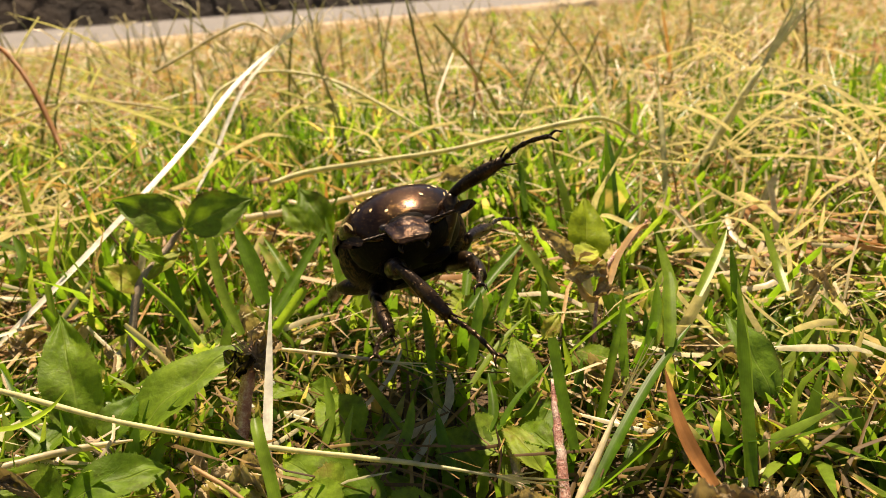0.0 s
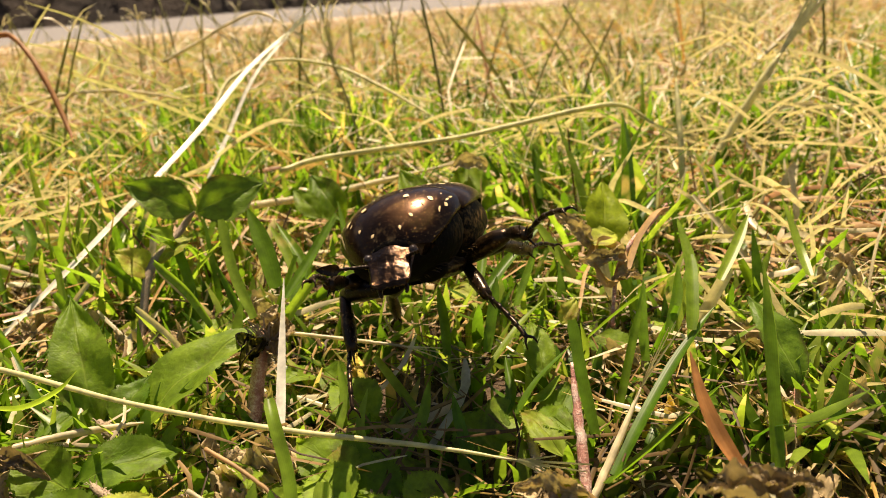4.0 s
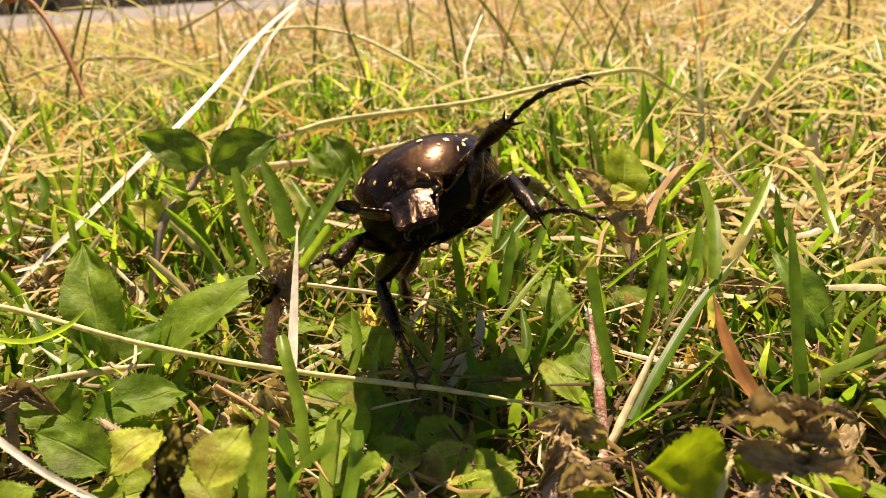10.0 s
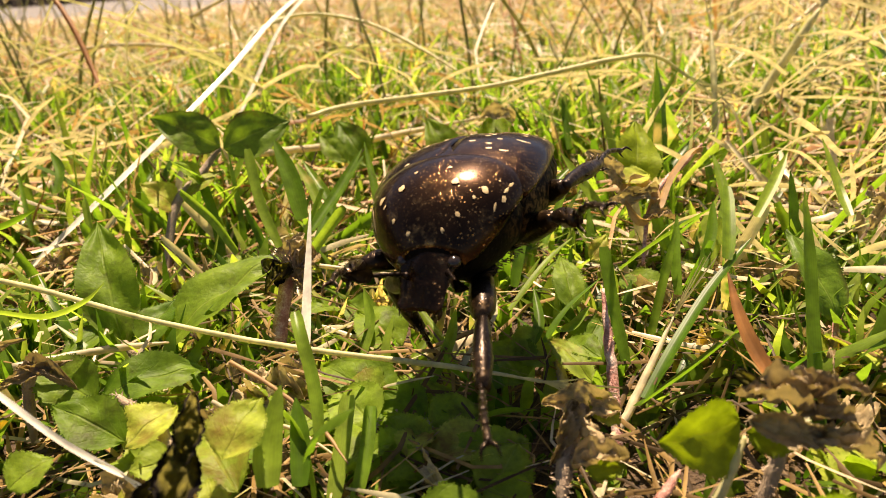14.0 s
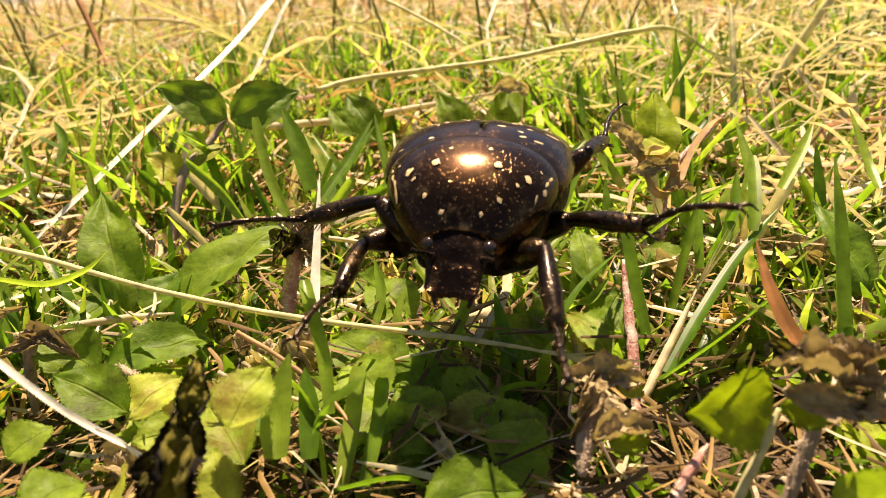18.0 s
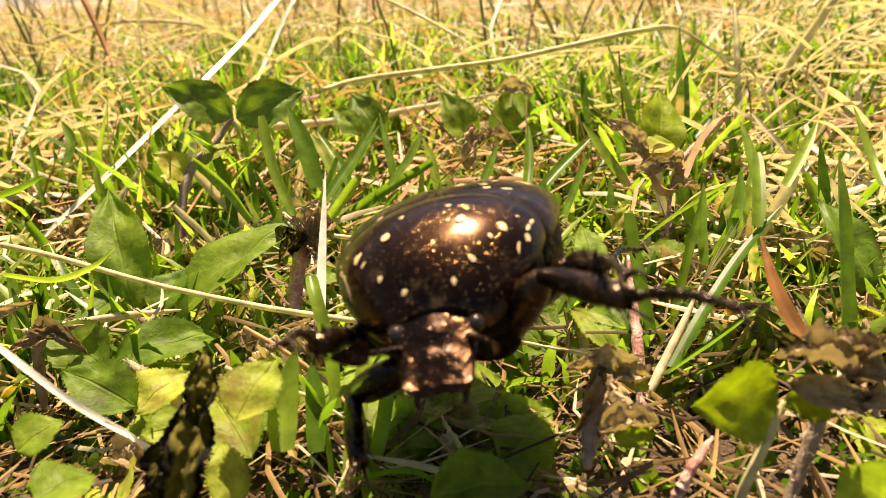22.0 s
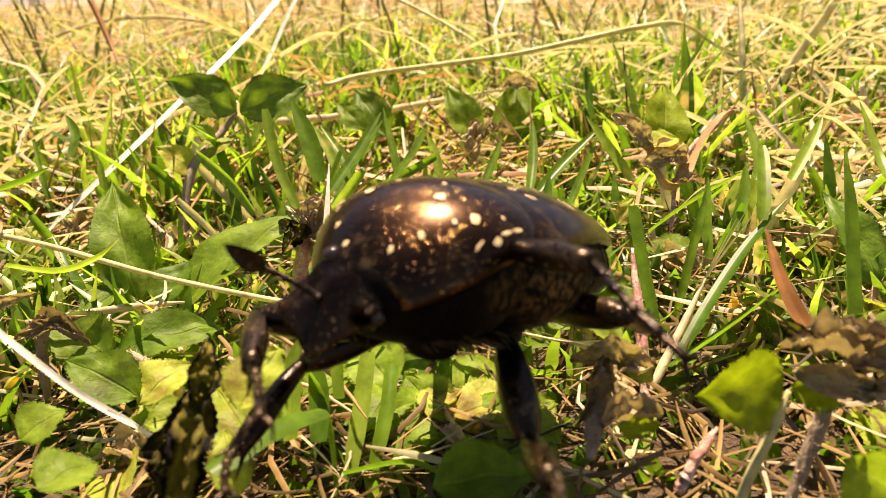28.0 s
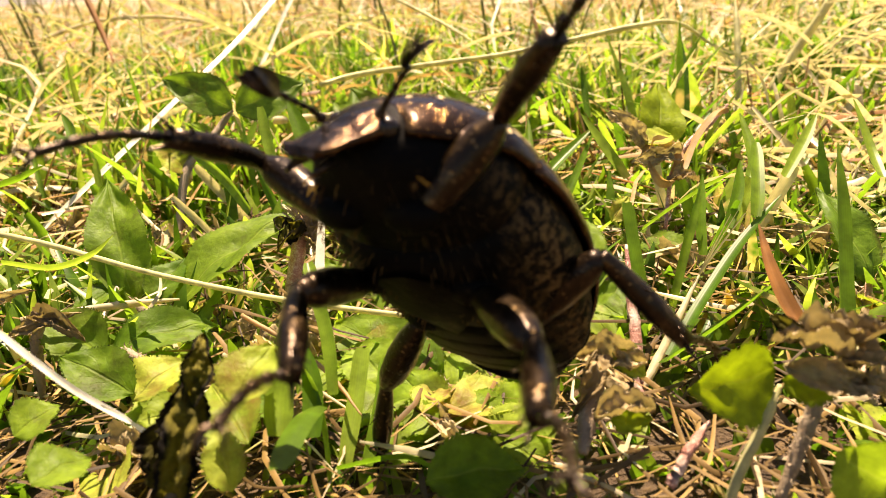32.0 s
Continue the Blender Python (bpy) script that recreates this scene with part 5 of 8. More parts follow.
    s.grid([r[::-1] for r in under], uvs)
    for edge_a, edge_b in ((rows[0], under[0]), (under[-1], rows[-1]), ([r[0] for r in under], [r[0] for r in rows]), ([r[-1] for r in rows], [r[-1] for r in under])):
        s.grid([edge_b, edge_a], [[(0, 0)] * len(edge_a)] * 2)
    s.weld()
    s.v = [(x, y - NECK.y, z - NECK.z) for x, y, z in s.v]
    head = limb("head", s, HEADSHELL, beetle, "flat square bronze head with turned-up front corners")
    for side in (1, -1):
        limb("eye", ball(Sheet(), (side * 1.7, 8.9 - NECK.y, -0.4 - NECK.z), (0.42, 0.5, 0.42)), EYE, head, "shiny black eye")
        k = Sheet()
        k.tube([(0, 0, 0), (side * 0.7, 0, 0.1), (side * 1.6, 0, 0.02), (side * 2.62, 0, -0.08)], [0.18, 0.24, 0.15, 0.12, 0.15, 0.1, 0.15, 0.1, 0.15, 0.1, 0.16, 0.11, 0.17], 48, 8)
        antennae[side] = limb("antenna", k, LEGSHELL, beetle, "short dark antenna ending in a fan")
        for j in range(3):
            c = Sheet()
            d = V(side * 1.0, 0.22 * (j - 1), 0.10 * (j - 1)).normalized()
            root = V(side * 2.5, 0, -0.08)
            c.leaf(root, root + d * 1.75, 0.8, (0, 1, 0.15), 0.04, 0.2, 0.0, 0.62, j, 8, 5)
            c.leaf(root + V(0, .14, 0), root + d * 1.75 + V(0, .1, 0), 0.8, (0, 1, 0.15), 0.04, 0.2, 0.0, 0.62, j, 8, 5)
            limb("antenna_plate", c, LEGSHELL, antennae[side])
        k = Sheet()
        k.tube([V(side * 0.8, 10.2, -2.3) - NECK, V(side * 1.0, 10.7, -2.8) - NECK, V(side * 0.9, 10.9, -3.15) - NECK], [0.16, 0.18, 0.1], 6, 6)
        limb("mouth_palp", k, LEGSHELL, head)
    for kind, (x, y, z, _, _) in LEGS.items():
        for side in (1, -1):
            limb("coxa", ball(Sheet(), (side * x * 0.85, y + 0.1, z + 0.25), (1.35, 0.85, 0.8)), SHADED_UNDER, beetle)
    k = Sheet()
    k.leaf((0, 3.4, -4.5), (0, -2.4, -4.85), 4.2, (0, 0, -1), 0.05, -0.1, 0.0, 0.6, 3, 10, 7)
    limb("breast_plate", k, SHADED_UNDER, beetle, "smooth dark plate between the legs, shade in its colour")
    # golden hairs along the flanks and throat
    k = Sheet()
    rng = random.Random(8)
    for i in range(600):
        side = rng.choice((1, -1))
        y = rng.uniform(-9, 8.2)
        a = rng.uniform(0.12, 1.35)
        wide_y = np.interp(y, [-11, -6, 0, 4, 8.5], [3, 5.3, 5.3, 4.9, 2.4])
        low_y = np.interp(y, [-11, -6, 0, 4, 8.5], [-3.4, -4.4, -4.5, -4.2, -2.6])
        p = V(side * wide_y * math.cos(a) * .98, y, -2.3 + (low_y + 2.3) * math.sin(a) * .97)
        d = V(side * math.cos(a), rng.uniform(-.7, .4), -math.sin(a)).normalized() * rng.uniform(.25, .6)
        k.ribbon([p, p + d * .6, p + d + V(0, -.15, -.1)], 0.025, (0.2, 1, 0.1), 0, 2, cols=2)
    limb("body_hair", k, HAIR, beetle, "short golden hairs on the flanks")
    return head, antennae


def beetle_leg(beetle, kind, side):
    """A leg that points away from the body: thigh, shin and clawed foot, each along the x axis."""
    _, _, _, thigh, lower = LEGS[kind]
    s = Sheet()
    s.tube([(0, 0, 0), (side * thigh * .35, 0, 0.08), (side * thigh * .75, 0, 0.06), (side * thigh, 0, 0)], [0.42, 0.75, 0.88, 0.78, 0.45], 12, 10)
    femur = limb(kind, s, LEGSHELL, beetle, "dark bristly bronze leg")
    s = Sheet()
    shin = lower * 0.46
    s.tube([(-side * 0.1, 0, 0), (side * shin * .3, 0, 0.12), (side * shin, 0, 0)], [0.36, 0.44, 0.52, 0.62, 0.42], 12, 9)
    rng = random.Random(4)
    for i in range(16):
        x = side * shin * rng.uniform(.25, 1.0)
        a = rng.uniform(0, 6.28)
        b = V(x, math.cos(a) * .5, math.sin(a) * .5)
        s.tube([b, b + V(side * .45, math.cos(a) * .35, math.sin(a) * .35)], [0.06, 0.015], 2, 4)
    for a in (0.7, -0.8):
        s.tube([(side * shin * .97, 0, a * .4), (side * (shin + .9), 0, a * 1.0)], [0.14, 0.03], 3, 5)
    tibia = limb("tibia", s, LEGSHELL, femur, "spiny dark shin")
    s = Sheet()
    foot = lower - shin
    for i in range(5):
        a, b = foot * .9 * i / 5, foot * .9 * (i + 1) / 5
        bow = lambda x: 0.55 * math.sin(math.pi * x / foot)
        s.tube([(side * a, 0, bow(a)), (side * b, 0, bow(b))], [0.14, 0.17, 0.24 - .01 * i, 0.17], 6, 7)
        for q in (1, -1):
            s.tube([(side * b, q * .1, bow(b)), (side * (b + .28), q * .24, bow(b) - .1)], [0.05, 0.015], 2, 4)
    for q in (1, -1):
        s.tube([(side * foot * .88, 0, .2), (side * foot * .95, q * .35, .15), (side * foot, q * .45, -.3)], [0.13, 0.1, 0.03], 6, 5)
    tarsus = limb("tarsus", s, LEGSHELL, femur, "jointed dark foot with two claws")
    return femur, tibia, tarsus


beetle = thing("beetle", "dark bronze flower beetle with pale spots walking on grass", "beetle")
head, antennae = beetle_body(beetle)
legs = {(kind, side): beetle_leg(beetle, kind, side) for kind in LEGS for side in (1, -1)}


# ---- what moves ----
def motions():
    walk(beetle, [
        (0, pose(0.00027, 0.04619, 0.01389, 23.1, 10.9, -170.3)),
        (1, pose(0.00048, 0.04721, 0.01404, 16.3, 13.6, -168.4)),
        (2, pose(0.00050, 0.04654, 0.01416, 12.9, 12.4, -174.5)),
        (3, pose(0.00033, 0.04404, 0.01411, 7.2, 14.7, 176.7)),
        (3.5, pose(0.00029, 0.04465, 0.01376, 5.1, 15.7, 172.2)),
        (5.5, pose(-0.00051, 0.04408, 0.01362, 6.3, 21.1, 169.7)),
        (6, pose(-0.00041, 0.04312, 0.01332, 0.5, 19.1, 170.4)),
        (7, pose(-0.00035, 0.04310, 0.01263, 2.1, 22.9, 175.0)),
        (8, pose(-0.00003, 0.04275, 0.01289, 0.9, 16.6, -179.5)),
        (9, pose(-0.00038, 0.04288, 0.01302, 6.6, 22.3, 178.7)),
        (10, pose(-0.00027, 0.04216, 0.01349, 10.6, 23.1, 179.3)),
        (11, pose(0.00034, 0.04210, 0.01394, 7.4, 13.7, 175.2)),
        (12, pose(-0.00005, 0.04247, 0.01378, 5.4, 17.3, 171.1)),
        (13, pose(0.00013, 0.04309, 0.01343, -2.3, 20.8, 159.9)),
        (14, pose(0.00106, 0.03644, 0.01367, -13.5, 9.1, 160.3)),
        (14.5, pose(0.00064, 0.03596, 0.01296, -22.4, 6.0, 158.8)),
        (16.5, pose(0.00067, 0.03638, 0.01317, -14.9, 3.6, 160.0)),
        (17, pose(0.00115, 0.03547, 0.01259, -16.6, -4.9, 168.5)),
        (18, pose(0.00103, 0.03544, 0.01285, -10.1, -3.6, 169.2)),
        (19, pose(0.00028, 0.03325, 0.01269, -4.3, 3.2, 173.0)),
        (20, pose(-0.00010, 0.03185, 0.01244, 10.7, 5.1, -179.6)),
        (21, pose(0.00008, 0.03097, 0.01259, 8.5, 5.0, 174.3)),
        (22, pose(-0.00093, 0.02795, 0.01171, -0.6, 12.5, 175.0)),
        (23, pose(-0.00132, 0.02852, 0.01115, 6.4, 16.0, 174.2)),
        (24, pose(-0.00102, 0.02731, 0.01161, -0.3, 12.4, 170.7)),
        (25, pose(-0.00048, 0.02661, 0.01167, -0.8, 5.9, 166.9)),
        (25.5, pose(-0.00047, 0.02593, 0.01175, -2.2, 3.1, 164.9)),
        (27.5, pose(0.00014, 0.02554, 0.01204, 4.7, -3.1, 159.0)),
        (28, pose(-0.00036, 0.02586, 0.01222, 8.2, 1.6, 149.4)),
        (29, pose(-0.00071, 0.02623, 0.01195, 32.2, 9.7, 146.0)),
        (30, pose(-0.00122, 0.02508, 0.01184, 39.2, 24.9, 165.7)),
        (31, pose(-0.00036, 0.02493, 0.01239, 44.6, 6.6, 158.0)),
        (32, pose(-0.00027, 0.02556, 0.01266, 47.0, 4.8, 149.7)),
    ])
    femur, tibia, tarsus = legs["front_leg", -1]
    walk(femur, [
        (0, pose(-0.00152, 0.00479, -0.00251, 7.2, 58.8, -20.4)),
        (0.5, pose(-0.00152, 0.00479, -0.00251, -2.8, 31.2, -49.6)),
        (1, pose(-0.00152, 0.00479, -0.00251, 2.4, 3.2, -70.0)),
        (2, pose(-0.00152, 0.00479, -0.00251, 8.4, 42.2, -24.1)),
        (2.22, pose(-0.00152, 0.00479, -0.00251, 15.6, 36.0, 2.3)),
        (2.67, pose(-0.00152, 0.00479, -0.00251, 17.7, 19.5, 47.2)),
        (3, pose(-0.00152, 0.00479, -0.00251, 11.0, 8.8, 78.3)),
        (3.5, pose(-0.00152, 0.00479, -0.00251, -1.3, -24.1, 99.3)),
        (3.94, pose(-0.00152, 0.00479, -0.00251, 11.8, -13.2, 78.2)),
        (4.83, pose(-0.00152, 0.00479, -0.00251, 23.5, 17.5, 44.2)),
        (5.5, pose(-0.00152, 0.00479, -0.00251, 18.7, 41.8, 16.2)),
        (5.75, pose(-0.00152, 0.00479, -0.00251, 20.2, 11.2, 56.0)),
        (6, pose(-0.00152, 0.00479, -0.00251, 1.8, -13.4, 95.6)),
        (6.5, pose(-0.00152, 0.00479, -0.00251, 13.0, 4.5, 75.3)),
        (7, pose(-0.00152, 0.00479, -0.00251, 17.9, 25.1, 57.2)),
        (8, pose(-0.00152, 0.00479, -0.00251, 11.6, -12.6, 60.4)),
        (9, pose(-0.00152, 0.00479, -0.00251, 12.1, 19.6, 56.2)),
        (9.5, pose(-0.00152, 0.00479, -0.00251, 20.4, 34.6, 32.1)),
        (10, pose(-0.00152, 0.00479, -0.00251, 20.6, 51.2, 4.3)),
        (10.5, pose(-0.00152, 0.00479, -0.00251, -1.1, 26.5, -44.4)),
        (11, pose(-0.00152, 0.00479, -0.00251, 2.2, -3.0, -78.4)),
        (11.5, pose(-0.00152, 0.00479, -0.00251, -2.2, 21.6, -57.0)),
        (12, pose(-0.00152, 0.00479, -0.00251, 4.9, 45.9, -30.9)),
        (13, pose(-0.00152, 0.00479, -0.00251, -0.4, 36.9, -52.0)),
        (14, pose(-0.00152, 0.00479, -0.00251, 0.6, 1.1, -77.0)),
        (14.5, pose(-0.00152, 0.00479, -0.00251, 3.4, 15.4, -58.5)),
        (16.5, pose(-0.00152, 0.00479, -0.00251, 5.8, 31.7, -50.8)),
        (17, pose(-0.00152, 0.00479, -0.00251, 11.4, 44.0, -42.8)),
        (18, pose(-0.00152, 0.00479, -0.00251, 9.2, 39.3, -46.0)),
        (19, pose(-0.00152, 0.00479, -0.00251, 8.7, 36.1, -33.4)),
        (20, pose(-0.00152, 0.00479, -0.00251, 18.0, 47.5, -6.5)),
        (20.5, pose(-0.00152, 0.00479, -0.00251, 5.6, 28.0, -37.6)),
        (21, pose(-0.00152, 0.00479, -0.00251, 5.6, 6.2, -60.9)),
        (22, pose(-0.00152, 0.00479, -0.00251, 7.6, 48.9, -33.3)),
        (22.22, pose(-0.00152, 0.00479, -0.00251, 21.8, 35.4, 0.2)),
        (22.67, pose(-0.00152, 0.00479, -0.00251, 20.0, 2.1, 48.4)),
        (23, pose(-0.00152, 0.00479, -0.00251, 1.7, -15.5, 86.8)),
        (24, pose(-0.00152, 0.00479, -0.00251, 7.3, -38.4, 72.7)),
        (25, pose(-0.00152, 0.00479, -0.00251, 14.9, 6.2, 75.5)),
        (25.5, pose(-0.00152, 0.00479, -0.00251, 19.8, 35.7, 27.7)),
        (27.5, pose(-0.00152, 0.00479, -0.00251, 22.1, 59.8, 44.3)),
        (28, pose(-0.00152, 0.00479, -0.00251, 23.5, 52.8, 44.4)),
        (28.5, pose(-0.00152, 0.00479, -0.00251, 15.1, 45.6, 20.1)),
        (29, pose(-0.00152, 0.00479, -0.00251, 12.0, 36.8, 0.2)),
        (30, pose(-0.00152, 0.00479, -0.00251, 20.7, 42.4, 44.7)),
        (30.5, pose(-0.00152, 0.00479, -0.00251, 4.4, 32.8, -4.6)),
        (31, pose(-0.00152, 0.00479, -0.00251, 1.7, 16.9, -45.0)),
        (32, pose(-0.00152, 0.00479, -0.00251, 9.4, 51.1, -20.2)),
    ])
    walk(tibia, [
        (0, pose(-0.00380, 0.00000, 0.00000, -0.1, -48.0, -18.8)),
        (0.5, pose(-0.00380, 0.00000, 0.00000, -0.0, -54.7, -18.0)),
        (1, pose(-0.00380, 0.00000, 0.00000, -0.1, -61.4, -17.2)),
        (2, pose(-0.00380, 0.00000, 0.00000, -0.1, -45.1, -30.5)),
        (2.22, pose(-0.00380, 0.00000, 0.00000, 4.6, -41.0, -57.0)),
        (2.67, pose(-0.00380, 0.00000, 0.00000, 5.3, -30.6, -104.0)),
        (3, pose(-0.00380, 0.00000, 0.00000, 0.0, -24.3, -136.5)),
        (3.5, pose(-0.00380, 0.00000, 0.00000, 0.1, -45.5, 174.3)),
        (3.94, pose(-0.00380, 0.00000, 0.00000, -5.9, -41.5, -154.1)),
        (4.83, pose(-0.00380, 0.00000, 0.00000, -6.8, -30.0, -98.6)),
        (5.5, pose(-0.00380, 0.00000, 0.00000, -0.1, -23.6, -60.4)),
        (5.75, pose(-0.00380, 0.00000, 0.00000, -11.6, -40.2, -107.1)),
        (6, pose(-0.00380, 0.00000, 0.00000, 0.1, -57.8, -168.9)),
        (6.5, pose(-0.00380, 0.00000, 0.00000, -7.6, -37.6, -131.2)),
        (7, pose(-0.00380, 0.00000, 0.00000, -0.0, -17.8, -102.7)),
        (8, pose(-0.00380, 0.00000, 0.00000, -0.1, -47.0, -106.6)),
        (9, pose(-0.00380, 0.00000, 0.00000, -0.0, -30.0, -130.6)),
        (9.5, pose(-0.00380, 0.00000, 0.00000, 0.4, -31.2, -95.8)),
        (10, pose(-0.00380, 0.00000, 0.00000, -0.1, -32.4, -60.6)),
        (10.5, pose(-0.00380, 0.00000, 0.00000, 1.4, -37.6, -36.1)),
        (11, pose(-0.00380, 0.00000, 0.00000, -0.1, -42.8, -9.8)),
        (11.5, pose(-0.00380, 0.00000, 0.00000, -0.5, -48.6, -14.5)),
        (12, pose(-0.00380, 0.00000, 0.00000, -0.1, -54.5, -19.8)),
        (13, pose(-0.00380, 0.00000, 0.00000, -0.1, -41.7, 1.3)),
        (14, pose(-0.00380, 0.00000, 0.00000, -0.1, -8.0, -2.1)),
        (14.5, pose(-0.00380, 0.00000, 0.00000, -0.1, -1.2, -11.0)),
        (16.5, pose(-0.00380, 0.00000, 0.00000, -0.1, -39.2, -21.7)),
        (17, pose(-0.00380, 0.00000, 0.00000, -0.1, -45.7, -42.9)),
        (18, pose(-0.00380, 0.00000, 0.00000, -0.1, -52.4, -42.7)),
        (19, pose(-0.00380, 0.00000, 0.00000, -0.1, -54.2, -44.4)),
        (20, pose(-0.00380, 0.00000, 0.00000, -0.1, -33.7, -56.7)),
        (20.5, pose(-0.00380, 0.00000, 0.00000, 0.9, -39.6, -42.8)),
        (21, pose(-0.00380, 0.00000, 0.00000, -0.1, -45.5, -27.8)),
        (22, pose(-0.00380, 0.00000, 0.00000, -0.1, -43.9, -23.8)),
        (22.22, pose(-0.00380, 0.00000, 0.00000, -10.9, -49.1, -44.2)),
        (22.67, pose(-0.00380, 0.00000, 0.00000, -23.0, -65.4, -91.0)),
        (23, pose(-0.00380, 0.00000, 0.00000, 0.1, -76.8, -155.5)),
        (24, pose(-0.00380, 0.00000, 0.00000, 0.0, -55.3, -144.5)),
        (25, pose(-0.00380, 0.00000, 0.00000, -0.0, -0.8, -121.3)),
        (25.5, pose(-0.00380, 0.00000, 0.00000, -0.1, -14.6, -71.0)),
        (27.5, pose(-0.00380, 0.00000, 0.00000, -0.0, -45.9, -115.0)),
        (28, pose(-0.00380, 0.00000, 0.00000, -0.1, -32.1, -71.7)),
        (28.5, pose(-0.00380, 0.00000, 0.00000, -1.7, -22.9, -52.6)),
        (29, pose(-0.00380, 0.00000, 0.00000, -0.1, -13.7, -34.7)),
        (30, pose(-0.00380, 0.00000, 0.00000, -0.1, -29.4, -91.7)),
        (30.5, pose(-0.00380, 0.00000, 0.00000, -2.6, -23.5, -47.7)),
        (31, pose(-0.00380, 0.00000, 0.00000, -0.1, -17.6, -5.6)),
        (32, pose(-0.00380, 0.00000, 0.00000, -0.1, -46.8, -29.9)),
    ])
    walk(tarsus, [
        (0, pose(-0.00630, 0.00085, -0.00294, -0.1, -47.4, -55.8)),
        (0.5, pose(-0.00597, 0.00071, -0.00322, -1.1, -44.7, -26.2)),
        (1, pose(-0.00561, 0.00056, -0.00347, -0.1, -42.0, 1.9)),
        (2, pose(-0.00620, 0.00142, -0.00280, -0.1, -49.6, -22.0)),
        (2.22, pose(-0.00542, 0.00250, -0.00259, 10.8, -42.2, -56.8)),
        (2.67, pose(-0.00298, 0.00330, -0.00201, 11.4, -21.7, -111.5)),
        (3, pose(-0.00119, 0.00248, -0.00162, 0.0, -10.6, -148.8)),
        (3.5, pose(-0.00105, -0.00028, -0.00282, 0.1, -51.4, -168.1)),
        (3.94, pose(-0.00114, 0.00129, -0.00262, -4.4, -47.8, -142.1)),
        (4.83, pose(-0.00329, 0.00338, -0.00198, -5.0, -38.7, -96.5)),
        (5.5, pose(-0.00559, 0.00315, -0.00158, -0.1, -33.1, -65.5)),
        (5.75, pose(-0.00291, 0.00288, -0.00255, -3.2, -45.1, -84.0)),
        (6, pose(-0.00174, 0.00040, -0.00334, -0.1, -57.3, -106.9)),
        (6.5, pose(-0.00174, 0.00236, -0.00241, -2.3, -45.5, -90.0)),
        (7, pose(-0.00297, 0.00367, -0.00121, -0.1, -33.8, -76.2)),
        (8, pose(-0.00303, 0.00258, -0.00289, -0.1, -41.0, -78.3)),
        (9, pose(-0.00157, 0.00260, -0.00198, -0.0, -38.0, -106.0)),
        (9.5, pose(-0.00346, 0.00336, -0.00205, 3.0, -44.6, -71.8)),
        (10, pose(-0.00544, 0.00291, -0.00212, -0.1, -51.3, -33.2)),
        (10.5, pose(-0.00633, 0.00184, -0.00241, -2.0, -44.3, -9.2)),
        (11, pose(-0.00666, 0.00049, -0.00268, -0.1, -37.3, 12.1)),
        (11.5, pose(-0.00633, 0.00065, -0.00296, 0.2, -46.4, 14.4)),
        (12, pose(-0.00596, 0.00078, -0.00321, -0.1, -55.5, 17.2)),
        (13, pose(-0.00675, -0.00007, -0.00263, -0.1, -36.1, 0.2)),
        (14, pose(-0.00771, 0.00014, -0.00055, -0.1, 13.5, 6.7)),
        (14.5, pose(-0.00768, 0.00075, -0.00009, -0.1, 8.5, -11.5)),
        (16.5, pose(-0.00664, 0.00113, -0.00250, -0.1, -22.5, 3.5)),
        (17, pose(-0.00582, 0.00188, -0.00283, -0.1, -18.0, -30.1)),
        (18, pose(-0.00557, 0.00164, -0.00313, -0.1, -24.1, -34.8)),
        (19, pose(-0.00545, 0.00162, -0.00320, -0.1, -25.8, -32.8)),
        (20, pose(-0.00561, 0.00275, -0.00219, -0.1, -41.6, -41.5)),
        (20.5, pose(-0.00603, 0.00207, -0.00252, -1.7, -27.9, -29.2)),
        (21, pose(-0.00625, 0.00129, -0.00282, -0.1, -14.1, -18.4)),
        (22, pose(-0.00640, 0.00115, -0.00274, -0.1, -36.5, -23.7)),
        (22.22, pose(-0.00565, 0.00180, -0.00299, 4.3, -33.5, -55.0)),
        (22.67, pose(-0.00377, 0.00164, -0.00359, 5.2, -24.5, -113.1)),
        (23, pose(-0.00298, 0.00037, -0.00385, 0.0, -19.6, -154.3)),
        (24, pose(-0.00197, 0.00131, -0.00325, 0.0, -22.1, -148.5)),
        (25, pose(-0.00175, 0.00338, -0.00005, -0.0, -36.8, -106.1)),
        (25.5, pose(-0.00504, 0.00361, -0.00100, -0.1, -22.3, -85.0)),
        (27.5, pose(-0.00264, 0.00249, -0.00284, -0.1, -49.9, -111.2)),
        (28, pose(-0.00485, 0.00318, -0.00210, -0.1, -40.7, -102.6)),
        (28.5, pose(-0.00601, 0.00289, -0.00154, 2.7, -44.5, -49.4)),
        (29, pose(-0.00696, 0.00218, -0.00094, -0.1, -48.3, 7.7)),
        (30, pose(-0.00370, 0.00344, -0.00194, -0.2, -61.4, -42.0)),
        (30.5, pose(-0.00624, 0.00268, -0.00157, -4.6, -49.2, -11.6)),
        (31, pose(-0.00755, 0.00037, -0.00119, -0.1, -37.1, 12.0)),
        (32, pose(-0.00614, 0.00135, -0.00288, -0.2, -67.1, -37.9)),
    ])
    femur, tibia, tarsus = legs["front_leg", 1]
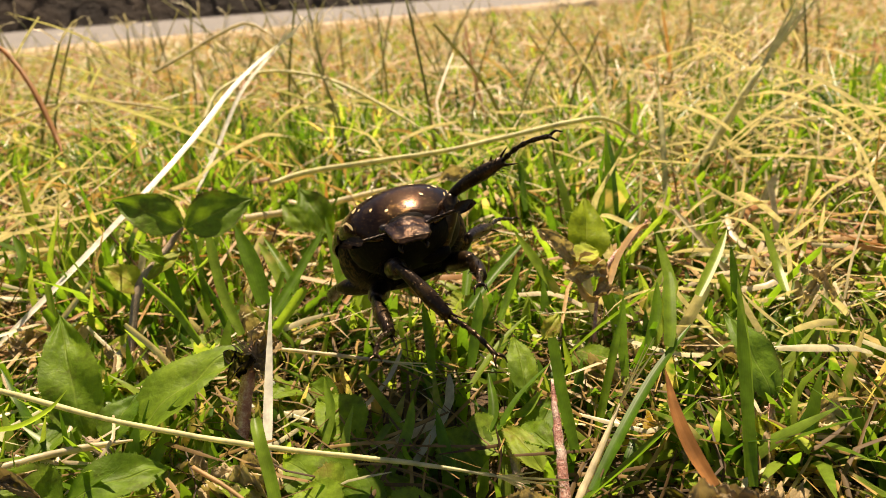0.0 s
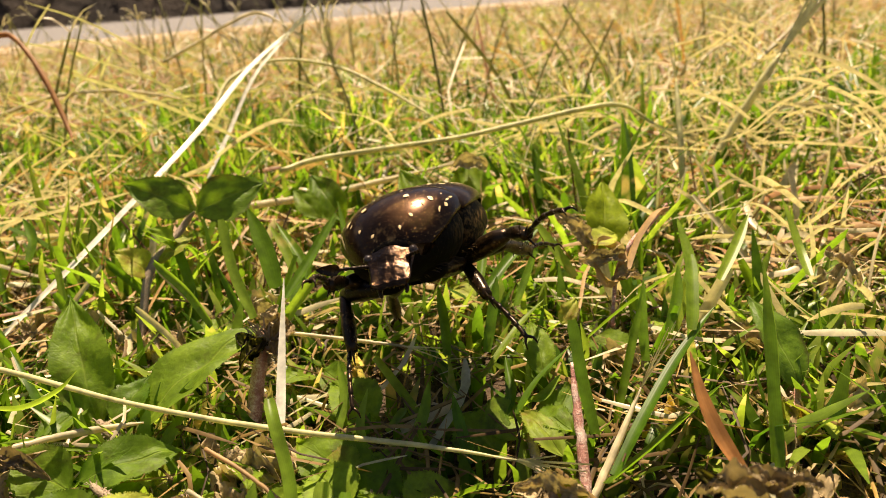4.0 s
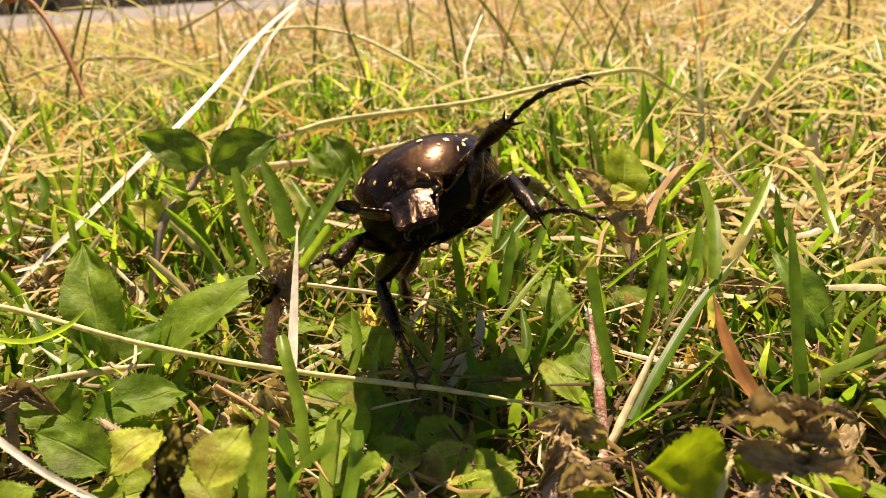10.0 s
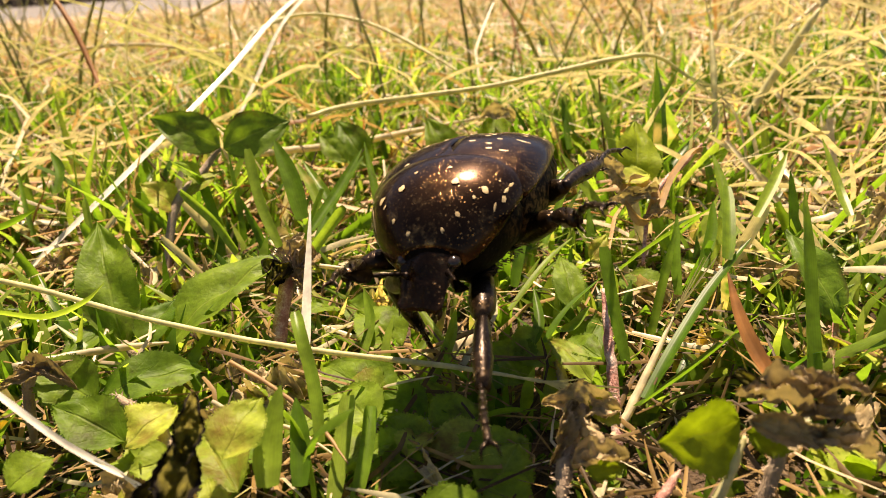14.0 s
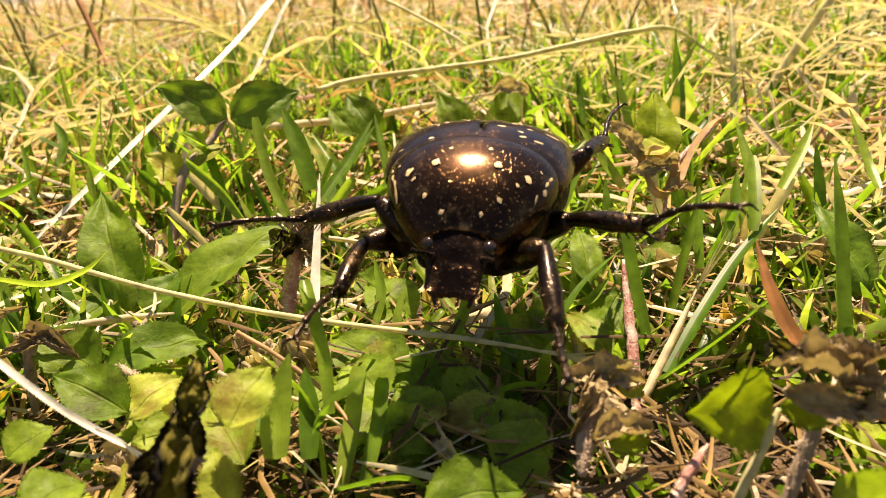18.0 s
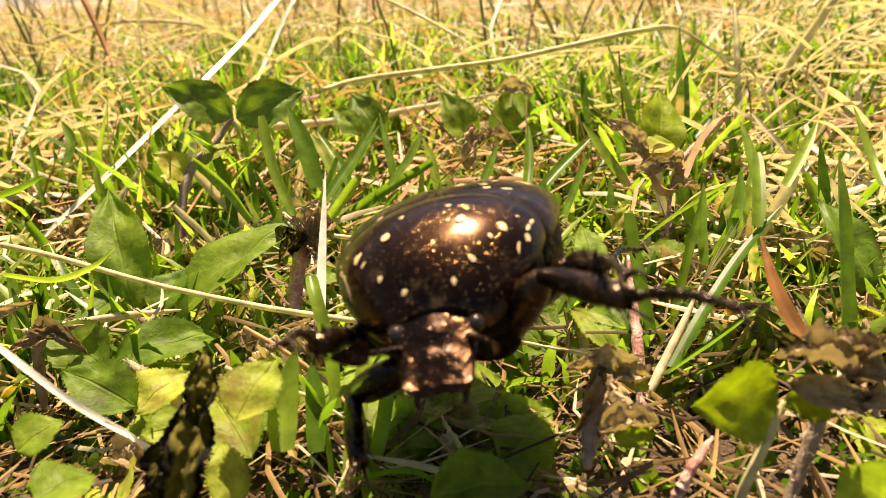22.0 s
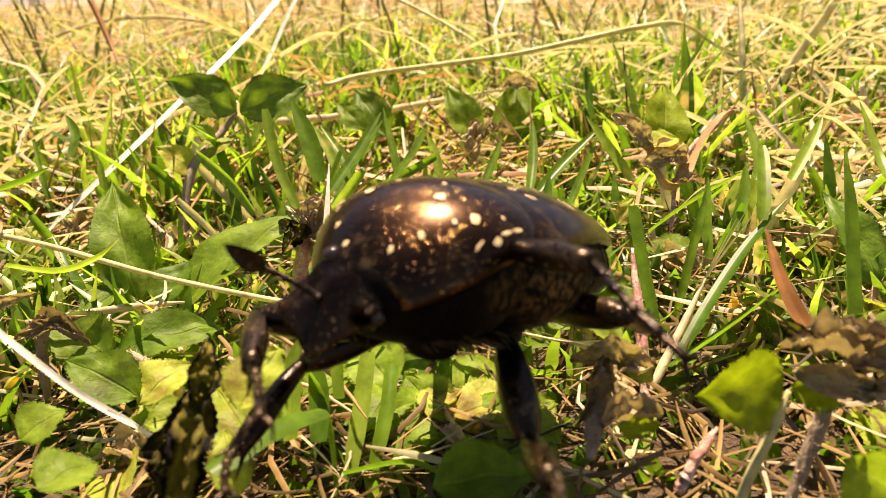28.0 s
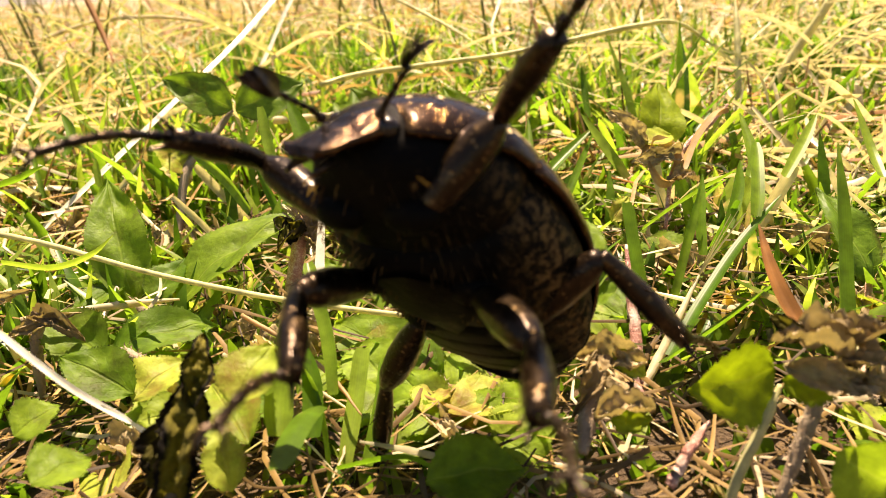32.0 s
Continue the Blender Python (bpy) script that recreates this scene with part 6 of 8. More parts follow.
    walk(femur, [
        (0, pose(0.00152, 0.00479, -0.00251, 5.7, 0.5, 92.3)),
        (0.5, pose(0.00152, 0.00479, -0.00251, 2.6, -21.6, 56.9)),
        (1, pose(0.00152, 0.00479, -0.00251, 16.1, -40.7, 13.7)),
        (2, pose(0.00152, 0.00479, -0.00251, 9.2, -43.5, 38.8)),
        (3, pose(0.00152, 0.00479, -0.00251, 4.7, -6.7, 80.1)),
        (3.11, pose(0.00152, 0.00479, -0.00251, 7.1, -4.3, 54.2)),
        (3.33, pose(0.00152, 0.00479, -0.00251, 7.9, 2.1, 2.8)),
        (3.5, pose(0.00152, 0.00479, -0.00251, 4.8, 5.9, -35.9)),
        (4.5, pose(0.00152, 0.00479, -0.00251, 17.9, -19.5, -9.4)),
        (5.5, pose(0.00152, 0.00479, -0.00251, 17.8, -48.0, 18.7)),
        (6, pose(0.00152, 0.00479, -0.00251, 15.7, -36.6, 41.0)),
        (6.5, pose(0.00152, 0.00479, -0.00251, 21.6, -11.5, 0.5)),
        (7, pose(0.00152, 0.00479, -0.00251, 10.0, 11.3, -37.5)),
        (8, pose(0.00152, 0.00479, -0.00251, 9.9, 23.6, -43.3)),
        (9, pose(0.00152, 0.00479, -0.00251, 7.4, 18.6, -36.9)),
        (10, pose(0.00152, 0.00479, -0.00251, 8.2, 19.7, -34.8)),
        (11, pose(0.00152, 0.00479, -0.00251, 7.3, 32.3, -28.3)),
        (11.5, pose(0.00152, 0.00479, -0.00251, 4.6, 31.3, -25.1)),
        (12, pose(0.00152, 0.00479, -0.00251, 1.8, 30.3, -21.9)),
        (13, pose(0.00152, 0.00479, -0.00251, 1.6, 22.1, -16.8)),
        (13.22, pose(0.00152, 0.00479, -0.00251, 0.4, 22.4, -19.5)),
        (13.67, pose(0.00152, 0.00479, -0.00251, -1.9, 22.7, -24.9)),
        (14, pose(0.00152, 0.00479, -0.00251, -3.7, 22.8, -29.0)),
        (14.5, pose(0.00152, 0.00479, -0.00251, -5.3, 53.8, 6.7)),
        (15.5, pose(0.00152, 0.00479, -0.00251, -5.2, 38.4, -4.8)),
        (16.5, pose(0.00152, 0.00479, -0.00251, -1.8, 23.2, -14.5)),
        (16.61, pose(0.00152, 0.00479, -0.00251, -1.6, 18.8, -17.1)),
        (16.83, pose(0.00152, 0.00479, -0.00251, -0.8, 10.0, -22.0)),
        (17, pose(0.00152, 0.00479, -0.00251, 0.3, 3.5, -25.7)),
        (17.22, pose(0.00152, 0.00479, -0.00251, 1.7, -5.7, -24.8)),
        (17.67, pose(0.00152, 0.00479, -0.00251, 4.3, -24.2, -23.6)),
        (18, pose(0.00152, 0.00479, -0.00251, 6.3, -38.1, -23.2)),
        (18.5, pose(0.00152, 0.00479, -0.00251, 7.8, -4.1, -31.0)),
        (19, pose(0.00152, 0.00479, -0.00251, 4.5, 29.8, -39.1)),
        (19.22, pose(0.00152, 0.00479, -0.00251, 3.9, 21.5, -38.9)),
        (19.67, pose(0.00152, 0.00479, -0.00251, 2.7, 4.8, -38.4)),
        (20, pose(0.00152, 0.00479, -0.00251, 1.7, -7.7, -37.8)),
        (20.5, pose(0.00152, 0.00479, -0.00251, 12.2, -24.6, -29.8)),
        (21, pose(0.00152, 0.00479, -0.00251, 22.0, -42.5, -24.4)),
        (21.5, pose(0.00152, 0.00479, -0.00251, 17.1, -10.0, -20.9)),
        (22, pose(0.00152, 0.00479, -0.00251, 13.9, 22.7, -20.1)),
        (23, pose(0.00152, 0.00479, -0.00251, 8.6, 5.9, -18.6)),
        (24, pose(0.00152, 0.00479, -0.00251, 11.6, 14.1, -12.3)),
        (25, pose(0.00152, 0.00479, -0.00251, 12.3, 22.6, -1.7)),
        (25.5, pose(0.00152, 0.00479, -0.00251, 15.3, 27.0, 11.4)),
        (27.5, pose(0.00152, 0.00479, -0.00251, 16.5, 4.7, 37.6)),
        (28, pose(0.00152, 0.00479, -0.00251, 15.2, -4.9, 18.9)),
        (29, pose(0.00152, 0.00479, -0.00251, 18.0, -44.1, 21.5)),
        (30, pose(0.00152, 0.00479, -0.00251, 4.3, -22.3, 32.7)),
        (31, pose(0.00152, 0.00479, -0.00251, 14.8, -30.3, 7.4)),
        (32, pose(0.00152, 0.00479, -0.00251, 15.0, -25.7, 11.4)),
    ])
    walk(tibia, [
        (0, pose(0.00380, 0.00000, 0.00000, 0.0, 64.6, 50.1)),
        (0.5, pose(0.00380, 0.00000, 0.00000, 1.2, 51.4, 57.5)),
        (1, pose(0.00380, 0.00000, 0.00000, 0.0, 38.1, 63.0)),
        (2, pose(0.00380, 0.00000, 0.00000, -0.0, 37.5, 29.2)),
        (3, pose(0.00380, 0.00000, 0.00000, -0.0, 36.9, 19.8)),
        (3.11, pose(0.00380, 0.00000, 0.00000, -5.8, 40.5, 44.4)),
        (3.33, pose(0.00380, 0.00000, 0.00000, -9.2, 51.3, 98.3)),
        (3.5, pose(0.00380, 0.00000, 0.00000, 0.1, 57.9, 148.2)),
        (4.5, pose(0.00380, 0.00000, 0.00000, -8.6, 43.5, 94.0)),
        (5.5, pose(0.00380, 0.00000, 0.00000, 0.0, 29.7, 51.9)),
        (6, pose(0.00380, 0.00000, 0.00000, 0.0, 29.7, 56.7)),
        (6.5, pose(0.00380, 0.00000, 0.00000, -3.2, 38.2, 88.3)),
        (7, pose(0.00380, 0.00000, 0.00000, 0.1, 46.7, 123.9)),
        (8, pose(0.00380, 0.00000, 0.00000, 0.1, 56.2, 108.6)),
        (9, pose(0.00380, 0.00000, 0.00000, 0.1, 65.8, 94.3)),
        (10, pose(0.00380, 0.00000, 0.00000, 0.2, 60.5, 114.9)),
        (11, pose(0.00380, 0.00000, 0.00000, 0.2, 68.1, 107.8)),
        (11.5, pose(0.00380, 0.00000, 0.00000, 5.2, 72.1, 70.2)),
        (12, pose(0.00380, 0.00000, 0.00000, -0.1, 76.3, 22.7)),
        (13, pose(0.00380, 0.00000, 0.00000, 0.3, 84.6, 64.3)),
        (13.22, pose(0.00380, 0.00000, 0.00000, -17.4, 79.6, 27.2)),
        (13.67, pose(0.00380, 0.00000, 0.00000, -11.4, 69.0, -6.0)),
        (14, pose(0.00380, 0.00000, 0.00000, -0.2, 62.3, -25.0)),
        (14.5, pose(0.00380, 0.00000, 0.00000, -0.1, 47.8, -15.8)),
        (15.5, pose(0.00380, 0.00000, 0.00000, 22.1, 63.6, -53.2)),
        (16.5, pose(0.00380, 0.00000, 0.00000, -0.1, 82.9, -130.6)),
        (16.61, pose(0.00380, 0.00000, 0.00000, 1.8, 83.3, -142.4)),
        (16.83, pose(0.00380, 0.00000, 0.00000, 3.0, 84.3, -168.4)),
        (17, pose(0.00380, 0.00000, 0.00000, 0.8, 85.0, 168.9)),
        (17.22, pose(0.00380, 0.00000, 0.00000, -33.6, 78.2, 105.2)),
        (17.67, pose(0.00380, 0.00000, 0.00000, -19.4, 63.2, 59.1)),
        (18, pose(0.00380, 0.00000, 0.00000, -0.0, 56.1, 31.2)),
        (18.5, pose(0.00380, 0.00000, 0.00000, -0.2, 53.4, 25.9)),
        (19, pose(0.00380, 0.00000, 0.00000, -0.1, 50.7, 20.9)),
        (19.22, pose(0.00380, 0.00000, 0.00000, -7.0, 53.4, 47.1)),
        (19.67, pose(0.00380, 0.00000, 0.00000, -11.9, 62.6, 106.4)),
        (20, pose(0.00380, 0.00000, 0.00000, 0.2, 68.0, 164.9)),
        (20.5, pose(0.00380, 0.00000, 0.00000, -13.2, 43.3, 112.3)),
        (21, pose(0.00380, 0.00000, 0.00000, 0.0, 20.1, 78.1)),
        (21.5, pose(0.00380, 0.00000, 0.00000, -0.9, 24.7, 99.5)),
        (22, pose(0.00380, 0.00000, 0.00000, 0.1, 29.3, 121.8)),
        (23, pose(0.00380, 0.00000, 0.00000, 0.1, 53.9, 122.7)),
        (24, pose(0.00380, 0.00000, 0.00000, 0.1, 38.3, 124.1)),
        (25, pose(0.00380, 0.00000, 0.00000, 0.1, 34.7, 127.2)),
        (25.5, pose(0.00380, 0.00000, 0.00000, 0.1, 21.7, 122.3)),
        (27.5, pose(0.00380, 0.00000, 0.00000, 0.1, 18.2, 95.0)),
        (28, pose(0.00380, 0.00000, 0.00000, 0.1, 16.0, 114.7)),
        (29, pose(0.00380, 0.00000, 0.00000, 0.1, 42.1, 87.5)),
        (30, pose(0.00380, 0.00000, 0.00000, 0.3, 74.5, 119.2)),
        (31, pose(0.00380, 0.00000, 0.00000, 0.1, 40.4, 105.2)),
        (32, pose(0.00380, 0.00000, 0.00000, 0.1, 39.1, 90.0)),
    ])
    walk(tarsus, [
        (0, pose(0.00489, 0.00130, -0.00357, -0.1, 37.9, 15.0)),
        (0.5, pose(0.00513, 0.00208, -0.00309, -0.1, 38.7, 26.4)),
        (1, pose(0.00521, 0.00277, -0.00244, -0.0, 39.5, 37.9)),
        (2, pose(0.00654, 0.00153, -0.00240, -0.1, 41.5, -3.4)),
        (3, pose(0.00677, 0.00107, -0.00237, -0.0, 33.5, 21.5)),
        (3.11, pose(0.00595, 0.00210, -0.00256, -1.4, 34.5, 48.2)),
        (3.33, pose(0.00344, 0.00244, -0.00308, -1.9, 37.5, 103.1)),
        (3.5, pose(0.00202, 0.00111, -0.00335, 0.1, 39.2, 145.6)),
        (4.5, pose(0.00360, 0.00286, -0.00272, -0.7, 38.2, 87.2)),
        (5.5, pose(0.00591, 0.00270, -0.00196, -0.0, 37.0, 29.8)),
        (6, pose(0.00568, 0.00287, -0.00196, 0.0, 28.8, 55.4)),
        (6.5, pose(0.00389, 0.00310, -0.00244, -3.7, 37.6, 90.1)),
        (7, pose(0.00229, 0.00225, -0.00287, 0.1, 46.5, 129.3)),
        (8, pose(0.00310, 0.00208, -0.00328, 0.1, 53.8, 129.7)),
        (9, pose(0.00368, 0.00161, -0.00360, 0.2, 58.5, 137.3)),
        (10, pose(0.00298, 0.00177, -0.00344, 0.1, 44.5, 131.9)),
        (11, pose(0.00335, 0.00140, -0.00366, 0.1, 48.8, 125.1)),
        (11.5, pose(0.00421, 0.00114, -0.00376, 0.1, 44.5, 124.6)),
        (12, pose(0.00467, 0.00036, -0.00384, 0.1, 40.3, 124.2)),
        (13, pose(0.00396, 0.00034, -0.00393, 0.1, 47.1, 127.8)),
        (13.22, pose(0.00443, 0.00033, -0.00389, 4.4, 48.9, 98.7)),
        (13.67, pose(0.00521, -0.00015, -0.00369, 6.5, 55.3, 35.8)),
        (14, pose(0.00547, -0.00078, -0.00350, -0.1, 58.7, -18.2)),
        (14.5, pose(0.00635, -0.00072, -0.00292, -0.1, 47.5, -22.2)),
        (15.5, pose(0.00485, -0.00141, -0.00354, 4.4, 56.9, -47.3)),
        (16.5, pose(0.00348, -0.00037, -0.00392, -0.2, 66.5, -80.0)),
        (16.61, pose(0.00344, -0.00028, -0.00392, 4.3, 65.6, -39.2)),
        (16.83, pose(0.00341, -0.00008, -0.00393, 5.2, 61.8, 35.1)),
        (17, pose(0.00346, 0.00007, -0.00394, 0.1, 60.1, 85.7)),
        (17.22, pose(0.00359, 0.00078, -0.00387, -2.9, 51.8, 76.2)),
        (17.67, pose(0.00472, 0.00153, -0.00353, -2.9, 34.9, 62.3)),
        (18, pose(0.00568, 0.00114, -0.00328, 0.0, 22.4, 53.2)),
        (18.5, pose(0.00592, 0.00103, -0.00317, -3.3, 39.7, 67.8)),
        (19, pose(0.00614, 0.00089, -0.00306, 0.1, 57.2, 86.7)),
        (19.22, pose(0.00541, 0.00173, -0.00317, 2.6, 51.3, 96.9)),
        (19.67, pose(0.00329, 0.00174, -0.00351, 2.7, 39.3, 113.5)),
        (20, pose(0.00237, 0.00039, -0.00366, 0.1, 30.4, 124.4)),
        (20.5, pose(0.00271, 0.00266, -0.00271, 1.2, 33.5, 88.9)),
        (21, pose(0.00457, 0.00363, -0.00136, 0.0, 36.5, 52.2)),
        (21.5, pose(0.00321, 0.00354, -0.00165, 4.9, 23.3, 90.9)),
        (22, pose(0.00198, 0.00293, -0.00193, 0.1, 10.1, 125.9)),
        (23, pose(0.00254, 0.00196, -0.00319, 0.1, 2.8, 129.6)),
        (24, pose(0.00206, 0.00257, -0.00245, 0.1, 4.3, 129.4)),
        (25, pose(0.00184, 0.00258, -0.00225, 0.1, 4.9, 126.8)),
        (25.5, pose(0.00184, 0.00310, -0.00146, 0.1, 6.0, 121.5)),
        (27.5, pose(0.00347, 0.00374, -0.00123, 0.1, 4.3, 97.7)),
        (28, pose(0.00222, 0.00345, -0.00109, 0.1, 8.4, 119.1)),
        (29, pose(0.00393, 0.00293, -0.00265, 0.1, 44.0, 93.7)),
        (30, pose(0.00328, 0.00092, -0.00381, 0.1, 39.8, 103.0)),
        (31, pose(0.00301, 0.00290, -0.00256, 0.1, 38.3, 123.3)),
        (32, pose(0.00380, 0.00306, -0.00249, 0.1, 55.8, 105.2)),
    ])
    femur, tibia, tarsus = legs["middle_leg", -1]
    walk(femur, [
        (0, pose(-0.00213, 0.00122, -0.00319, 5.7, -2.8, -74.9)),
        (1, pose(-0.00213, 0.00122, -0.00319, 7.6, -7.1, -73.4)),
        (2, pose(-0.00213, 0.00122, -0.00319, 9.1, 16.9, -44.5)),
        (3, pose(-0.00213, 0.00122, -0.00319, 11.6, 9.1, -32.7)),
        (3.5, pose(-0.00213, 0.00122, -0.00319, 13.3, 16.6, -18.7)),
        (5.5, pose(-0.00213, 0.00122, -0.00319, 8.3, 5.9, -35.4)),
        (6, pose(-0.00213, 0.00122, -0.00319, 9.9, 14.2, -32.0)),
        (7, pose(-0.00213, 0.00122, -0.00319, 9.9, 15.5, -37.1)),
        (8, pose(-0.00213, 0.00122, -0.00319, 13.4, 22.6, -31.4)),
        (9, pose(-0.00213, 0.00122, -0.00319, 8.8, 19.5, -41.7)),
        (10, pose(-0.00213, 0.00122, -0.00319, 7.7, 18.6, -48.6)),
        (11, pose(-0.00213, 0.00122, -0.00319, 7.7, 21.7, -47.6)),
        (12, pose(-0.00213, 0.00122, -0.00319, 7.7, 14.3, -43.9)),
        (13, pose(-0.00213, 0.00122, -0.00319, 7.6, 12.8, -32.6)),
        (14, pose(-0.00213, 0.00122, -0.00319, 9.6, 32.2, -31.1)),
        (14.5, pose(-0.00213, 0.00122, -0.00319, 9.8, 32.8, -19.8)),
        (16.5, pose(-0.00213, 0.00122, -0.00319, 7.6, 32.4, -31.3)),
        (17, pose(-0.00213, 0.00122, -0.00319, 12.3, 41.4, -29.0)),
        (18, pose(-0.00213, 0.00122, -0.00319, -1.4, 37.5, -44.7)),
        (19, pose(-0.00213, 0.00122, -0.00319, 10.5, 9.4, -28.9)),
        (20, pose(-0.00213, 0.00122, -0.00319, 9.8, 18.3, -47.5)),
        (21, pose(-0.00213, 0.00122, -0.00319, 10.1, 15.1, -45.2)),
        (22, pose(-0.00213, 0.00122, -0.00319, 9.8, 37.3, -45.1)),
        (23, pose(-0.00213, 0.00122, -0.00319, 17.9, 38.2, -14.3)),
        (24, pose(-0.00213, 0.00122, -0.00319, 14.3, 40.4, -18.4)),
        (25, pose(-0.00213, 0.00122, -0.00319, 17.5, 38.5, -16.0)),
        (25.5, pose(-0.00213, 0.00122, -0.00319, 20.5, 43.3, -4.9)),
        (27.5, pose(-0.00213, 0.00122, -0.00319, 5.2, 5.9, -54.4)),
        (28, pose(-0.00213, 0.00122, -0.00319, 2.2, -29.6, -52.2)),
        (29, pose(-0.00213, 0.00122, -0.00319, 7.0, -32.0, -30.1)),
        (30, pose(-0.00213, 0.00122, -0.00319, 0.8, -49.8, -67.2)),
        (31, pose(-0.00213, 0.00122, -0.00319, 3.9, -37.1, -53.2)),
        (32, pose(-0.00213, 0.00122, -0.00319, 6.3, -29.0, -31.2)),
    ])
    walk(tibia, [
        (0, pose(-0.00426, 0.00000, 0.00000, -0.1, -14.9, -20.1)),
        (1, pose(-0.00426, 0.00000, 0.00000, -0.1, -25.9, -29.0)),
        (2, pose(-0.00426, 0.00000, 0.00000, -0.1, -43.4, -44.2)),
        (3, pose(-0.00426, 0.00000, 0.00000, -0.1, -13.6, -42.8)),
        (3.5, pose(-0.00426, 0.00000, 0.00000, -0.1, -10.7, -48.2)),
        (5.5, pose(-0.00426, 0.00000, 0.00000, -0.1, -29.6, -33.6)),
        (6, pose(-0.00426, 0.00000, 0.00000, -0.1, -24.1, -37.3)),
        (7, pose(-0.00426, 0.00000, 0.00000, -0.1, -28.5, -38.7)),
        (8, pose(-0.00426, 0.00000, 0.00000, -0.1, -25.7, -52.3)),
        (9, pose(-0.00426, 0.00000, 0.00000, -0.1, -36.6, -36.6)),
        (10, pose(-0.00426, 0.00000, 0.00000, -0.1, -44.6, -36.6)),
        (11, pose(-0.00426, 0.00000, 0.00000, -0.1, -38.4, -32.2)),
        (12, pose(-0.00426, 0.00000, 0.00000, -0.1, -29.7, -29.9)),
        (13, pose(-0.00426, 0.00000, 0.00000, -0.1, -24.7, -28.2)),
        (14, pose(-0.00426, 0.00000, 0.00000, -0.1, -7.7, -28.4)),
        (14.5, pose(-0.00426, 0.00000, 0.00000, -0.1, 8.2, -28.8)),
        (16.5, pose(-0.00426, 0.00000, 0.00000, -0.1, 1.7, -21.8)),
        (17, pose(-0.00426, 0.00000, 0.00000, -0.1, 0.5, -32.1)),
        (18, pose(-0.00426, 0.00000, 0.00000, -0.1, -17.9, 3.9)),
        (19, pose(-0.00426, 0.00000, 0.00000, -0.1, -0.1, -36.8)),
        (20, pose(-0.00426, 0.00000, 0.00000, -0.1, -25.4, -36.5)),
        (21, pose(-0.00426, 0.00000, 0.00000, -0.1, -13.2, -35.4)),
        (22, pose(-0.00426, 0.00000, 0.00000, -0.1, -16.2, -28.2)),
        (23, pose(-0.00426, 0.00000, 0.00000, -0.1, -24.0, -61.9)),
        (24, pose(-0.00426, 0.00000, 0.00000, -0.1, -18.9, -41.7)),
        (25, pose(-0.00426, 0.00000, 0.00000, -0.1, -16.3, -54.7)),
        (25.5, pose(-0.00426, 0.00000, 0.00000, -0.1, -15.3, -61.6)),
        (27.5, pose(-0.00426, 0.00000, 0.00000, -0.1, 1.8, -17.5)),
        (28, pose(-0.00426, 0.00000, 0.00000, -0.1, 43.3, -8.8)),
        (29, pose(-0.00426, 0.00000, 0.00000, -0.1, 6.0, -20.2)),
        (30, pose(-0.00426, 0.00000, 0.00000, -0.1, 15.2, -1.9)),
        (31, pose(-0.00426, 0.00000, 0.00000, -0.1, 1.1, -10.3)),
        (32, pose(-0.00426, 0.00000, 0.00000, -0.1, -13.1, -19.2)),
    ])
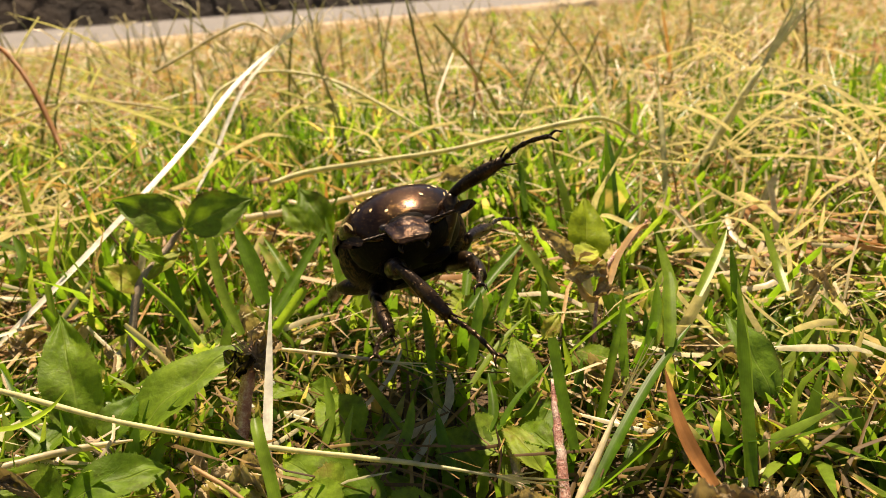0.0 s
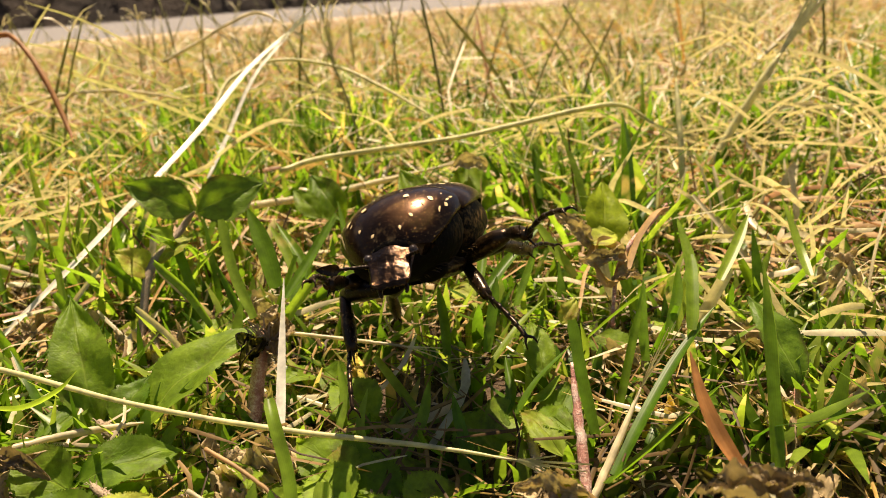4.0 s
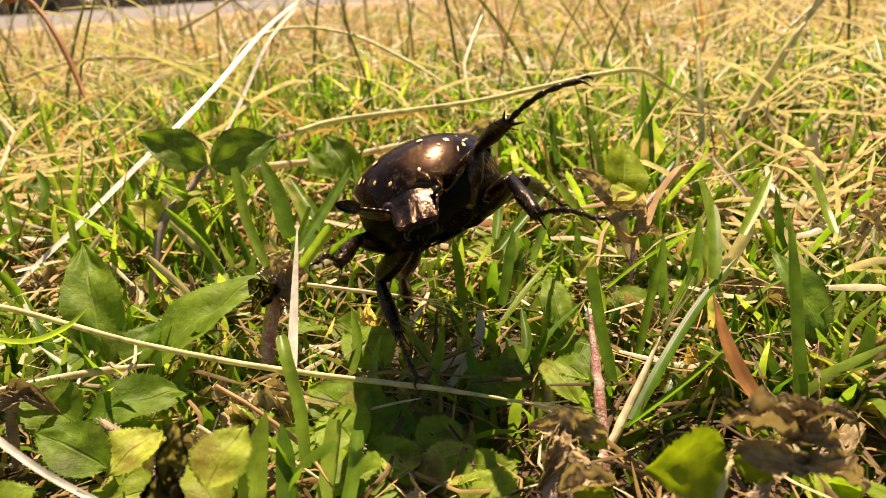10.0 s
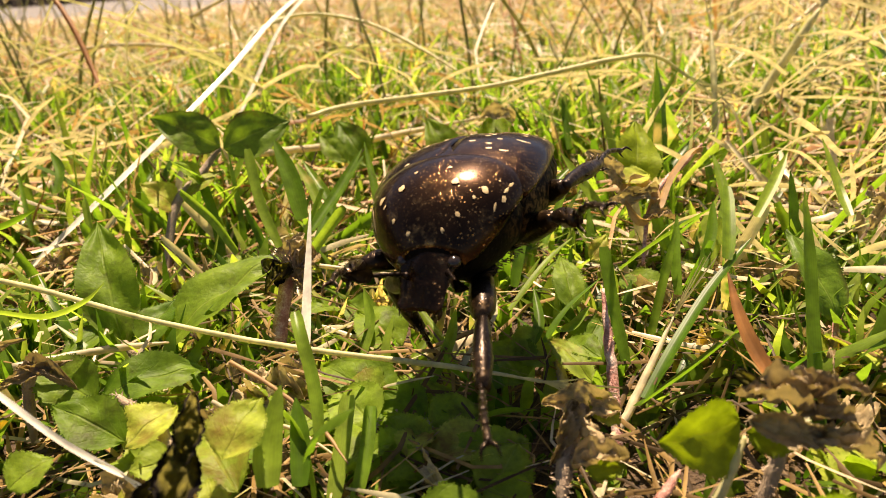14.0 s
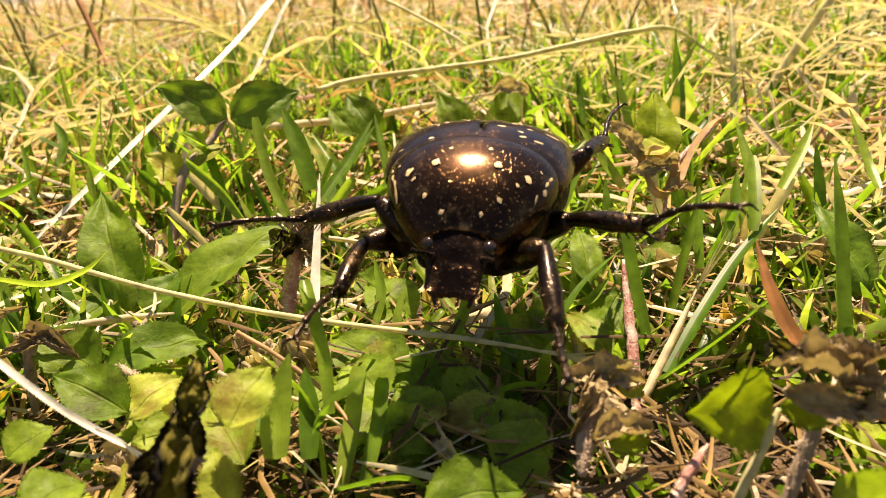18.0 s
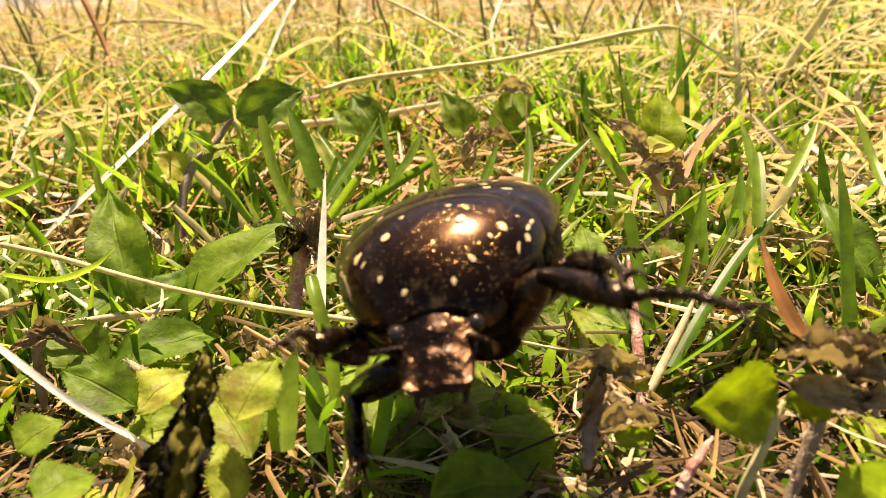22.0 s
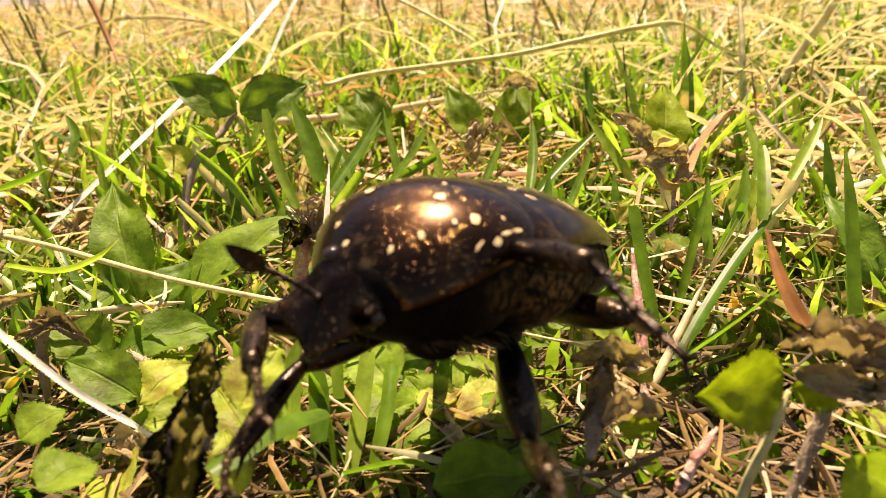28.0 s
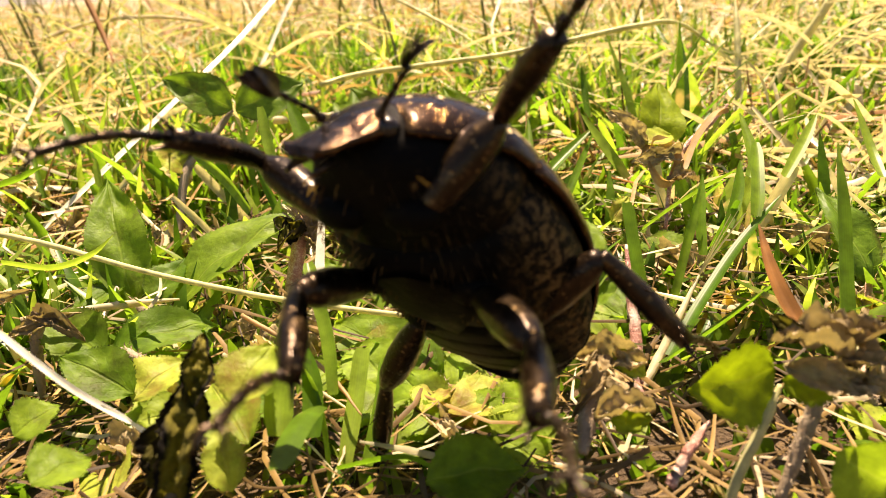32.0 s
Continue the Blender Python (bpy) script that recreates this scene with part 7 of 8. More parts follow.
    walk(tarsus, [
        (0, pose(-0.00790, 0.00133, -0.00104, -0.1, -5.9, -27.5)),
        (1, pose(-0.00742, 0.00176, -0.00175, -0.1, -3.9, -30.2)),
        (2, pose(-0.00635, 0.00204, -0.00276, -0.1, -20.3, -26.1)),
        (3, pose(-0.00712, 0.00266, -0.00094, -0.1, -7.3, -44.4)),
        (3.5, pose(-0.00689, 0.00294, -0.00075, -0.1, -2.3, -39.4)),
        (5.5, pose(-0.00717, 0.00193, -0.00198, -0.1, -12.1, -8.4)),
        (6, pose(-0.00718, 0.00222, -0.00164, -0.1, -16.6, -12.3)),
        (7, pose(-0.00701, 0.00221, -0.00192, -0.1, -12.1, -19.3)),
        (8, pose(-0.00647, 0.00287, -0.00174, -0.1, -19.3, -33.8)),
        (9, pose(-0.00685, 0.00192, -0.00240, -0.1, -25.0, -19.6)),
        (10, pose(-0.00655, 0.00171, -0.00282, -0.1, -32.7, -4.0)),
        (11, pose(-0.00692, 0.00168, -0.00250, -0.1, -21.7, -16.0)),
        (12, pose(-0.00728, 0.00174, -0.00199, -0.1, -14.3, -15.2)),
        (13, pose(-0.00747, 0.00173, -0.00168, -0.1, -12.3, -15.8)),
        (14, pose(-0.00776, 0.00190, -0.00054, -0.1, -2.4, -23.8)),
        (14.5, pose(-0.00774, 0.00192, 0.00058, -0.1, 11.2, -27.6)),
        (16.5, pose(-0.00799, 0.00149, 0.00012, -0.1, 3.1, -23.6)),
        (17, pose(-0.00766, 0.00213, 0.00004, -0.1, -0.6, -37.6)),
        (18, pose(-0.00807, -0.00026, -0.00124, -0.1, -7.1, 6.5)),
        (19, pose(-0.00748, 0.00241, -0.00001, -0.1, 7.7, -45.5)),
        (20, pose(-0.00718, 0.00216, -0.00172, -0.1, -15.5, -28.5)),
        (21, pose(-0.00745, 0.00227, -0.00092, -0.1, -7.1, -26.3)),
        (22, pose(-0.00766, 0.00182, -0.00112, -0.1, -18.4, -34.6)),
        (23, pose(-0.00599, 0.00324, -0.00163, -0.1, -15.8, -57.9)),
        (24, pose(-0.00710, 0.00253, -0.00130, -0.1, -15.8, -49.9)),
        (25, pose(-0.00648, 0.00315, -0.00113, -0.1, -12.2, -53.9)),
        (25.5, pose(-0.00610, 0.00341, -0.00106, -0.1, -11.3, -60.4)),
        (27.5, pose(-0.00809, 0.00121, 0.00012, -0.1, 14.9, -26.1)),
        (28, pose(-0.00715, 0.00045, 0.00276, -0.1, 49.6, -22.1)),
        (29, pose(-0.00801, 0.00138, 0.00042, -0.1, 22.1, -32.9)),
        (30, pose(-0.00813, 0.00013, 0.00106, -0.1, 36.6, -1.1)),
        (31, pose(-0.00821, 0.00072, 0.00008, -0.1, 18.5, -15.8)),
        (32, pose(-0.00795, 0.00128, -0.00091, -0.1, 0.3, -24.2)),
    ])
    femur, tibia, tarsus = legs["middle_leg", 1]
    walk(femur, [
        (0, pose(0.00213, 0.00122, -0.00319, 3.1, 7.9, 77.8)),
        (1, pose(0.00213, 0.00122, -0.00319, 1.4, 1.8, 74.7)),
        (2, pose(0.00213, 0.00122, -0.00319, 1.2, 0.3, 81.5)),
        (3, pose(0.00213, 0.00122, -0.00319, 10.5, -27.7, 55.7)),
        (3.5, pose(0.00213, 0.00122, -0.00319, 12.8, -29.6, 51.4)),
        (4.5, pose(0.00213, 0.00122, -0.00319, 2.0, -12.2, 79.9)),
        (5.5, pose(0.00213, 0.00122, -0.00319, 0.7, 7.8, 104.4)),
        (6, pose(0.00213, 0.00122, -0.00319, -0.4, 2.3, 104.2)),
        (7, pose(0.00213, 0.00122, -0.00319, -0.2, -15.3, 72.0)),
        (8, pose(0.00213, 0.00122, -0.00319, 10.6, -29.7, 35.6)),
        (9, pose(0.00213, 0.00122, -0.00319, 10.0, -22.4, 50.5)),
        (10, pose(0.00213, 0.00122, -0.00319, 7.1, -29.6, 57.9)),
        (11, pose(0.00213, 0.00122, -0.00319, 15.3, -28.2, 12.3)),
        (12, pose(0.00213, 0.00122, -0.00319, 17.0, -25.3, -0.9)),
        (13, pose(0.00213, 0.00122, -0.00319, 15.7, -11.3, 30.5)),
        (14, pose(0.00213, 0.00122, -0.00319, 16.5, -15.3, 39.4)),
        (14.5, pose(0.00213, 0.00122, -0.00319, 13.1, -35.7, 59.3)),
        (16.5, pose(0.00213, 0.00122, -0.00319, 15.5, -7.4, 28.8)),
        (17, pose(0.00213, 0.00122, -0.00319, 11.8, -10.4, 45.9)),
        (18, pose(0.00213, 0.00122, -0.00319, 11.4, -14.2, 46.7)),
        (19, pose(0.00213, 0.00122, -0.00319, 11.1, -12.8, 49.1)),
        (20, pose(0.00213, 0.00122, -0.00319, 10.7, -9.8, 48.0)),
        (21, pose(0.00213, 0.00122, -0.00319, 8.3, -12.3, 60.4)),
        (22, pose(0.00213, 0.00122, -0.00319, 8.8, -29.6, 64.2)),
        (23, pose(0.00213, 0.00122, -0.00319, 17.0, -40.4, 45.9)),
        (24, pose(0.00213, 0.00122, -0.00319, 19.7, -36.8, 13.0)),
        (25, pose(0.00213, 0.00122, -0.00319, 15.9, -33.1, 14.3)),
        (25.5, pose(0.00213, 0.00122, -0.00319, 14.2, -14.2, 25.2)),
        (27.5, pose(0.00213, 0.00122, -0.00319, 14.4, -2.9, 32.6)),
        (28, pose(0.00213, 0.00122, -0.00319, 9.6, 16.5, 54.9)),
        (29, pose(0.00213, 0.00122, -0.00319, 9.0, -1.3, 75.6)),
        (30, pose(0.00213, 0.00122, -0.00319, 7.1, -26.6, 50.4)),
        (30.5, pose(0.00213, 0.00122, -0.00319, 4.5, -6.2, 67.5)),
        (31, pose(0.00213, 0.00122, -0.00319, 8.0, 14.1, 84.1)),
        (32, pose(0.00213, 0.00122, -0.00319, 9.6, 28.3, 94.1)),
    ])
    walk(tibia, [
        (0, pose(0.00426, 0.00000, 0.00000, -0.0, 22.5, 11.0)),
        (1, pose(0.00426, 0.00000, 0.00000, -0.1, 19.3, 5.1)),
        (2, pose(0.00426, 0.00000, 0.00000, -0.1, 18.3, 4.3)),
        (3, pose(0.00426, 0.00000, 0.00000, -0.0, 14.0, 33.7)),
        (3.5, pose(0.00426, 0.00000, 0.00000, -0.0, 14.4, 41.5)),
        (4.5, pose(0.00426, 0.00000, 0.00000, -1.8, 4.0, 21.7)),
        (5.5, pose(0.00426, 0.00000, 0.00000, -0.1, -6.3, 2.3)),
        (6, pose(0.00426, 0.00000, 0.00000, -0.1, -11.8, -1.4)),
        (7, pose(0.00426, 0.00000, 0.00000, -2.8, 4.9, 16.6)),
        (8, pose(0.00426, 0.00000, 0.00000, -0.0, 21.6, 35.1)),
        (9, pose(0.00426, 0.00000, 0.00000, -0.0, 18.9, 34.5)),
        (10, pose(0.00426, 0.00000, 0.00000, -0.0, 33.7, 25.7)),
        (11, pose(0.00426, 0.00000, 0.00000, 0.0, 26.6, 59.8)),
        (12, pose(0.00426, 0.00000, 0.00000, 0.1, 27.6, 83.6)),
        (13, pose(0.00426, 0.00000, 0.00000, 0.0, 13.6, 65.5)),
        (14, pose(0.00426, 0.00000, 0.00000, 0.0, -3.7, 66.0)),
        (14.5, pose(0.00426, 0.00000, 0.00000, -0.0, 1.7, 37.8)),
        (16.5, pose(0.00426, 0.00000, 0.00000, 0.0, 19.4, 69.7)),
        (17, pose(0.00426, 0.00000, 0.00000, -0.0, 0.1, 42.1)),
        (18, pose(0.00426, 0.00000, 0.00000, -0.0, 17.2, 41.8)),
        (19, pose(0.00426, 0.00000, 0.00000, -0.0, 7.4, 39.0)),
        (20, pose(0.00426, 0.00000, 0.00000, -0.0, 14.2, 38.8)),
        (21, pose(0.00426, 0.00000, 0.00000, -0.0, 10.6, 28.4)),
        (22, pose(0.00426, 0.00000, 0.00000, -0.0, 3.5, 26.2)),
        (23, pose(0.00426, 0.00000, 0.00000, 0.0, 24.4, 54.5)),
        (24, pose(0.00426, 0.00000, 0.00000, 0.0, -3.6, 64.3)),
        (25, pose(0.00426, 0.00000, 0.00000, 0.0, 0.7, 50.1)),
        (25.5, pose(0.00426, 0.00000, 0.00000, 0.0, 5.6, 52.7)),
        (27.5, pose(0.00426, 0.00000, 0.00000, 0.0, 23.4, 64.4)),
        (28, pose(0.00426, 0.00000, 0.00000, -0.0, 17.2, 33.8)),
        (29, pose(0.00426, 0.00000, 0.00000, 0.0, 51.3, 56.9)),
        (30, pose(0.00426, 0.00000, 0.00000, 0.2, 67.6, 105.6)),
        (30.5, pose(0.00426, 0.00000, 0.00000, -7.8, 52.4, 63.9)),
        (31, pose(0.00426, 0.00000, 0.00000, -0.0, 37.6, 34.7)),
        (32, pose(0.00426, 0.00000, 0.00000, -0.0, 29.1, 34.2)),
    ])
    walk(tarsus, [
        (0, pose(0.00790, 0.00071, -0.00154, -0.1, 2.1, -3.9)),
        (1, pose(0.00804, 0.00034, -0.00133, -0.1, 4.0, -2.4)),
        (2, pose(0.00806, 0.00029, -0.00126, -0.1, 2.6, -1.1)),
        (3, pose(0.00750, 0.00216, -0.00097, -0.0, 14.4, 36.3)),
        (3.5, pose(0.00717, 0.00258, -0.00100, 0.0, 13.2, 46.1)),
        (4.5, pose(0.00798, 0.00149, -0.00028, -2.3, 3.1, 20.6)),
        (5.5, pose(0.00825, 0.00016, 0.00044, -0.1, -7.0, -4.6)),
        (6, pose(0.00819, -0.00010, 0.00083, -0.1, -13.3, 0.1)),
        (7, pose(0.00809, 0.00115, -0.00034, -1.7, -4.8, 22.5)),
        (8, pose(0.00731, 0.00215, -0.00148, -0.0, 3.8, 44.7)),
        (9, pose(0.00739, 0.00215, -0.00130, -0.0, 16.9, 42.6)),
        (10, pose(0.00727, 0.00145, -0.00223, -0.0, 19.0, 35.1)),
        (11, pose(0.00607, 0.00311, -0.00180, 0.0, 7.8, 52.7)),
        (12, pose(0.00465, 0.00354, -0.00186, 0.0, 4.1, 66.7)),
        (13, pose(0.00588, 0.00356, -0.00094, 0.0, -3.7, 72.6)),
        (14, pose(0.00589, 0.00367, 0.00026, 0.0, -6.1, 68.4)),
        (14.5, pose(0.00743, 0.00246, -0.00012, 0.0, -6.0, 45.8)),
        (16.5, pose(0.00557, 0.00356, -0.00134, 0.0, 9.7, 55.5)),
        (17, pose(0.00724, 0.00269, -0.00001, -0.0, -2.9, 35.9)),
        (18, pose(0.00712, 0.00256, -0.00119, -0.0, 9.7, 36.8)),
        (19, pose(0.00735, 0.00251, -0.00052, -0.0, 0.2, 41.1)),
        (20, pose(0.00729, 0.00244, -0.00098, -0.0, 10.4, 42.0)),
        (21, pose(0.00773, 0.00188, -0.00074, -0.0, 8.7, 35.1)),
        (22, pose(0.00786, 0.00177, -0.00024, -0.0, 3.2, 33.6)),
        (23, pose(0.00638, 0.00298, -0.00166, 0.0, 25.6, 56.6)),
        (24, pose(0.00599, 0.00362, 0.00025, 0.0, -14.5, 75.4)),
        (25, pose(0.00684, 0.00308, -0.00005, 0.0, -9.5, 51.9)),
        (25.5, pose(0.00668, 0.00318, -0.00040, 0.0, -10.3, 60.7)),
        (27.5, pose(0.00585, 0.00333, -0.00159, 0.0, 1.9, 64.6)),
        (28, pose(0.00745, 0.00213, -0.00119, 0.0, -5.0, 82.8)),
        (29, pose(0.00563, 0.00210, -0.00314, -0.0, 32.0, 40.5)),
        (30, pose(0.00384, 0.00148, -0.00372, 0.1, 47.5, 69.8)),
        (30.5, pose(0.00534, 0.00220, -0.00318, -4.0, 32.4, 42.6)),
        (31, pose(0.00687, 0.00181, -0.00246, -0.0, 17.4, 19.7)),
        (32, pose(0.00716, 0.00197, -0.00195, -0.0, 5.7, 19.2)),
    ])
    femur, tibia, tarsus = legs["hind_leg", -1]
    walk(femur, [
        (0, pose(-0.00198, -0.00228, -0.00319, -16.4, 15.8, -60.8)),
        (1, pose(-0.00198, -0.00228, -0.00319, -16.4, 15.8, -60.8)),
        (2, pose(-0.00198, -0.00228, -0.00319, -7.0, -13.9, -65.9)),
        (3.5, pose(-0.00198, -0.00228, -0.00319, -11.4, 3.3, -52.7)),
        (5.5, pose(-0.00198, -0.00228, -0.00319, -12.0, -6.6, -38.9)),
        (6, pose(-0.00198, -0.00228, -0.00319, -10.3, 6.7, -54.2)),
        (10, pose(-0.00198, -0.00228, -0.00319, -12.9, 8.1, -38.5)),
        (12, pose(-0.00198, -0.00228, -0.00319, -17.5, 17.6, -27.0)),
        (13, pose(-0.00198, -0.00228, -0.00319, -12.1, 11.1, -11.3)),
        (14, pose(-0.00198, -0.00228, -0.00319, -17.1, 29.1, -35.4)),
        (14.5, pose(-0.00198, -0.00228, -0.00319, -18.3, 36.6, -17.6)),
        (16.5, pose(-0.00198, -0.00228, -0.00319, -19.4, 35.6, -26.0)),
        (17, pose(-0.00198, -0.00228, -0.00319, -21.9, 43.9, -16.6)),
        (18, pose(-0.00198, -0.00228, -0.00319, -19.3, 45.4, -0.1)),
        (19, pose(-0.00198, -0.00228, -0.00319, -21.7, 41.1, -30.4)),
        (20, pose(-0.00198, -0.00228, -0.00319, -19.1, 40.1, -3.8)),
        (21, pose(-0.00198, -0.00228, -0.00319, -16.3, 22.2, -34.6)),
        (23, pose(-0.00198, -0.00228, -0.00319, -10.7, 4.6, -56.2)),
        (24, pose(-0.00198, -0.00228, -0.00319, -10.2, 5.9, -62.2)),
        (27.5, pose(-0.00198, -0.00228, -0.00319, -13.1, 26.7, -37.5)),
        (28, pose(-0.00198, -0.00228, -0.00319, -12.8, 11.5, -25.3)),
        (29, pose(-0.00198, -0.00228, -0.00319, -17.2, 25.9, -23.3)),
        (30, pose(-0.00198, -0.00228, -0.00319, -12.2, -6.0, -38.5)),
        (31, pose(-0.00198, -0.00228, -0.00319, -15.2, 19.0, -35.7)),
        (32, pose(-0.00198, -0.00228, -0.00319, -16.4, 30.2, -30.2)),
    ])
    walk(tibia, [
        (0, pose(-0.00456, 0.00000, 0.00000, 0.1, -2.6, 115.2)),
        (1, pose(-0.00456, 0.00000, 0.00000, 0.1, -2.6, 115.2)),
        (2, pose(-0.00456, 0.00000, 0.00000, 0.1, -46.0, 145.3)),
        (3.5, pose(-0.00456, 0.00000, 0.00000, 0.1, -32.3, 129.1)),
        (5.5, pose(-0.00456, 0.00000, 0.00000, 0.1, -35.7, 122.2)),
        (6, pose(-0.00456, 0.00000, 0.00000, 0.1, -36.3, 132.5)),
        (10, pose(-0.00456, 0.00000, 0.00000, 0.1, -27.6, 123.8)),
        (12, pose(-0.00456, 0.00000, 0.00000, 0.1, -15.4, 82.8)),
        (13, pose(-0.00456, 0.00000, 0.00000, 0.0, -42.6, 68.3)),
        (14, pose(-0.00456, 0.00000, 0.00000, 0.1, -18.7, 114.9)),
        (14.5, pose(-0.00456, 0.00000, 0.00000, 0.1, -30.0, 103.9)),
        (16.5, pose(-0.00456, 0.00000, 0.00000, 0.1, -17.6, 108.8)),
        (17, pose(-0.00456, 0.00000, 0.00000, 0.1, -26.3, 91.4)),
        (18, pose(-0.00456, 0.00000, 0.00000, 0.1, -39.3, 91.9)),
        (19, pose(-0.00456, 0.00000, 0.00000, 0.1, -14.8, 106.0)),
        (20, pose(-0.00456, 0.00000, 0.00000, 0.0, -28.0, 71.0)),
        (21, pose(-0.00456, 0.00000, 0.00000, 0.1, -15.8, 116.0)),
        (23, pose(-0.00456, 0.00000, 0.00000, 0.1, -29.7, 134.7)),
        (24, pose(-0.00456, 0.00000, 0.00000, 0.1, -23.0, 140.5)),
        (27.5, pose(-0.00456, 0.00000, 0.00000, 0.1, -26.2, 131.2)),
        (28, pose(-0.00456, 0.00000, 0.00000, 0.1, -27.9, 125.3)),
        (29, pose(-0.00456, 0.00000, 0.00000, 0.1, -19.0, 110.4)),
        (30, pose(-0.00456, 0.00000, 0.00000, 0.1, -43.9, 103.0)),
        (31, pose(-0.00456, 0.00000, 0.00000, 0.1, -33.5, 98.0)),
        (32, pose(-0.00456, 0.00000, 0.00000, 0.1, -34.7, 97.2)),
    ])
    walk(tarsus, [
        (0, pose(-0.00270, -0.00395, -0.00020, 0.1, -8.0, 114.6)),
        (1, pose(-0.00270, -0.00395, -0.00020, 0.1, -8.0, 114.6)),
        (2, pose(-0.00206, -0.00173, -0.00314, 0.1, -48.1, 151.8)),
        (3.5, pose(-0.00223, -0.00287, -0.00233, 0.1, -25.7, 126.4)),
        (5.5, pose(-0.00267, -0.00301, -0.00255, 0.1, -28.0, 115.0)),
        (6, pose(-0.00218, -0.00260, -0.00258, 0.1, -22.4, 123.9)),
        (10, pose(-0.00240, -0.00322, -0.00203, 0.1, -35.3, 122.5)),
        (12, pose(-0.00509, -0.00418, -0.00116, 0.0, -6.8, 81.8)),
        (13, pose(-0.00575, -0.00299, -0.00296, 0.0, -31.8, 66.9)),
        (14, pose(-0.00282, -0.00375, -0.00140, 0.1, -20.7, 123.3)),
        (14.5, pose(-0.00365, -0.00367, -0.00219, 0.1, -24.9, 115.5)),
        (16.5, pose(-0.00322, -0.00394, -0.00132, 0.1, -17.9, 113.3)),
        (17, pose(-0.00446, -0.00392, -0.00194, 0.1, -26.4, 101.2)),
        (18, pose(-0.00445, -0.00338, -0.00277, 0.1, -26.3, 78.9)),
        (19, pose(-0.00340, -0.00406, -0.00112, 0.1, -15.9, 103.0)),
        (20, pose(-0.00582, -0.00365, -0.00205, 0.0, -21.8, 63.5)),
        (21, pose(-0.00272, -0.00378, -0.00119, 0.1, -24.3, 111.6)),
        (23, pose(-0.00189, -0.00270, -0.00216, 0.1, -28.2, 129.3)),
        (24, pose(-0.00146, -0.00256, -0.00171, 0.1, -29.6, 136.2)),
        (27.5, pose(-0.00198, -0.00295, -0.00193, 0.1, -25.5, 129.0)),
        (28, pose(-0.00233, -0.00315, -0.00204, 0.1, -30.0, 127.2)),
        (29, pose(-0.00312, -0.00387, -0.00142, 0.1, -4.2, 122.4)),
        (30, pose(-0.00385, -0.00307, -0.00303, 0.1, -12.3, 125.3)),
        (31, pose(-0.00406, -0.00361, -0.00241, 0.1, 7.4, 111.0)),
        (32, pose(-0.00411, -0.00357, -0.00249, 0.1, 9.6, 103.4)),
    ])
    femur, tibia, tarsus = legs["hind_leg", 1]
    walk(femur, [
        (0, pose(0.00198, -0.00228, -0.00319, -8.1, -13.2, -46.0)),
        (1, pose(0.00198, -0.00228, -0.00319, -7.0, -3.1, -37.1)),
        (2, pose(0.00198, -0.00228, -0.00319, -9.0, -1.0, -27.9)),
        (3.5, pose(0.00198, -0.00228, -0.00319, -4.9, 28.5, -47.3)),
        (32, pose(0.00198, -0.00228, -0.00319, -4.9, 28.5, -47.3)),
    ])
    walk(tibia, [
        (0, pose(0.00456, 0.00000, 0.00000, -0.1, 22.3, -29.7)),
        (1, pose(0.00456, 0.00000, 0.00000, -0.1, 12.7, -24.6)),
        (2, pose(0.00456, 0.00000, 0.00000, -0.1, 14.0, -32.5)),
        (3.5, pose(0.00456, 0.00000, 0.00000, -0.1, 11.5, -14.7)),
        (32, pose(0.00456, 0.00000, 0.00000, -0.1, 11.5, -14.7)),
    ])
    walk(tarsus, [
        (0, pose(0.00807, -0.00200, -0.00166, -0.1, 18.5, -26.5)),
        (1, pose(0.00844, -0.00177, -0.00096, -0.1, 2.7, -39.6)),
        (2, pose(0.00814, -0.00228, -0.00105, -0.1, 6.5, -39.7)),
        (3.5, pose(0.00870, -0.00109, -0.00087, -0.1, 9.7, -1.8)),
        (32, pose(0.00870, -0.00109, -0.00087, -0.1, 9.7, -1.8)),
    ])
    walk(antennae[-1], [
        (0, pose(-0.00099, 0.00737, -0.00061, -5.4, 5.9, -21.3)),
        (8, pose(-0.00099, 0.00737, -0.00061, -2.8, 19.3, -63.9)),
        (11, pose(-0.00099, 0.00737, -0.00061, -3.0, 13.6, -60.4)),
        (12, pose(-0.00099, 0.00737, -0.00061, -3.0, 13.2, -59.8)),
        (17, pose(-0.00099, 0.00737, -0.00061, -3.7, 30.7, -58.5)),
        (18, pose(-0.00099, 0.00737, -0.00061, -3.7, 31.5, -58.9)),
        (19, pose(-0.00099, 0.00737, -0.00061, -3.8, 26.4, -55.0)),
        (21, pose(-0.00099, 0.00737, -0.00061, -3.2, 20.0, -59.9)),
        (23, pose(-0.00099, 0.00737, -0.00061, -3.4, 18.0, -56.3)),
        (25, pose(-0.00099, 0.00737, -0.00061, -3.4, 23.2, -58.0)),
        (28, pose(-0.00099, 0.00737, -0.00061, -3.2, 16.0, -58.4)),
        (30, pose(-0.00099, 0.00737, -0.00061, -4.0, -7.9, -45.5)),
        (31, pose(-0.00099, 0.00737, -0.00061, -3.7, 3.9, -50.4)),
        (32, pose(-0.00099, 0.00737, -0.00061, -4.9, 21.7, -39.6)),
    ])
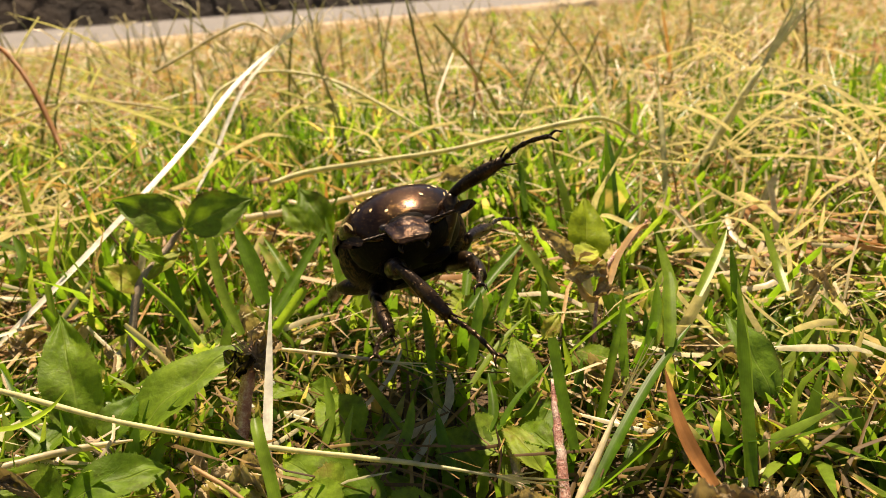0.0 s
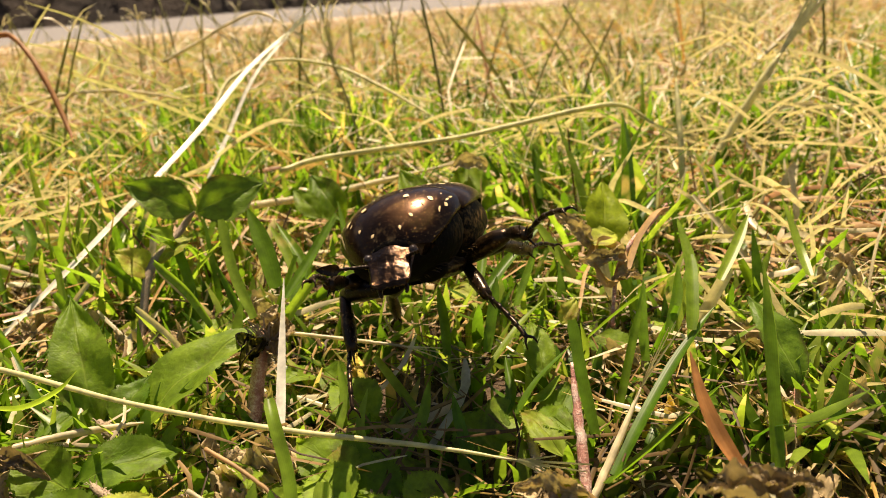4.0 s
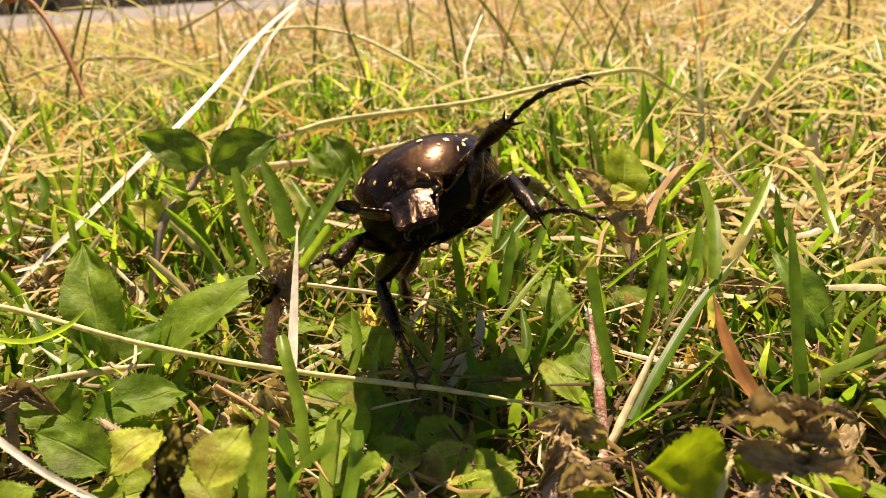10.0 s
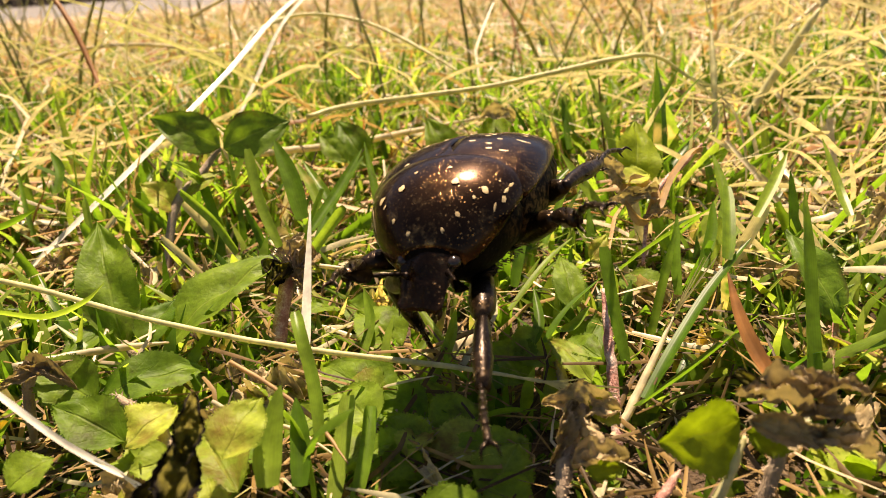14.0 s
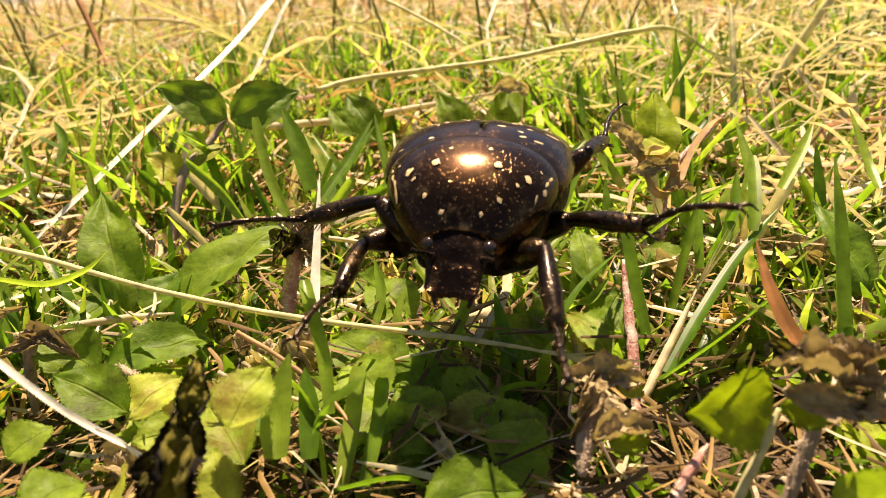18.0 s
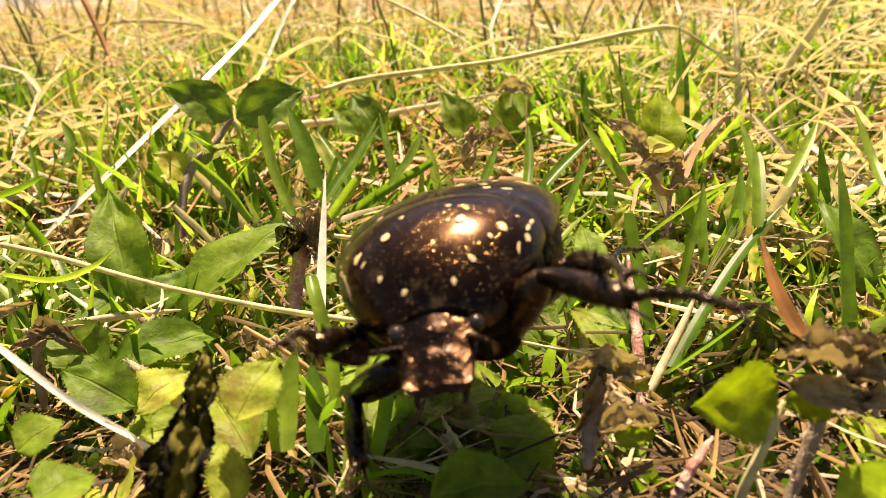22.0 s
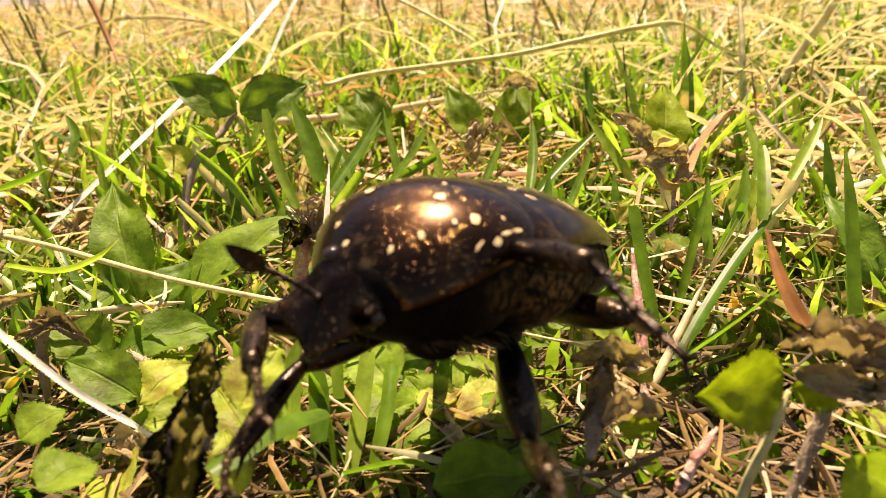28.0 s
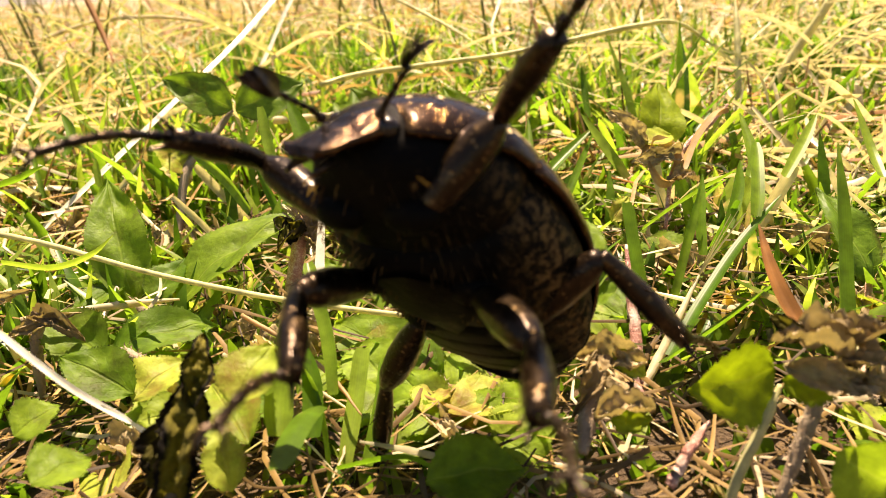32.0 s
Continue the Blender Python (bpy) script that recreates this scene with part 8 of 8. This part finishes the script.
    walk(antennae[1], [
        (0, pose(0.00099, 0.00737, -0.00061, -5.4, -5.9, 21.3)),
        (12, pose(0.00099, 0.00737, -0.00061, -7.3, -39.7, 17.1)),
        (13, pose(0.00099, 0.00737, -0.00061, -6.0, -31.5, 29.5)),
        (14.5, pose(0.00099, 0.00737, -0.00061, -3.9, -37.1, 59.2)),
        (17, pose(0.00099, 0.00737, -0.00061, -3.8, -38.9, 61.0)),
        (22, pose(0.00099, 0.00737, -0.00061, -3.6, -32.0, 59.5)),
        (23, pose(0.00099, 0.00737, -0.00061, -3.4, -31.9, 61.8)),
        (24, pose(0.00099, 0.00737, -0.00061, -4.5, -39.4, 55.1)),
        (25, pose(0.00099, 0.00737, -0.00061, -5.3, -38.5, 46.8)),
        (27.5, pose(0.00099, 0.00737, -0.00061, -5.9, -27.1, 25.5)),
        (28, pose(0.00099, 0.00737, -0.00061, -5.7, -37.0, 41.3)),
        (29, pose(0.00099, 0.00737, -0.00061, -0.5, -11.9, 84.8)),
        (30, pose(0.00099, 0.00737, -0.00061, -1.4, -26.8, 78.2)),
        (31, pose(0.00099, 0.00737, -0.00061, -1.6, 8.3, 74.0)),
        (32, pose(0.00099, 0.00737, -0.00061, -0.3, 10.9, 86.9)),
    ])
    walk(head, [
        (0, pose(0.00000, 0.00669, 0.00015, 14.6, -6.5, 1.0)),
        (1, pose(0.00000, 0.00669, 0.00015, 11.7, -8.6, 3.7)),
        (2, pose(0.00000, 0.00669, 0.00015, 12.1, -5.2, 0.9)),
        (3, pose(0.00000, 0.00669, 0.00015, 10.6, -3.2, 3.9)),
        (3.5, pose(0.00000, 0.00669, 0.00015, 10.3, -6.2, 3.9)),
        (5.5, pose(0.00000, 0.00669, 0.00015, 11.8, -4.1, -1.1)),
        (6, pose(0.00000, 0.00669, 0.00015, 6.7, -11.9, 9.6)),
        (7, pose(0.00000, 0.00669, 0.00015, 11.5, -7.8, 3.5)),
        (8, pose(0.00000, 0.00669, 0.00015, 9.5, -6.6, 2.3)),
        (9, pose(0.00000, 0.00669, 0.00015, 13.6, -6.9, 1.0)),
        (10, pose(0.00000, 0.00669, 0.00015, 13.3, -7.3, 3.4)),
        (11, pose(0.00000, 0.00669, 0.00015, 12.7, -7.6, 2.8)),
        (12, pose(0.00000, 0.00669, 0.00015, 13.8, -9.2, -0.4)),
        (13, pose(0.00000, 0.00669, 0.00015, 9.7, -10.2, 0.7)),
        (14, pose(0.00000, 0.00669, 0.00015, 3.6, -2.7, -8.2)),
        (14.5, pose(0.00000, 0.00669, 0.00015, 3.4, -3.0, -9.2)),
        (16.5, pose(0.00000, 0.00669, 0.00015, 2.0, -5.1, -6.5)),
        (17, pose(0.00000, 0.00669, 0.00015, 1.2, -3.2, -2.1)),
        (18, pose(0.00000, 0.00669, 0.00015, 8.5, 1.0, -2.8)),
        (19, pose(0.00000, 0.00669, 0.00015, 12.3, -2.3, 1.0)),
        (20, pose(0.00000, 0.00669, 0.00015, 16.4, -5.5, 2.3)),
        (21, pose(0.00000, 0.00669, 0.00015, 16.1, -3.7, 2.8)),
        (22, pose(0.00000, 0.00669, 0.00015, 14.6, -5.3, 1.6)),
        (23, pose(0.00000, 0.00669, 0.00015, 15.3, -10.2, 4.2)),
        (24, pose(0.00000, 0.00669, 0.00015, 7.5, -8.0, 0.1)),
        (25, pose(0.00000, 0.00669, 0.00015, -36.2, -20.3, 15.2)),
        (25.5, pose(0.00000, 0.00669, 0.00015, -34.0, -22.3, 20.8)),
        (27.5, pose(0.00000, 0.00669, 0.00015, -10.5, -7.4, -14.7)),
        (28, pose(0.00000, 0.00669, 0.00015, -4.6, -35.1, -17.9)),
        (29, pose(0.00000, 0.00669, 0.00015, -8.9, -20.7, -12.5)),
        (30, pose(0.00000, 0.00669, 0.00015, 0.6, -29.8, -8.5)),
        (31, pose(0.00000, 0.00669, 0.00015, -10.4, -26.8, -26.0)),
        (32, pose(0.00000, 0.00669, 0.00015, -11.9, -14.9, -11.7)),
    ])
    walk(pushed_blade, [
        (0, pose(-0.00650, 0.02530, 0.00530, 24.8, -44.1, -55.7)),
        (16.5, pose(-0.00650, 0.02530, 0.00530, 26.7, -45.4, -53.4)),
        (20, pose(-0.00650, 0.02530, 0.00530, 24.8, -44.1, -55.7)),
        (22, pose(-0.00650, 0.02530, 0.00530, 23.6, -43.4, -57.2)),
        (23, pose(-0.00650, 0.02530, 0.00530, 13.3, -59.2, -84.2)),
        (24, pose(-0.00650, 0.02530, 0.00530, -28.6, -61.5, 151.5)),
        (25, pose(-0.00650, 0.02530, 0.00530, -29.9, -51.1, 169.7)),
        (25.5, pose(-0.00650, 0.02530, 0.00530, -22.4, -28.5, -141.6)),
        (27.5, pose(-0.00650, 0.02530, 0.00530, -12.9, -18.5, -118.7)),
        (28, pose(-0.00650, 0.02530, 0.00530, -12.7, -12.5, -120.5)),
        (29, pose(-0.00650, 0.02530, 0.00530, -10.7, -21.2, -112.1)),
        (30, pose(-0.00650, 0.02530, 0.00530, -9.7, -16.6, -111.4)),
        (31, pose(-0.00650, 0.02530, 0.00530, -2.2, -16.7, -94.7)),
        (32, pose(-0.00650, 0.02530, 0.00530, -1.3, -15.2, -92.8)),
    ])


motions()
